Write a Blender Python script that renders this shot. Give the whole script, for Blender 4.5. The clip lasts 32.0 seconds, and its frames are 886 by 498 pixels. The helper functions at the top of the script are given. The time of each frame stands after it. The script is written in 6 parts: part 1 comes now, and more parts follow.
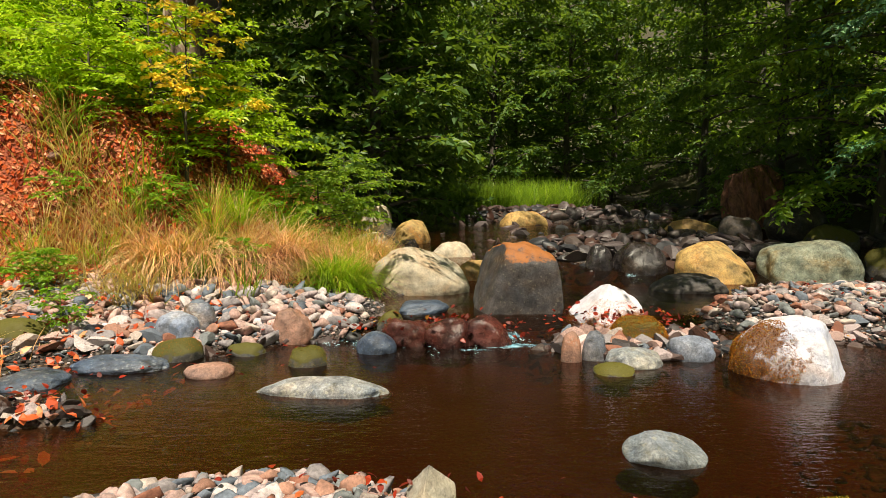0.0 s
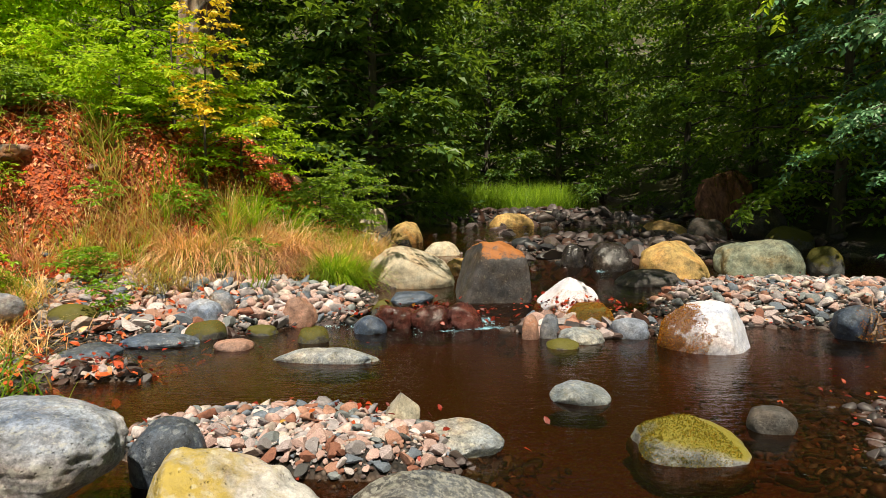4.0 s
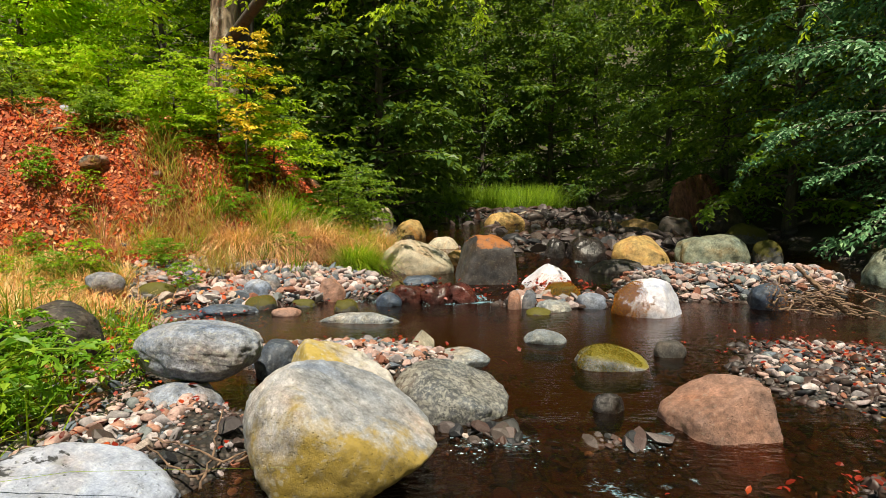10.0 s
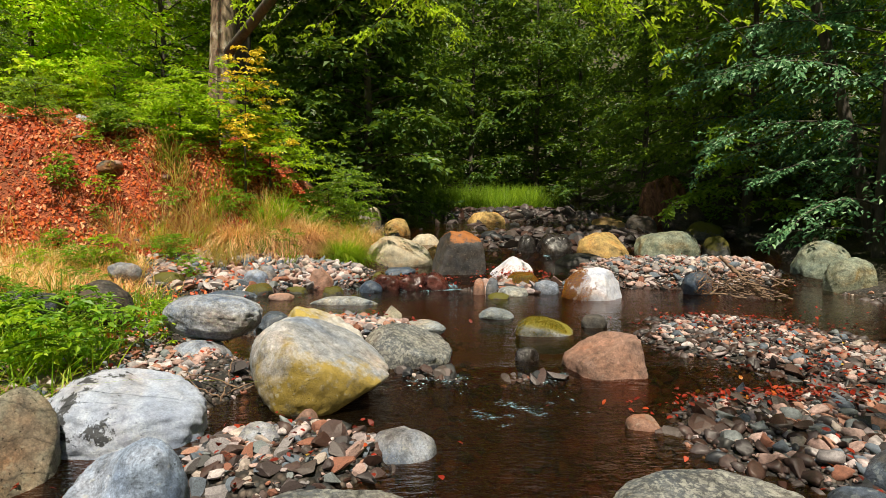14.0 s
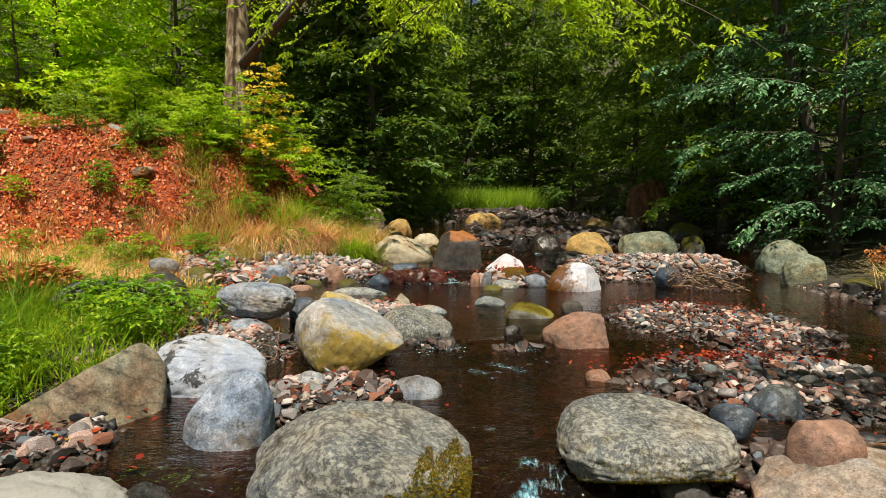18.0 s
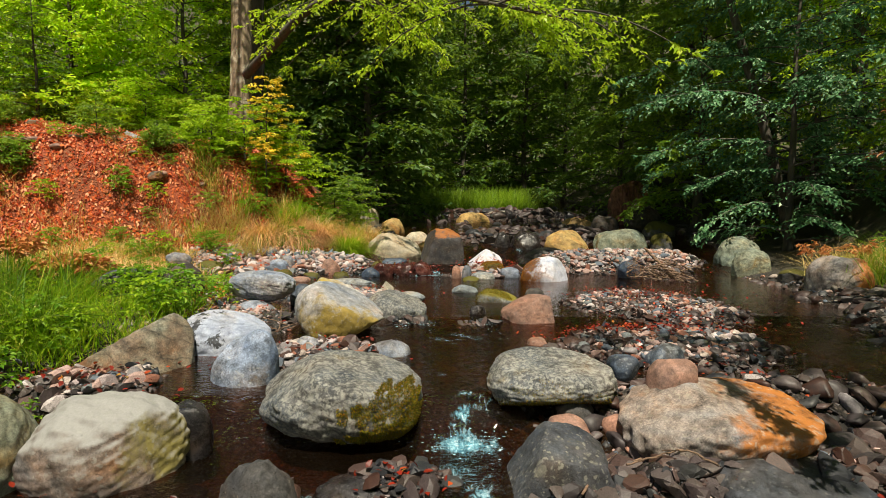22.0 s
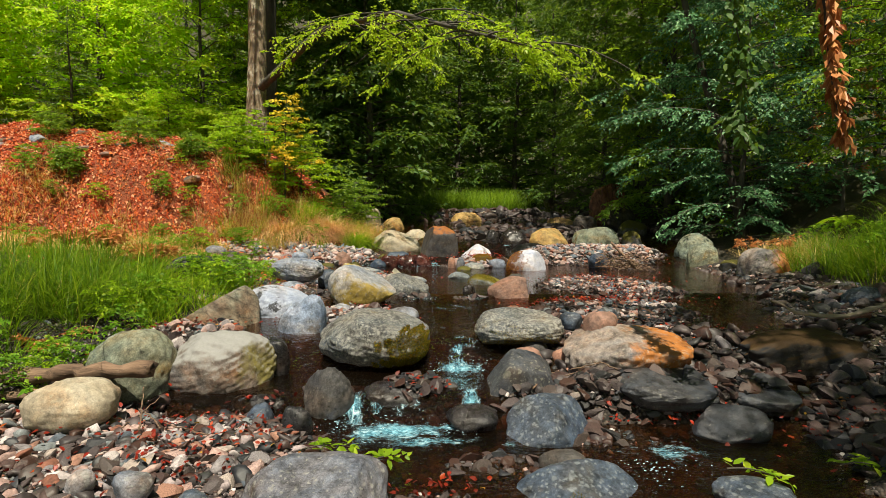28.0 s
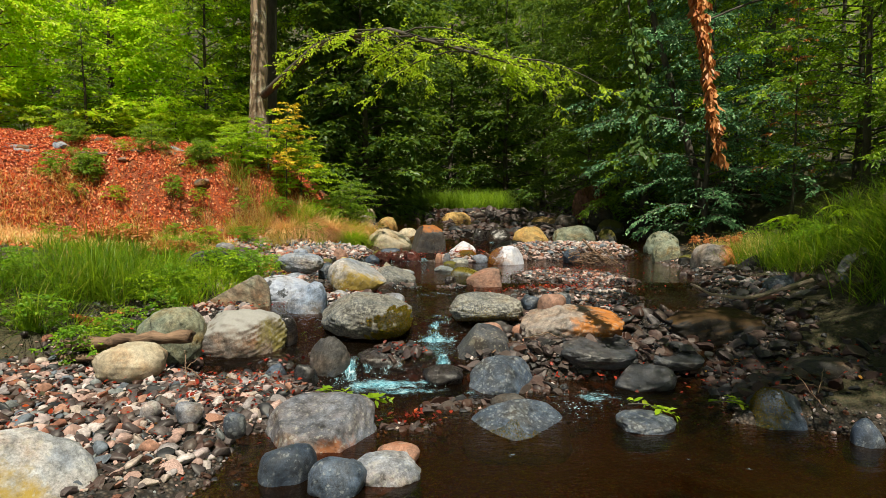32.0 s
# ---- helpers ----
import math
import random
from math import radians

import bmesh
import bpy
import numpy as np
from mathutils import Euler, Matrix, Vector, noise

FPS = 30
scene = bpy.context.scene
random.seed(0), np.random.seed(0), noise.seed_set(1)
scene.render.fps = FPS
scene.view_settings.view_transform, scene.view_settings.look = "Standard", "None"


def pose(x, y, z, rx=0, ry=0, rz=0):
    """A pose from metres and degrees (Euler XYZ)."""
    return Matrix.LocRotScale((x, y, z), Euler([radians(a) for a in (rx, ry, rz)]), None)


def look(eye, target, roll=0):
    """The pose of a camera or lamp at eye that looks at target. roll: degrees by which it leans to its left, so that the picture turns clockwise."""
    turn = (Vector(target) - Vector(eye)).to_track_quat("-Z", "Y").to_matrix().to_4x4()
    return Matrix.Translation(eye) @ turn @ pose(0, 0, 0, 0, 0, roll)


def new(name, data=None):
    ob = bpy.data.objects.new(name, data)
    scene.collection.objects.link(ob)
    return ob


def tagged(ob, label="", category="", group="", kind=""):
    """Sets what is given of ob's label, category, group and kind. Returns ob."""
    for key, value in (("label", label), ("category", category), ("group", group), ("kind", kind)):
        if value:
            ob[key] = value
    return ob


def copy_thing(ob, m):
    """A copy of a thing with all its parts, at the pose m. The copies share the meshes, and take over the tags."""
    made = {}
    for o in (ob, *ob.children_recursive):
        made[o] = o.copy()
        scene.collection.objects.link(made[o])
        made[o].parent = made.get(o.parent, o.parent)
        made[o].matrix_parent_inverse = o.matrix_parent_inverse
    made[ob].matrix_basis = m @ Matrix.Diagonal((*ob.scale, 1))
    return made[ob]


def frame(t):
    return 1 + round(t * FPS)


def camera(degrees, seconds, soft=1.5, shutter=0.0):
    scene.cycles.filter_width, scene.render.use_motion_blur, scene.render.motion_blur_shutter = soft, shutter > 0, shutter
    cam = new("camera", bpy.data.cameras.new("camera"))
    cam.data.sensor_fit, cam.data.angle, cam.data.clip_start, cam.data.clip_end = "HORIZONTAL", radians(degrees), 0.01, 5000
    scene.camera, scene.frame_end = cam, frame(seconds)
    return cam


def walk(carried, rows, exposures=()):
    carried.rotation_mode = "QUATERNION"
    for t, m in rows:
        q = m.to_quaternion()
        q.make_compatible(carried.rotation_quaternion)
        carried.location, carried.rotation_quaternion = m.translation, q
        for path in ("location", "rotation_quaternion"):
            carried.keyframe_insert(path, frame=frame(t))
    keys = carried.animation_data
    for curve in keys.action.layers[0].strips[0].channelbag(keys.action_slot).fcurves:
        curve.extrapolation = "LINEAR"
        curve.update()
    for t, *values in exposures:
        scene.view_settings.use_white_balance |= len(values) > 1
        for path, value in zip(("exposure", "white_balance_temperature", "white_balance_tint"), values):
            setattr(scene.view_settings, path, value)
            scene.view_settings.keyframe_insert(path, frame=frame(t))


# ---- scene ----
cam = camera(75.5, 32.0, soft=0.8)
METRES, EYE, TILT, LEAN, TURN = 8.1, 1.07, -3.95, 0.0, 0.3
ROWS = [
    (0.0, 0.0, 0.0, 0.0, 0.0, 0.0, -0.0),
    (0.5, 0.0004, -0.0132, 0.0, 0.01, 0.0, 0.01),
    (1.0, 0.0021, -0.0264, -0.0004, 0.04, 0.02, 0.02),
    (1.5, 0.0053, -0.0396, -0.0005, 0.07, 0.04, 0.04),
    (2.0, 0.0089, -0.0529, -0.0014, 0.07, 0.06, 0.04),
    (2.5, 0.0128, -0.0664, -0.0023, 0.06, 0.08, 0.02),
    (3.0, 0.0166, -0.0797, -0.003, 0.04, 0.11, 0.05),
    (3.5, 0.0194, -0.0934, -0.003, 0.02, 0.1, 0.06),
    (5.5, 0.0195, -0.1498, -0.0064, -0.05, 0.17, 0.0),
    (6.0, 0.0171, -0.1644, -0.0064, -0.1, 0.14, -0.02),
    (6.5, 0.0143, -0.1792, -0.0071, -0.11, 0.16, -0.05),
    (7.0, 0.0104, -0.1937, -0.0088, -0.16, 0.18, -0.02),
    (7.5, 0.0071, -0.2094, -0.0093, -0.18, 0.13, -0.06),
    (8.0, 0.0044, -0.2235, -0.0109, -0.22, 0.13, -0.05),
    (8.5, 0.0033, -0.2379, -0.0122, -0.24, 0.12, -0.03),
    (9.0, 0.0041, -0.2521, -0.0137, -0.27, 0.1, -0.02),
    (9.5, 0.0066, -0.2664, -0.0155, -0.29, 0.08, 0.02),
    (10.0, 0.0103, -0.2809, -0.017, -0.33, 0.08, 0.04),
    (10.5, 0.0151, -0.2955, -0.0184, -0.37, 0.08, 0.06),
    (11.0, 0.0213, -0.3114, -0.0199, -0.42, 0.08, 0.08),
    (11.5, 0.0275, -0.3275, -0.0209, -0.5, 0.08, 0.1),
    (12.0, 0.0329, -0.3432, -0.0221, -0.57, 0.07, 0.14),
    (12.5, 0.037, -0.3579, -0.0236, -0.64, 0.1, 0.16),
    (13.0, 0.0402, -0.372, -0.0256, -0.68, 0.12, 0.15),
    (13.5, 0.0424, -0.3867, -0.0265, -0.72, 0.09, 0.15),
    (14.0, 0.0431, -0.4014, -0.0275, -0.78, 0.09, 0.13),
    (14.5, 0.0433, -0.4158, -0.0279, -0.82, 0.08, 0.11),
    (16.5, 0.0379, -0.4734, -0.0303, -1.0, 0.1, 0.06),
    (17.0, 0.0363, -0.4883, -0.0305, -1.02, 0.1, 0.06),
    (17.5, 0.0357, -0.5036, -0.0314, -1.03, 0.1, 0.03),
    (18.0, 0.0361, -0.5188, -0.0323, -1.03, 0.1, 0.04),
    (18.5, 0.0372, -0.5342, -0.0336, -1.03, 0.11, 0.04),
    (19.0, 0.039, -0.5495, -0.0353, -1.02, 0.12, 0.05),
    (19.5, 0.041, -0.5645, -0.037, -1.0, 0.11, 0.05),
    (20.0, 0.0438, -0.5795, -0.0387, -0.98, 0.11, 0.07),
    (20.5, 0.0481, -0.5943, -0.0395, -0.96, 0.11, 0.09),
    (21.0, 0.0533, -0.6095, -0.0409, -0.95, 0.13, 0.12),
    (21.5, 0.0598, -0.6255, -0.0417, -0.95, 0.11, 0.12),
    (22.0, 0.0667, -0.6411, -0.0421, -0.96, 0.13, 0.12),
    (22.5, 0.0706, -0.6576, -0.0416, -1.05, 0.1, 0.11),
    (23.0, 0.0717, -0.6731, -0.0427, -1.1, 0.1, 0.12),
    (23.5, 0.0711, -0.6894, -0.0436, -1.17, 0.09, 0.12),
    (24.0, 0.0701, -0.7055, -0.0445, -1.24, 0.09, 0.11),
    (24.5, 0.0708, -0.7222, -0.0463, -1.27, 0.08, 0.1),
    (25.0, 0.0705, -0.7389, -0.0484, -1.3, 0.09, 0.08),
    (25.5, 0.0692, -0.7556, -0.0499, -1.36, 0.11, 0.07),
    (27.5, 0.0555, -0.823, -0.0554, -1.55, 0.15, 0.03),
    (28.0, 0.055, -0.84, -0.0563, -1.58, 0.13, 0.05),
    (28.5, 0.0554, -0.8571, -0.0576, -1.6, 0.13, 0.05),
    (29.0, 0.0576, -0.8742, -0.0594, -1.61, 0.12, 0.07),
    (29.5, 0.0606, -0.8913, -0.0609, -1.65, 0.11, 0.08),
    (30.0, 0.064, -0.9088, -0.0619, -1.68, 0.1, 0.09),
    (30.5, 0.0679, -0.9267, -0.0626, -1.71, 0.09, 0.11),
    (31.0, 0.0707, -0.9444, -0.0632, -1.78, 0.08, 0.12),
    (31.5, 0.073, -0.9618, -0.0635, -1.84, 0.07, 0.12),
    (32.0, 0.0738, -0.979, -0.064, -1.91, 0.07, 0.14),
]
walk(cam, [(t, pose(0, 0, EYE, TILT, LEAN, TURN) @ pose(METRES * x, METRES * y, METRES * z, 90 + pitch, roll, yaw)) for t, x, y, z, yaw, pitch, roll in ROWS],
     exposures=[(0.0, 0.82, 7100, 8), (6.0, 0.76, 7000, 7), (14.0, 0.68, 6950, 6), (24.0, 0.57, 6900, 5), (32.0, 0.58, 6900, 4)])

# ---- light ----
world = bpy.data.worlds.new("world")
scene.world = world
world.use_nodes = True
_wn = world.node_tree.nodes
_sky = _wn.new("ShaderNodeTexSky")
_sky.sky_type, _sky.sun_disc = "NISHITA", False
SUN_AZ, SUN_EL = 180.0, 66.0  # clockwise from +y
_sky.sun_elevation, _sky.sun_rotation = radians(SUN_EL), radians(SUN_AZ)
world.node_tree.links.new(_sky.outputs[0], _wn["Background"].inputs[0])
_wn["Background"].inputs[1].default_value = 0.039
_sun = new("sun", bpy.data.lights.new("sun", "SUN"))
_sun.data.energy, _sun.data.angle, _sun.data.color = 5.0, radians(0.6), (1.0, 0.92, 0.78)
_dir = Vector((math.sin(radians(SUN_AZ)) * math.cos(radians(SUN_EL)), math.cos(radians(SUN_AZ)) * math.cos(radians(SUN_EL)), math.sin(radians(SUN_EL))))
_sun.matrix_world = look(_dir * 60, (0, 0, 0))


# ---- materials ----
def material(name):
    m = bpy.data.materials.new(name)
    m.use_nodes = True
    nt = m.node_tree
    for n in list(nt.nodes):
        nt.nodes.remove(n)
    return m, nt


def node(nt, kind, *ins, out=0, **props):
    n = nt.nodes.new("ShaderNode" + kind)
    for k, v in props.items():
        setattr(n, k, v)
    for key, v in ins:
        if hasattr(v, "is_output"):
            nt.links.new(v, n.inputs[key])
        else:
            n.inputs[key].default_value = v
    return n.outputs[out]


def rgb(c):
    return (*c, 1.0)


def ramp(nt, fac, stops, ease="LINEAR"):
    n = nt.nodes.new("ShaderNodeValToRGB")
    n.color_ramp.interpolation = ease
    els = n.color_ramp.elements
    while len(els) < len(stops):
        els.new(0.5)
    for e, (p, c) in zip(els, stops):
        e.position, e.color = p, rgb(c) if isinstance(c, tuple) else (c, c, c, 1)
    nt.links.new(fac, n.inputs[0])
    return n.outputs[0]


def mixed(nt, fac, a, b, how="MIX"):
    n = nt.nodes.new("ShaderNodeMix")
    n.data_type, n.blend_type = "RGBA", how
    for i, v in ((0, fac), (6, a), (7, b)):
        if hasattr(v, "is_output"):
            nt.links.new(v, n.inputs[i])
        else:
            n.inputs[i].default_value = v if i == 0 else (rgb(v) if len(v) == 3 else v)
    return n.outputs[2]


def finish(nt, shader):
    o = nt.nodes.new("ShaderNodeOutputMaterial")
    nt.links.new(shader, o.inputs[0])


def noise_tex(nt, co, scale, detail=4.0, w=None, rough=0.55, dist=0.0):
    ins = [("Vector", co), ("Scale", scale), ("Detail", detail), ("Roughness", rough), ("Distortion", dist)]
    if w is not None:
        return node(nt, "TexNoise", *ins, ("W", w), noise_dimensions="4D")
    return node(nt, "TexNoise", *ins)


def stone_material(name, base, second, spots, spot_amount=0.45, patch=None, patch_amount=0.4, rough=0.75, up=None, up_amount=0.5, side=None, dim=0.48, clean=1.0, edge=0.17, up_edge=0.08, strata=0.0):
    """Rock: two tones in large patches, speckled lichen, one stain colour (on one side where given), moss, rust or a
    sunlit tone on upward faces.
    """
    base, second = (tuple(dim * q * k for q, k in zip(c, (0.95, 1.0, 1.24))) for c in (base, second))
    spots = tuple(0.62 * q for q in spots)
    m, nt = material(name)
    co = node(nt, "TexCoord", out=3)
    rnd = node(nt, "ObjectInfo", out=5)
    w = node(nt, "Math", (0, rnd), (1, 40.0), operation="MULTIPLY")
    big = noise_tex(nt, co, 3.4, 6, w, 0.6, 0.5)
    hue = noise_tex(nt, co, 2.3, 5, node(nt, "Math", (0, w), (1, 19.0), operation="ADD"), 0.6, 0.8)
    fine = noise_tex(nt, co, 95.0, 7, w, 0.75)
    mid = noise_tex(nt, co, 17.0, 8, w, 0.75)
    col = mixed(nt, ramp(nt, big, [(0.38, 0.0), (0.62, 1.0)]), base, second)
    col = mixed(nt, clean, col, ramp(nt, hue, [(0.3, (0.42, 0.55, 0.74)), (0.44, (0.95, 1.0, 1.02)), (0.56, (1.1, 1.0, 0.9)), (0.68, (1.05, 0.66, 0.36))]), "MULTIPLY")
    col = mixed(nt, 0.75 * clean, col, ramp(nt, mid, [(0.3, 0.06), (0.48, 0.46), (0.7, 0.95)]), "OVERLAY")
    col = mixed(nt, 0.6 * clean, col, ramp(nt, fine, [(0.33, 0.08), (0.67, 0.92)]), "OVERLAY")
    if patch:
        patch = tuple(0.85 * q for q in patch)
        pn = noise_tex(nt, co, 5.5, 8, node(nt, "Math", (0, w), (1, 7.0), operation="ADD"), 0.7, 0.3)
        if side:
            gen = node(nt, "TexCoord", out=0)
            cen = node(nt, "VectorMath", (0, gen), (1, (0.5, 0.5, 0.5)), operation="SUBTRACT")
            dot = node(nt, "VectorMath", (0, cen), (1, side), operation="DOT_PRODUCT", out=1)
            pn = node(nt, "Math", (0, pn), (1, dot), operation="ADD")
        lo = 0.72 - 0.42 * patch_amount
        two = mixed(nt, fine, patch, tuple(0.45 * q for q in patch))
        col = mixed(nt, ramp(nt, pn, [(lo, 0.0), (lo + edge, 0.9)]), col, two)
    sp = noise_tex(nt, co, 48.0, 7, node(nt, "Math", (0, w), (1, 3.0), operation="ADD"), 0.8)
    lo = 0.72 - 0.3 * spot_amount
    col = mixed(nt, ramp(nt, sp, [(lo, 0.0), (lo + 0.05, 0.55)]), col, spots)
    shift = node(nt, "TexNoise", ("Vector", co), ("Scale", 30.0), ("Detail", 4.0), out=1)
    bent = mixed(nt, 0.05, co, shift, "ADD")
    for scale, size, tint in ((24.0, 0.3, spots), (11.0, 0.2, tuple(0.8 * q for q in spots))):
        cell = node(nt, "TexVoronoi", ("Vector", bent), ("Scale", scale))
        keep = node(nt, "Math", (0, cell), (1, node(nt, "Math", (0, hue), (1, -0.5), operation="ADD")), operation="SUBTRACT")
        far = size * (0.35 + spot_amount)
        col = mixed(nt, ramp(nt, keep, [(far - 0.08, 0.5), (far + 0.03, 0.0)]), col, tint)
    pits = node(nt, "TexVoronoi", ("Vector", co), ("Scale", 42.0))
    pit = ramp(nt, pits, [(0.08, 0.0), (0.2, 1.0)])
    col = mixed(nt, 0.22 * clean, col, pit, "MULTIPLY")
    dk = noise_tex(nt, co, 8.0, 9, node(nt, "Math", (0, w), (1, 11.0), operation="ADD"), 0.8)
    col = mixed(nt, clean, col, ramp(nt, dk, [(0.34, 0.12), (0.42, 0.6), (0.52, 1.0), (0.7, 1.15)]), "MULTIPLY")
    if up:
        nrm = node(nt, "NewGeometry", out=1)
        z = node(nt, "SeparateXYZ", (0, nrm), out=2)
        mm = node(nt, "Math", (0, z), (1, mid), operation="ADD")
        lo = 1.45 - up_amount
        um = ramp(nt, node(nt, "Math", (0, mm), (1, 0.5), operation="MULTIPLY"), [(lo / 2, 0.0), (lo / 2 + up_edge, 1.0)])
        col = mixed(nt, um, col, mixed(nt, fine, up, tuple(0.4 * v for v in up)))
    var = ramp(nt, rnd, [(0.0, 0.8), (1.0, 1.12)])
    col = mixed(nt, 1.0, col, var, "MULTIPLY")
    h = mixed(nt, 0.45, mid, fine)
    if strata:
        lean = node(nt, "Mapping", (0, co), (2, (0.35, -0.3, 0.0)))
        bands = node(nt, "TexWave", ("Vector", lean), ("Scale", 2.6), ("Distortion", 5.0), ("Detail", 5.0), ("Detail Scale", 1.6), bands_direction="Z", wave_profile="SAW", out=1)
        col = mixed(nt, strata, col, ramp(nt, bands, [(0.0, 0.35), (0.12, 0.95), (0.7, 1.05), (1.0, 0.8)]), "MULTIPLY")
        h = mixed(nt, 0.6, h, bands)
    h = mixed(nt, 0.25, h, pit)
    bump = node(nt, "Bump", ("Strength", 1.0), ("Distance", 0.014), ("Height", h))
    rg = ramp(nt, mid, [(0.3, max(rough - 0.18, 0.05)), (0.7, min(1.0, rough + 0.12))])
    finish(nt, node(nt, "BsdfPrincipled", ("Base Color", col), ("Roughness", rg), ("Normal", bump), ("Specular IOR Level", 0.4)))
    return m


def pebble_material(name, island, wet=False):
    m, nt = material(name)
    rnd = node(nt, "NewGeometry", out=8) if island else node(nt, "ObjectInfo", out=5)
    co = node(nt, "TexCoord", out=3)
    col = ramp(nt, rnd, [(0.0, (0.56, 0.38, 0.33)), (0.12, (0.36, 0.34, 0.35)), (0.24, (0.66, 0.47, 0.42)), (0.36, (0.17, 0.215, 0.27)), (0.46, (0.54, 0.46, 0.46)),
                          (0.56, (0.36, 0.15, 0.095)), (0.64, (0.76, 0.7, 0.69)), (0.74, (0.26, 0.3, 0.31)), (0.82, (0.5, 0.27, 0.19)), (0.9, (0.6, 0.52, 0.46))], "CONSTANT")
    w = node(nt, "Math", (0, rnd), (1, 90.0), operation="MULTIPLY")
    nz = noise_tex(nt, co, 14.0, 6, w, 0.65)
    fine = noise_tex(nt, co, 70.0, 5, w, 0.7)
    col = mixed(nt, 1.0, col, (0.54, 0.515, 0.53), "MULTIPLY")
    col = mixed(nt, 0.8, col, ramp(nt, nz, [(0.3, 0.08), (0.7, 0.92)]), "OVERLAY")
    col = mixed(nt, 0.6, col, ramp(nt, fine, [(0.3, 0.2), (0.7, 0.8)]), "OVERLAY")
    # One dark tone, for wet stones and for stones in shade.
    if wet:
        col = mixed(nt, 1.0, col, (0.18, 0.16, 0.16), "MULTIPLY")
    bump = node(nt, "Bump", ("Strength", 0.4), ("Distance", 0.006), ("Height", mixed(nt, 0.5, nz, fine)))
    finish(nt, node(nt, "BsdfPrincipled", ("Base Color", col), ("Roughness", 0.55 if wet else 0.85), ("Normal", bump)))
    return m


def leaf_material(name, stops, trans=0.45, gloss=0.35):
    m, nt = material(name)
    rnd = node(nt, "NewGeometry", out=8)
    col = ramp(nt, rnd, stops)
    co = node(nt, "TexCoord", out=3)
    nz = noise_tex(nt, co, 0.9, 3)
    col = mixed(nt, 0.6, col, ramp(nt, nz, [(0.3, 0.28), (0.7, 0.72)]), "OVERLAY")
    d = node(nt, "BsdfPrincipled", ("Base Color", col), ("Roughness", 0.45), ("Specular IOR Level", gloss))
    t = node(nt, "BsdfTranslucent", (0, mixed(nt, 0.5 if trans > 0.25 else 0.0, col, (0.45, 0.66, 0.03), "MIX")))
    finish(nt, node(nt, "MixShader", (0, trans), (1, d), (2, t)))
    return m


def bark_material(name, base, second, lichen=None, grain=(1.0, 1.0, 0.22)):
    m, nt = material(name)
    co = node(nt, "TexCoord", out=3)
    st = node(nt, "Mapping", (0, co), (3, grain))
    a = noise_tex(nt, st, 14.0, 8, None, 0.7, 0.6)
    b = noise_tex(nt, co, 3.0, 5, None, 0.6)
    col = mixed(nt, ramp(nt, a, [(0.35, 0.0), (0.62, 1.0)]), second, base)
    if lichen:
        col = mixed(nt, ramp(nt, b, [(0.52, 0.0), (0.6, 0.75)]), col, lichen)
    bump = node(nt, "Bump", ("Strength", 0.8), ("Distance", 0.02), ("Height", a))
    finish(nt, node(nt, "BsdfPrincipled", ("Base Color", col), ("Roughness", 0.9), ("Normal", bump)))
    return m


def ground_material():
    m, nt = material("ground_soil")
    co = node(nt, "TexCoord", out=3)
    zone = node(nt, "Attribute", out=2, attribute_name="litter")
    n1 = noise_tex(nt, co, 1.3, 6)
    n2 = noise_tex(nt, co, 22.0, 6, None, 0.7)
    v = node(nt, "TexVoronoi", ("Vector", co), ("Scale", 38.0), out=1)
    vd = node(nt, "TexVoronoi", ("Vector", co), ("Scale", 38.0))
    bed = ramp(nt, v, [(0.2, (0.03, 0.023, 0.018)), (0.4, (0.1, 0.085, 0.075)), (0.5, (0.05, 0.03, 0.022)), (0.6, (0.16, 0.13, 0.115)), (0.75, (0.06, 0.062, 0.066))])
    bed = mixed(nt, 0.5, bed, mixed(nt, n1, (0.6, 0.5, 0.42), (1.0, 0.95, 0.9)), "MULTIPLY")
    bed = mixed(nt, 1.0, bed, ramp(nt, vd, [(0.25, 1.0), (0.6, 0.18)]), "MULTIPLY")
    leafy = mixed(nt, ramp(nt, n2, [(0.35, 0.0), (0.65, 1.0)]), (0.16, 0.03, 0.012), (0.42, 0.1, 0.035))
    leafy = mixed(nt, ramp(nt, n1, [(0.45, 0.0), (0.62, 0.8)]), leafy, (0.2, 0.07, 0.03))
    mossy = mixed(nt, ramp(nt, n2, [(0.4, 0.0), (0.6, 1.0)]), (0.03, 0.032, 0.012), (0.065, 0.05, 0.025))
    wild = node(nt, "Attribute", out=2, attribute_name="forest_floor")
    silt = node(nt, "Attribute", out=2, attribute_name="silt")
    bed = mixed(nt, silt, bed, mixed(nt, n1, (0.13, 0.05, 0.021), (0.065, 0.04, 0.02)))
    col = mixed(nt, wild, bed, mossy)
    col = mixed(nt, zone, col, leafy)
    bump = node(nt, "Bump", ("Strength", 0.9), ("Distance", 0.03), ("Height", mixed(nt, 0.6, n2, ramp(nt, vd, [(0.0, 1.0), (0.7, 0.0)]))))
    finish(nt, node(nt, "BsdfPrincipled", ("Base Color", col), ("Roughness", 0.85), ("Normal", bump)))
    return m


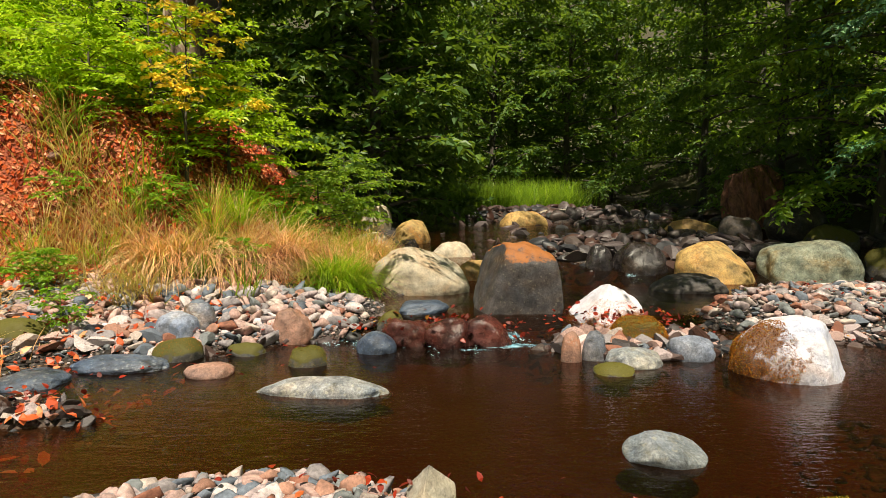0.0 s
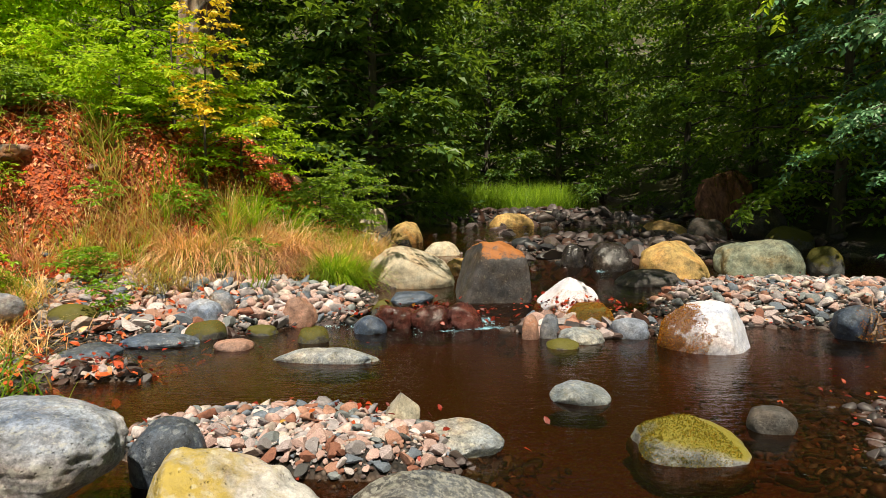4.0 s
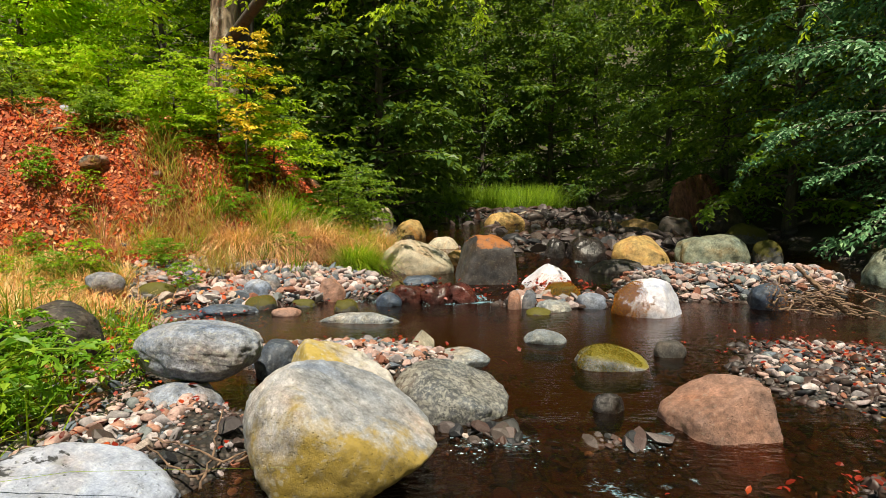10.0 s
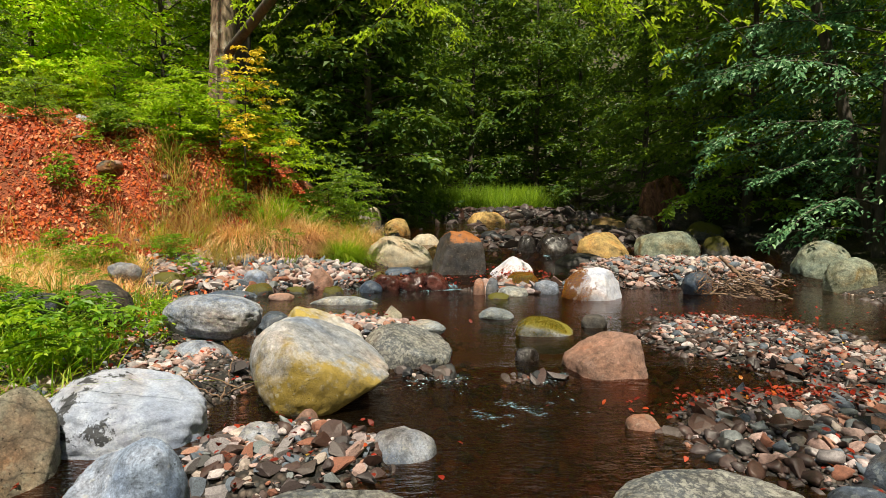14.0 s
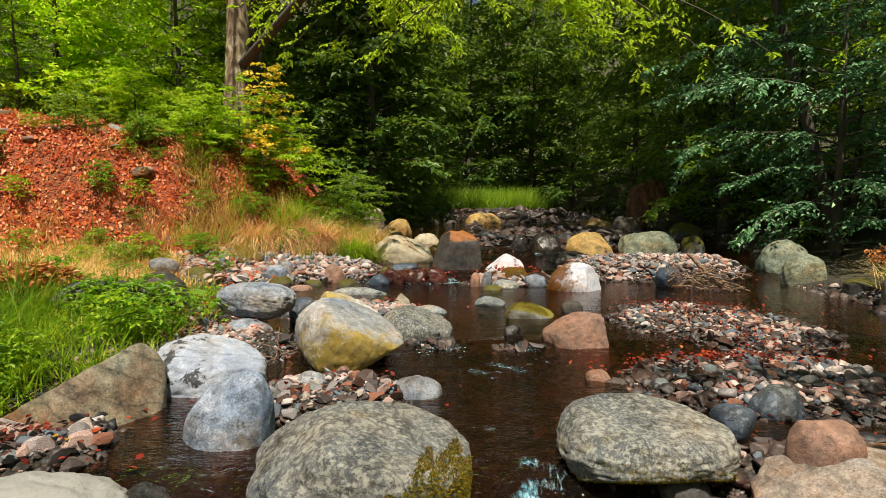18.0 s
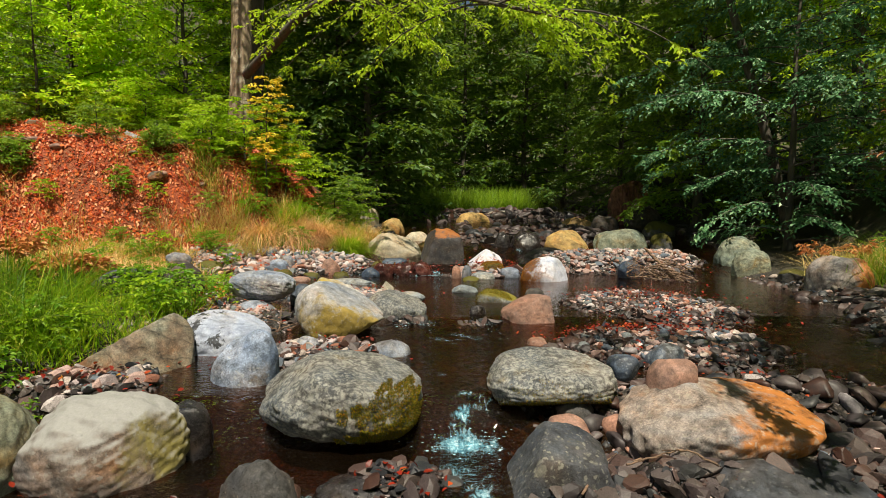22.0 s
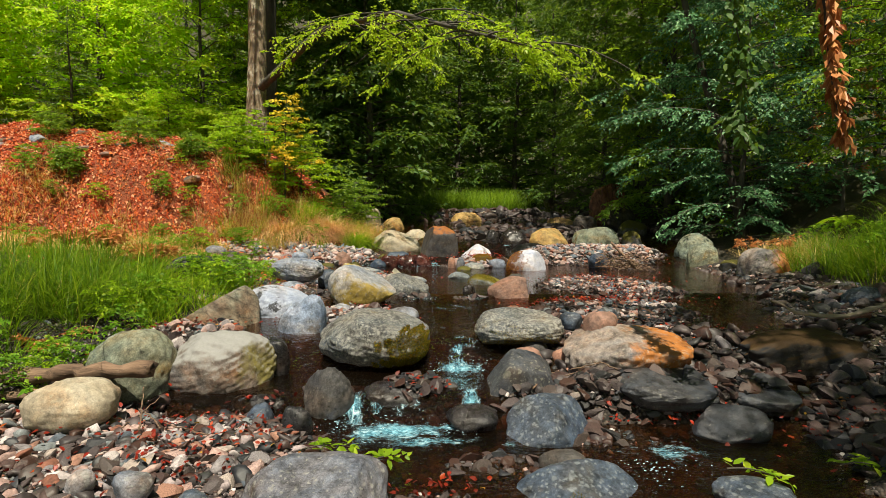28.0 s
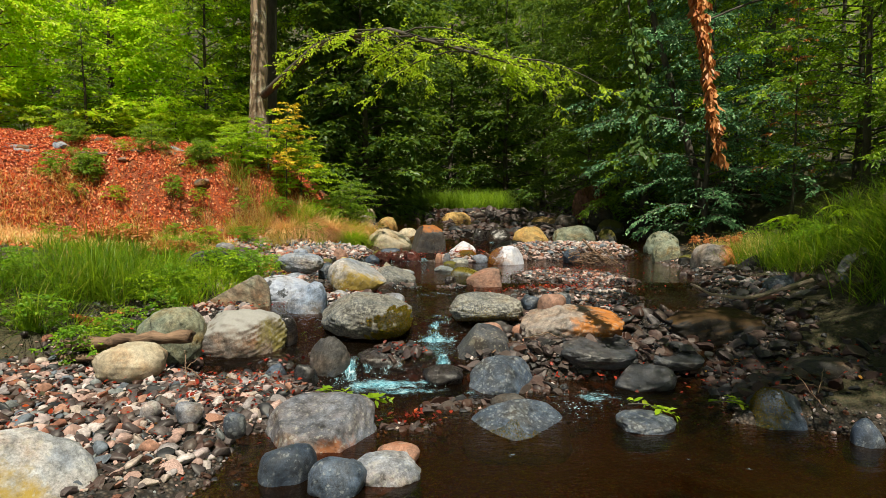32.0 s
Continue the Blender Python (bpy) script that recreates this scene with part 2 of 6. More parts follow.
def water_material():
    m, nt = material("stream_water")
    co = node(nt, "TexCoord", out=3)
    st = node(nt, "Mapping", (0, co), (3, (1.0, 2.4, 1.0)))
    rip = noise_tex(nt, st, 3.2, 4, None, 0.6, 0.5)
    fine = noise_tex(nt, st, 15.0, 3, None, 0.6, 0.4)
    amp = node(nt, "Attribute", out=2, attribute_name="rough_water")
    h = mixed(nt, 0.4, rip, fine)
    st2 = node(nt, "Math", (0, amp), (1, 0.9), operation="MULTIPLY")
    st3 = node(nt, "Math", (0, st2), (1, 0.2), operation="ADD")
    bump = node(nt, "Bump", ("Strength", st3), ("Distance", 0.05), ("Height", h))
    gl = node(nt, "BsdfGlossy", (0, (0.95, 0.95, 0.95, 1)), ("Roughness", 0.05), ("Normal", bump))
    deep = node(nt, "Attribute", out=2, attribute_name="water_depth")
    tr = node(nt, "BsdfTransparent", (0, ramp(nt, deep, [(0.0, (0.7, 0.54, 0.36)), (0.38, (0.5, 0.24, 0.1)), (0.48, (0.24, 0.135, 0.068)), (0.62, (0.08, 0.054, 0.033)), (1.0, (0.03, 0.02, 0.012))])))
    df = node(nt, "BsdfDiffuse", (0, (0.012, 0.0075, 0.004, 1)))
    body = node(nt, "MixShader", (0, 0.25), (1, tr), (2, df))
    fr = node(nt, "Fresnel", (0, 1.33), ("Normal", bump))
    wet = node(nt, "MixShader", (0, fr), (1, body), (2, gl))
    froth = node(nt, "Attribute", out=2, attribute_name="white_water")
    falls = node(nt, "Attribute", out=2, attribute_name="falling_water")
    down = node(nt, "Mapping", (0, co), (3, (0.9, 0.34, 0.34)))
    streak = noise_tex(nt, down, 30.0, 9, None, 0.75, 1.6)
    across = node(nt, "Mapping", (0, co), (3, (0.75, 1.5, 1.0)))
    clump = noise_tex(nt, across, 21.0, 9, None, 0.72, 1.6)
    sn = mixed(nt, falls, clump, streak)
    sb = noise_tex(nt, co, 7.0, 4)
    am = node(nt, "Math", (0, sn), (1, sb), operation="ADD")
    am = node(nt, "Math", (0, am), (1, froth), operation="ADD")
    fm = ramp(nt, node(nt, "Math", (0, am), (1, 0.5), operation="MULTIPLY"), [(0.64, 0.0), (0.74, 0.45), (0.84, 0.92)])
    # Froth colour with the blue of reflected sky mixed in.
    white = node(nt, "BsdfPrincipled", ("Base Color", ramp(nt, sn, [(0.4, (0.03, 0.2, 0.32)), (0.52, (0.2, 0.52, 0.68)), (0.66, (0.82, 0.93, 1.0))])), ("Roughness", 0.3), ("Normal", bump))
    finish(nt, node(nt, "MixShader", (0, fm), (1, wet), (2, white)))
    return m


STONE = {
    "grey": stone_material("grey_lichened_rock", (0.34, 0.34, 0.33), (0.2, 0.2, 0.205), (0.55, 0.55, 0.52), 0.6, (0.2, 0.15, 0.09), 0.36, dim=0.76),
    "pale": stone_material("pale_rock", (0.56, 0.55, 0.53), (0.4, 0.41, 0.42), (0.7, 0.7, 0.68), 0.4, (0.2, 0.18, 0.14), 0.3),
    "white": stone_material("white_rock_with_rust_moss", (0.8, 0.78, 0.76), (0.72, 0.68, 0.66), (0.88, 0.86, 0.84), 0.3, (0.24, 0.09, 0.015), 0.17, side=(-0.5, -0.05, 0.1), dim=0.66, clean=0.45, edge=0.06),
    "tan": stone_material("tan_rock", (0.58, 0.49, 0.32), (0.48, 0.39, 0.24), (0.6, 0.54, 0.4), 0.3, (0.3, 0.23, 0.1), 0.3, dim=0.72, clean=0.6),
    "ochre": stone_material("ochre_rock", (0.54, 0.34, 0.1), (0.42, 0.24, 0.07), (0.5, 0.42, 0.26), 0.3, (0.13, 0.1, 0.035), 0.45, dim=0.74, clean=0.75),
    "rust": stone_material("rust_topped_rock", (0.085, 0.08, 0.078), (0.14, 0.12, 0.1), (0.3, 0.27, 0.22), 0.25, (0.1, 0.07, 0.04), 0.3, up=(0.36, 0.125, 0.03), up_amount=0.4, strata=0.4),
    "lime": stone_material("grey_green_rock", (0.4, 0.42, 0.27), (0.28, 0.31, 0.2), (0.5, 0.5, 0.38), 0.35, (0.16, 0.15, 0.06), 0.35, dim=0.5),
    "yellow": stone_material("yellow_lichened_boulder", (0.47, 0.44, 0.38), (0.35, 0.33, 0.29), (0.62, 0.6, 0.52), 0.4, (0.46, 0.31, 0.025), 0.28, side=(0.15, -0.6, -0.2), dim=0.8, clean=0.8),
    "lichen": stone_material("speckled_lichen_boulder", (0.3, 0.29, 0.25), (0.15, 0.15, 0.14), (0.64, 0.63, 0.57), 0.75, (0.4, 0.28, 0.06), 0.3, dim=0.5),
    "orange": stone_material("orange_brown_boulder", (0.46, 0.39, 0.31), (0.32, 0.25, 0.19), (0.58, 0.52, 0.44), 0.4, (0.6, 0.2, 0.025), 0.56, side=(0.75, -0.15, -0.1), dim=0.56),
    "red": stone_material("reddish_boulder", (0.5, 0.26, 0.16), (0.36, 0.2, 0.13), (0.52, 0.4, 0.33), 0.25, (0.16, 0.09, 0.05), 0.3, dim=0.62, clean=0.75),
    "brown": stone_material("brown_rock", (0.2, 0.165, 0.125), (0.12, 0.105, 0.09), (0.3, 0.26, 0.21), 0.25, (0.09, 0.07, 0.035), 0.4, dim=0.4),
    "dark": stone_material("dark_wet_rock", (0.04, 0.038, 0.038), (0.06, 0.048, 0.04), (0.1, 0.09, 0.085), 0.05, (0.03, 0.022, 0.012), 0.4, rough=0.3),
    "redwet": stone_material("wet_red_rock", (0.16, 0.04, 0.025), (0.08, 0.035, 0.028), (0.25, 0.13, 0.1), 0.3, (0.04, 0.03, 0.025), 0.4, rough=0.28),
    "slate": stone_material("blue_grey_rock", (0.2, 0.26, 0.32), (0.12, 0.15, 0.19), (0.42, 0.46, 0.5), 0.5, (0.13, 0.1, 0.07), 0.35, rough=0.5, dim=0.35),
    "mossy": stone_material("mossy_rock", (0.24, 0.22, 0.17), (0.15, 0.14, 0.12), (0.36, 0.34, 0.25), 0.3, (0.1, 0.08, 0.03), 0.4, up=(0.11, 0.1, 0.012), up_amount=0.75),
    "split": stone_material("split_brown_rock", (0.34, 0.31, 0.2), (0.25, 0.17, 0.1), (0.44, 0.4, 0.3), 0.3, (0.32, 0.13, 0.05), 0.42, side=(-0.5, -0.4, -0.5), dim=0.68, strata=0.9),
    # Whitish rock whose upward faces are coloured paler, as sunlight from above.
    "sunlit_top": stone_material("white_grey_boulder_with_sunlit_top", (0.5, 0.35, 0.24), (0.34, 0.28, 0.22), (0.6, 0.58, 0.54), 0.35, (0.46, 0.38, 0.1), 0.02, side=(0.75, 0.0, 0.05), up=(0.46, 0.455, 0.45), up_amount=0.72, dim=0.52, clean=0.9, up_edge=0.26),
    "marked": stone_material("white_rock_with_black_marks", (0.62, 0.64, 0.66), (0.5, 0.52, 0.54), (0.78, 0.8, 0.82), 0.3, (0.025, 0.025, 0.025), 0.2, side=(-0.25, 0.0, 0.18), dim=0.72, clean=0.5, edge=0.02),
    "saddle": stone_material("pale_blue_grey_rock", (0.43, 0.48, 0.54), (0.3, 0.34, 0.38), (0.76, 0.78, 0.8), 0.4, (0.26, 0.17, 0.08), 0.22, side=(0.2, -0.3, -0.5), dim=0.66),
    # Brown mossy rock, its colour lowered because it lies in shade.
    "peat": stone_material("shade_darkened_mossy_rock", (0.07, 0.062, 0.055), (0.045, 0.04, 0.036), (0.16, 0.13, 0.09), 0.3, (0.06, 0.04, 0.015), 0.5, up=(0.075, 0.038, 0.01), up_amount=0.6),
    "rusted": stone_material("grey_rock_with_rust_stains", (0.4, 0.39, 0.39), (0.24, 0.23, 0.235), (0.56, 0.55, 0.52), 0.5, (0.36, 0.12, 0.035), 0.22, side=(0.1, -0.5, -0.45), dim=0.4, strata=0.5),
    # Dark lichened rock, with shade worked into its tone.
    "dusky": stone_material("dark_shaded_lichened_rock", (0.17, 0.17, 0.16), (0.08, 0.08, 0.085), (0.5, 0.48, 0.4), 0.5, (0.36, 0.26, 0.05), 0.3),
    "cream": stone_material("cream_rock_with_yellow_stain", (0.6, 0.55, 0.44), (0.48, 0.44, 0.36), (0.68, 0.64, 0.5), 0.35, (0.5, 0.36, 0.05), 0.3, side=(-0.3, 0.0, 0.4), dim=0.72, clean=0.6),
    "mosstop": stone_material("grey_rock_with_yellow_green_moss", (0.42, 0.41, 0.34), (0.28, 0.28, 0.24), (0.6, 0.6, 0.5), 0.4, (0.2, 0.1, 0.02), 0.3, up=(0.26, 0.22, 0.025), up_amount=0.5, dim=0.62, up_edge=0.2),
    # Dark grey rock, toned down further for the dappled shade at the lower pool.
    "dim": stone_material("dark_grey_rock_with_shade", (0.17, 0.17, 0.165), (0.1, 0.1, 0.1), (0.34, 0.33, 0.3), 0.3, (0.1, 0.08, 0.05), 0.3, rough=0.5, dim=0.36),
    "flank": stone_material("pale_rock_with_rusty_flank", (0.8, 0.74, 0.7), (0.66, 0.6, 0.56), (0.85, 0.8, 0.76), 0.2, (0.26, 0.09, 0.015), 0.3, side=(0.25, -0.5, -0.45), dim=0.66, clean=0.4, edge=0.08),
    "flat": stone_material("pale_yellow_grey_rock", (0.5, 0.49, 0.4), (0.34, 0.36, 0.35), (0.6, 0.58, 0.48), 0.5, (0.36, 0.3, 0.12), 0.35),
}
PEBBLE, PEBBLE_JOINED = pebble_material("pebble", False), pebble_material("pebble_joined", True)
PEBBLE_WET_SHADED, PEBBLE_WET_SHADED_JOINED = pebble_material("wet_shaded_pebble", False, True), pebble_material("wet_shaded_pebble_joined", True, True)
GROUND, WATER = ground_material(), water_material()
BARK = bark_material("grey_bark", (0.36, 0.27, 0.18), (0.14, 0.1, 0.07), (0.62, 0.56, 0.44))
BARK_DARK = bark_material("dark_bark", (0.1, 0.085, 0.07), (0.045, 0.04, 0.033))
DEADWOOD = bark_material("weathered_dead_wood", (0.24, 0.15, 0.1), (0.05, 0.03, 0.02), grain=(0.16, 1.6, 1.6))
STUMP = bark_material("rotten_red_wood", (0.3, 0.13, 0.08), (0.07, 0.03, 0.02), grain=(1.0, 1.0, 0.35))
PALEWOOD = bark_material("bleached_wood", (0.42, 0.34, 0.27), (0.2, 0.15, 0.11), grain=(0.16, 1.6, 1.6))
# Brightest leaf tone: part of the sunlight is in this colour.
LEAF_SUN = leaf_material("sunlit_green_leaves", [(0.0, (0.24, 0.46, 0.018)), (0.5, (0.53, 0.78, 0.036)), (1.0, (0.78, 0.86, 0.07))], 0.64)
LEAF_BUSH = leaf_material("yellow_green_leaves", [(0.0, (0.16, 0.3, 0.015)), (0.6, (0.34, 0.52, 0.025)), (1.0, (0.55, 0.66, 0.05))], 0.55)
LEAF_HERB = leaf_material("fresh_green_herb_leaves", [(0.0, (0.07, 0.19, 0.015)), (0.6, (0.16, 0.36, 0.025)), (1.0, (0.34, 0.5, 0.05))], 0.45)
LEAF_MID = leaf_material("green_leaves", [(0.0, (0.07, 0.15, 0.02)), (0.6, (0.16, 0.28, 0.03)), (1.0, (0.3, 0.4, 0.05))])
# Deep green, lowered further with the shade of the wood.
LEAF_DEEP_SHADED = leaf_material("deep_shaded_green_leaves", [(0.0, (0.03, 0.075, 0.02)), (0.6, (0.065, 0.135, 0.03)), (1.0, (0.125, 0.2, 0.045))], 0.35)
LEAF_BLUE = leaf_material("blue_green_leaves", [(0.0, (0.05, 0.145, 0.062)), (0.6, (0.12, 0.28, 0.13)), (1.0, (0.26, 0.43, 0.21))], 0.25, 0.35)
LEAF_LIME = leaf_material("lime_leaves", [(0.0, (0.28, 0.44, 0.02)), (1.0, (0.58, 0.7, 0.06))], 0.5)
LEAF_YELLOW = leaf_material("yellow_autumn_leaves", [(0.0, (0.5, 0.46, 0.03)), (0.5, (0.85, 0.64, 0.05)), (1.0, (0.9, 0.66, 0.1))], 0.25)
LEAF_LITTER = leaf_material("fallen_red_brown_leaves", [(0.0, (0.16, 0.02, 0.008)), (0.35, (0.5, 0.075, 0.022)), (0.75, (0.7, 0.18, 0.055)), (1.0, (0.88, 0.48, 0.28))], 0.2)
LEAF_RED = leaf_material("fallen_red_leaves", [(0.0, (0.06, 0.007, 0.004)), (0.4, (0.18, 0.016, 0.006)), (0.8, (0.26, 0.018, 0.008)), (0.95, (0.38, 0.06, 0.012)), (1.0, (0.36, 0.22, 0.03))], 0.2)
LEAF_DRY = leaf_material("dry_orange_leaves", [(0.0, (0.36, 0.11, 0.03)), (1.0, (0.7, 0.32, 0.12))], 0.2)
GRASS_DRY = leaf_material("dry_straw_grass", [(0.0, (0.34, 0.17, 0.07)), (0.5, (0.62, 0.4, 0.18)), (0.8, (0.75, 0.55, 0.3)), (1.0, (0.45, 0.4, 0.1))], 0.3, 0.2)
GRASS_STRAW = leaf_material("pale_straw_grass", [(0.0, (0.5, 0.17, 0.07)), (0.4, (0.85, 0.43, 0.2)), (0.8, (0.95, 0.62, 0.38)), (1.0, (0.6, 0.5, 0.12))], 0.3, 0.2)
GRASS_PINK = leaf_material("pinkish_dead_grass", [(0.0, (0.3, 0.12, 0.06)), (0.5, (0.6, 0.31, 0.18)), (1.0, (0.8, 0.5, 0.34))], 0.25, 0.2)
GRASS_BRIGHT = leaf_material("bright_green_grass", [(0.0, (0.06, 0.16, 0.006)), (0.5, (0.2, 0.36, 0.012)), (0.85, (0.42, 0.52, 0.03)), (1.0, (0.65, 0.5, 0.12))], 0.45, 0.3)
GRASS_GREEN = leaf_material("green_grass", [(0.0, (0.016, 0.05, 0.003)), (0.4, (0.05, 0.135, 0.005)), (0.8, (0.13, 0.25, 0.01)), (0.93, (0.24, 0.33, 0.02)), (1.0, (0.5, 0.38, 0.1))], 0.4, 0.3)
MOSS_RUST = leaf_material("rust_brown_moss", [(0.0, (0.1, 0.035, 0.006)), (0.5, (0.4, 0.12, 0.015)), (0.8, (0.52, 0.22, 0.025)), (1.0, (0.32, 0.27, 0.02))], 0.2, 0.1)
MOSS = leaf_material("moss", [(0.0, (0.04, 0.05, 0.006)), (0.5, (0.14, 0.13, 0.01)), (0.8, (0.22, 0.1, 0.012)), (1.0, (0.34, 0.29, 0.025))], 0.2, 0.1)


# ---- ground ----
def table(y, *pts):
    return np.interp(y, [p[0] for p in pts], [p[1] for p in pts])


def water_level(y):
    return table(y, (-60, -0.7), (-3.7, -0.53), (-3.2, -0.49), (-2.72, -0.47), (-2.5, -0.31), (-1.95, -0.28), (-1.65, -0.08), (0.25, -0.05), (0.6, 0.0), (4.6, 0.0), (5.1, 0.12),
                 (6.9, 0.14), (7.6, 0.3), (12, 0.72), (25, 1.5), (40, 2.6), (60, 13.0), (120, 45.0), (500, 120.0))


def left_shore(y):
    return table(y, (-60, -4), (-8, -1.2), (-4.6, -0.6), (-3.5, -0.9), (-2.9, -1.7), (-1.8, -2.35), (-0.9, -2.2), (-0.2, -1.75), (0.9, -1.5), (1.6, -1.7), (2.4, -2.1), (3.2, -2.75), (3.75, -2.75), (4.1, -2.0), (4.6, -1.0),
                 (5.2, -0.55), (6, -0.5), (7, -0.3), (9, -0.6), (14, -1.2), (25, -1.8), (60, -3))


def bank_foot(y):
    return table(y, (-60, -12), (-4, -9.5), (0, -8.0), (3, -6.8), (4.5, -5.0), (5.4, -2.7), (6, -1.5), (7, -1.1), (9, -1.3), (14, -2.2), (25, -3), (60, -5))


def right_shore(y):
    return table(y, (-60, 9), (-8, 6.2), (-4.4, 5.0), (-3.7, 2.9), (-2.8, 3.3), (-1, 4.2), (1, 5.0), (2, 5.3), (4, 5.6), (6, 6.6), (9, 6.8), (12, 6.6), (18, 6.8), (25, 7.5), (60, 10))


def smooth(a, b, v):
    k = np.clip((v - a) / (b - a), 0, 1)
    return k * k * (3 - 2 * k)


BARS = [  # x, y, half width, half length, turn, height above the water
    (-0.55, 1.75, 1.05, 0.42, -6, 0.09), (3.9, 5.15, 1.7, 0.75, 4, 0.2), (3.0, 1.3, 1.1, 1.4, 22, 0.035), (2.5, -0.5, 1.2, 0.8, 0, 0.05),
    (2.6, -1.9, 1.5, 0.7, 0, 0.03), (-0.35, -0.75, 0.55, 0.45, 10, 0.08), (-2.0, -3.6, 1.3, 1.1, 0, 0.14), (1.5, 4.4, 0.85, 0.5, 0, 0.05), (-2.6, 4.62, 1.4, 0.5, 8, 0.14),
    (0.38, -2.36, 0.3, 0.2, 0, 0.03), (-0.32, -2.42, 0.22, 0.2, 0, 0.02), (1.3, -2.45, 0.45, 0.25, 0, 0.03), (0.85, -3.35, 0.5, 0.16, 6, -0.015), (1.65, -2.95, 0.5, 0.22, 0, -0.01), (0.5, -3.72, 0.3, 0.12, 0, -0.005), (0.3, 0.48, 0.3, 0.16, -14, 0.0), (1.0, 0.42, 0.3, 0.13, 12, -0.01),
    (-1.45, 0.35, 0.75, 0.75, 0, 0.08), (-1.75, -1.45, 0.55, 0.45, 0, 0.06), (2.35, -2.5, 1.05, 0.3, 0, 0.12), (-0.95, -3.25, 0.8, 0.75, -15, 0.07),  (-0.55, 0.75, 0.6, 0.3, 0, 0.02), (-2.45, 2.9, 0.75, 0.22, -8, 0.05), (3.2, 9.0, 2.2, 1.4, 10, 0.12), (2.8, 15.0, 2.6, 2.5, 0, 0.1),
]


def lumps(x, y, f, s):
    return (np.sin(x * f + s) * np.cos(y * f * 1.13 + 2.1 * s) + 0.6 * np.sin(1.9 * f * x + 1.3 * f * y + 3 * s) + 0.4 * np.cos(3.1 * f * y - 2.3 * f * x + s)) / 2


def height(x, y):
    x, y = np.asarray(x, float), np.asarray(y, float)
    w = water_level(y)
    z = w - 0.16 - 0.05 * lumps(x, y, 2.3, 1.0) - 0.02 * lumps(x, y, 7.0, 2.0)
    z = z - 0.14 * smooth(0.7, 0.1, y) - 0.2 * smooth(-2.9, -3.8, y) - 0.16 * np.exp(-((x + 0.55) / 0.6) ** 2 - ((y + 2.1) / 0.3) ** 2) - 0.1 * np.exp(-((x - 0.7) / 0.8) ** 2 - ((y + 0.5) / 0.7) ** 2)
    for cx, cy, rx, ry, turn, h in BARS:
        c, s = math.cos(radians(turn)), math.sin(radians(turn))
        u, v = ((x - cx) * c + (y - cy) * s) / rx, (-(x - cx) * s + (y - cy) * c) / ry
        d = np.sqrt(u * u + v * v) + 0.12 * lumps(x, y, 3.1, 4.0)
        z = np.maximum(z, w - 0.16 + (0.16 + h) * smooth(1.25, 0.55, d))
    for s, bank, rise, run in ((left_shore(y) - x, bank_foot(y) - x, 1.55, 2.4), (x - right_shore(y), x - right_shore(y) - 0.9, 1.1, 3.2)):
        s = s + 0.18 * lumps(x, y, 2.7, 0.4)
        b = bank + 0.25 * lumps(x, y, 1.5, 2.4)
        side = w - 0.16 + 0.26 * smooth(-0.45, 0.35, s) + 0.12 * np.clip(s - 0.3, 0, 5.0)
        side = side + rise * smooth(0, run, b) + 0.09 * np.maximum(0, b - run) + smooth(0, 1, b) * (0.13 * lumps(x, y, 2.6, 1.0) + 0.06 * lumps(x, y, 6.3, 2.0))
        z = np.where(s > -0.45, np.maximum(z, side), z)
    return z + 0.012 * lumps(x, y, 13.0, 0.7)


def ground_z(x, y):
    return float(height(x, y))


def mesh_from(name, verts, faces, mat=None, smooth_shade=True):
    """A mesh from arrays: faces all of one length."""
    me = bpy.data.meshes.new(name)
    verts, faces = np.asarray(verts, np.float32), np.asarray(faces, np.int32)
    n, k = faces.shape
    me.vertices.add(len(verts))
    me.vertices.foreach_set("co", verts.ravel())
    me.loops.add(n * k)
    me.loops.foreach_set("vertex_index", faces.ravel())
    me.polygons.add(n)
    me.polygons.foreach_set("loop_start", np.arange(0, n * k, k, dtype=np.int32))
    me.polygons.foreach_set("loop_total", np.full(n, k, np.int32))
    me.polygons.foreach_set("use_smooth", np.full(n, smooth_shade, bool))
    me.update(calc_edges=True)
    if mat:
        me.materials.append(mat)
    return me


def grid_mesh(name, xs, ys, zf, mat):
    X, Y = np.meshgrid(xs, ys)
    Z = zf(X, Y)
    v = np.stack([X, Y, Z], -1).reshape(-1, 3)
    nx, ny = len(xs), len(ys)
    i = (np.arange(ny - 1)[:, None] * nx + np.arange(nx - 1)[None, :]).ravel()
    return mesh_from(name, v, np.stack([i, i + 1, i + 1 + nx, i + nx], -1), mat)


def spread(lo, a, b, hi, step, far):
    """Coordinates: even between a and b, widening outside."""
    out = list(np.arange(a, b, step))
    s, p = step, a
    left = []
    while p > lo:
        s *= far
        p -= s
        left.append(p)
    s, p = step, out[-1]
    while p < hi:
        s *= far
        p += s
        out.append(p)
    return np.array(left[::-1] + out)


GX, GY = spread(-400, -9, 7.5, 400, 0.09, 1.1), spread(-300, -5.5, 10.5, 500, 0.09, 1.09)
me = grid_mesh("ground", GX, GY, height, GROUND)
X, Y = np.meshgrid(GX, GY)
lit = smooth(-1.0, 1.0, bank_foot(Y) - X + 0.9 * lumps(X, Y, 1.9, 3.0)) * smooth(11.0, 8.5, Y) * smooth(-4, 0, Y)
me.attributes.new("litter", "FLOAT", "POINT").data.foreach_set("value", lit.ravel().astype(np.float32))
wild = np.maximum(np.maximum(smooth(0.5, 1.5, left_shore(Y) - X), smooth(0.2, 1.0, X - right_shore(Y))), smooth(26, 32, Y))
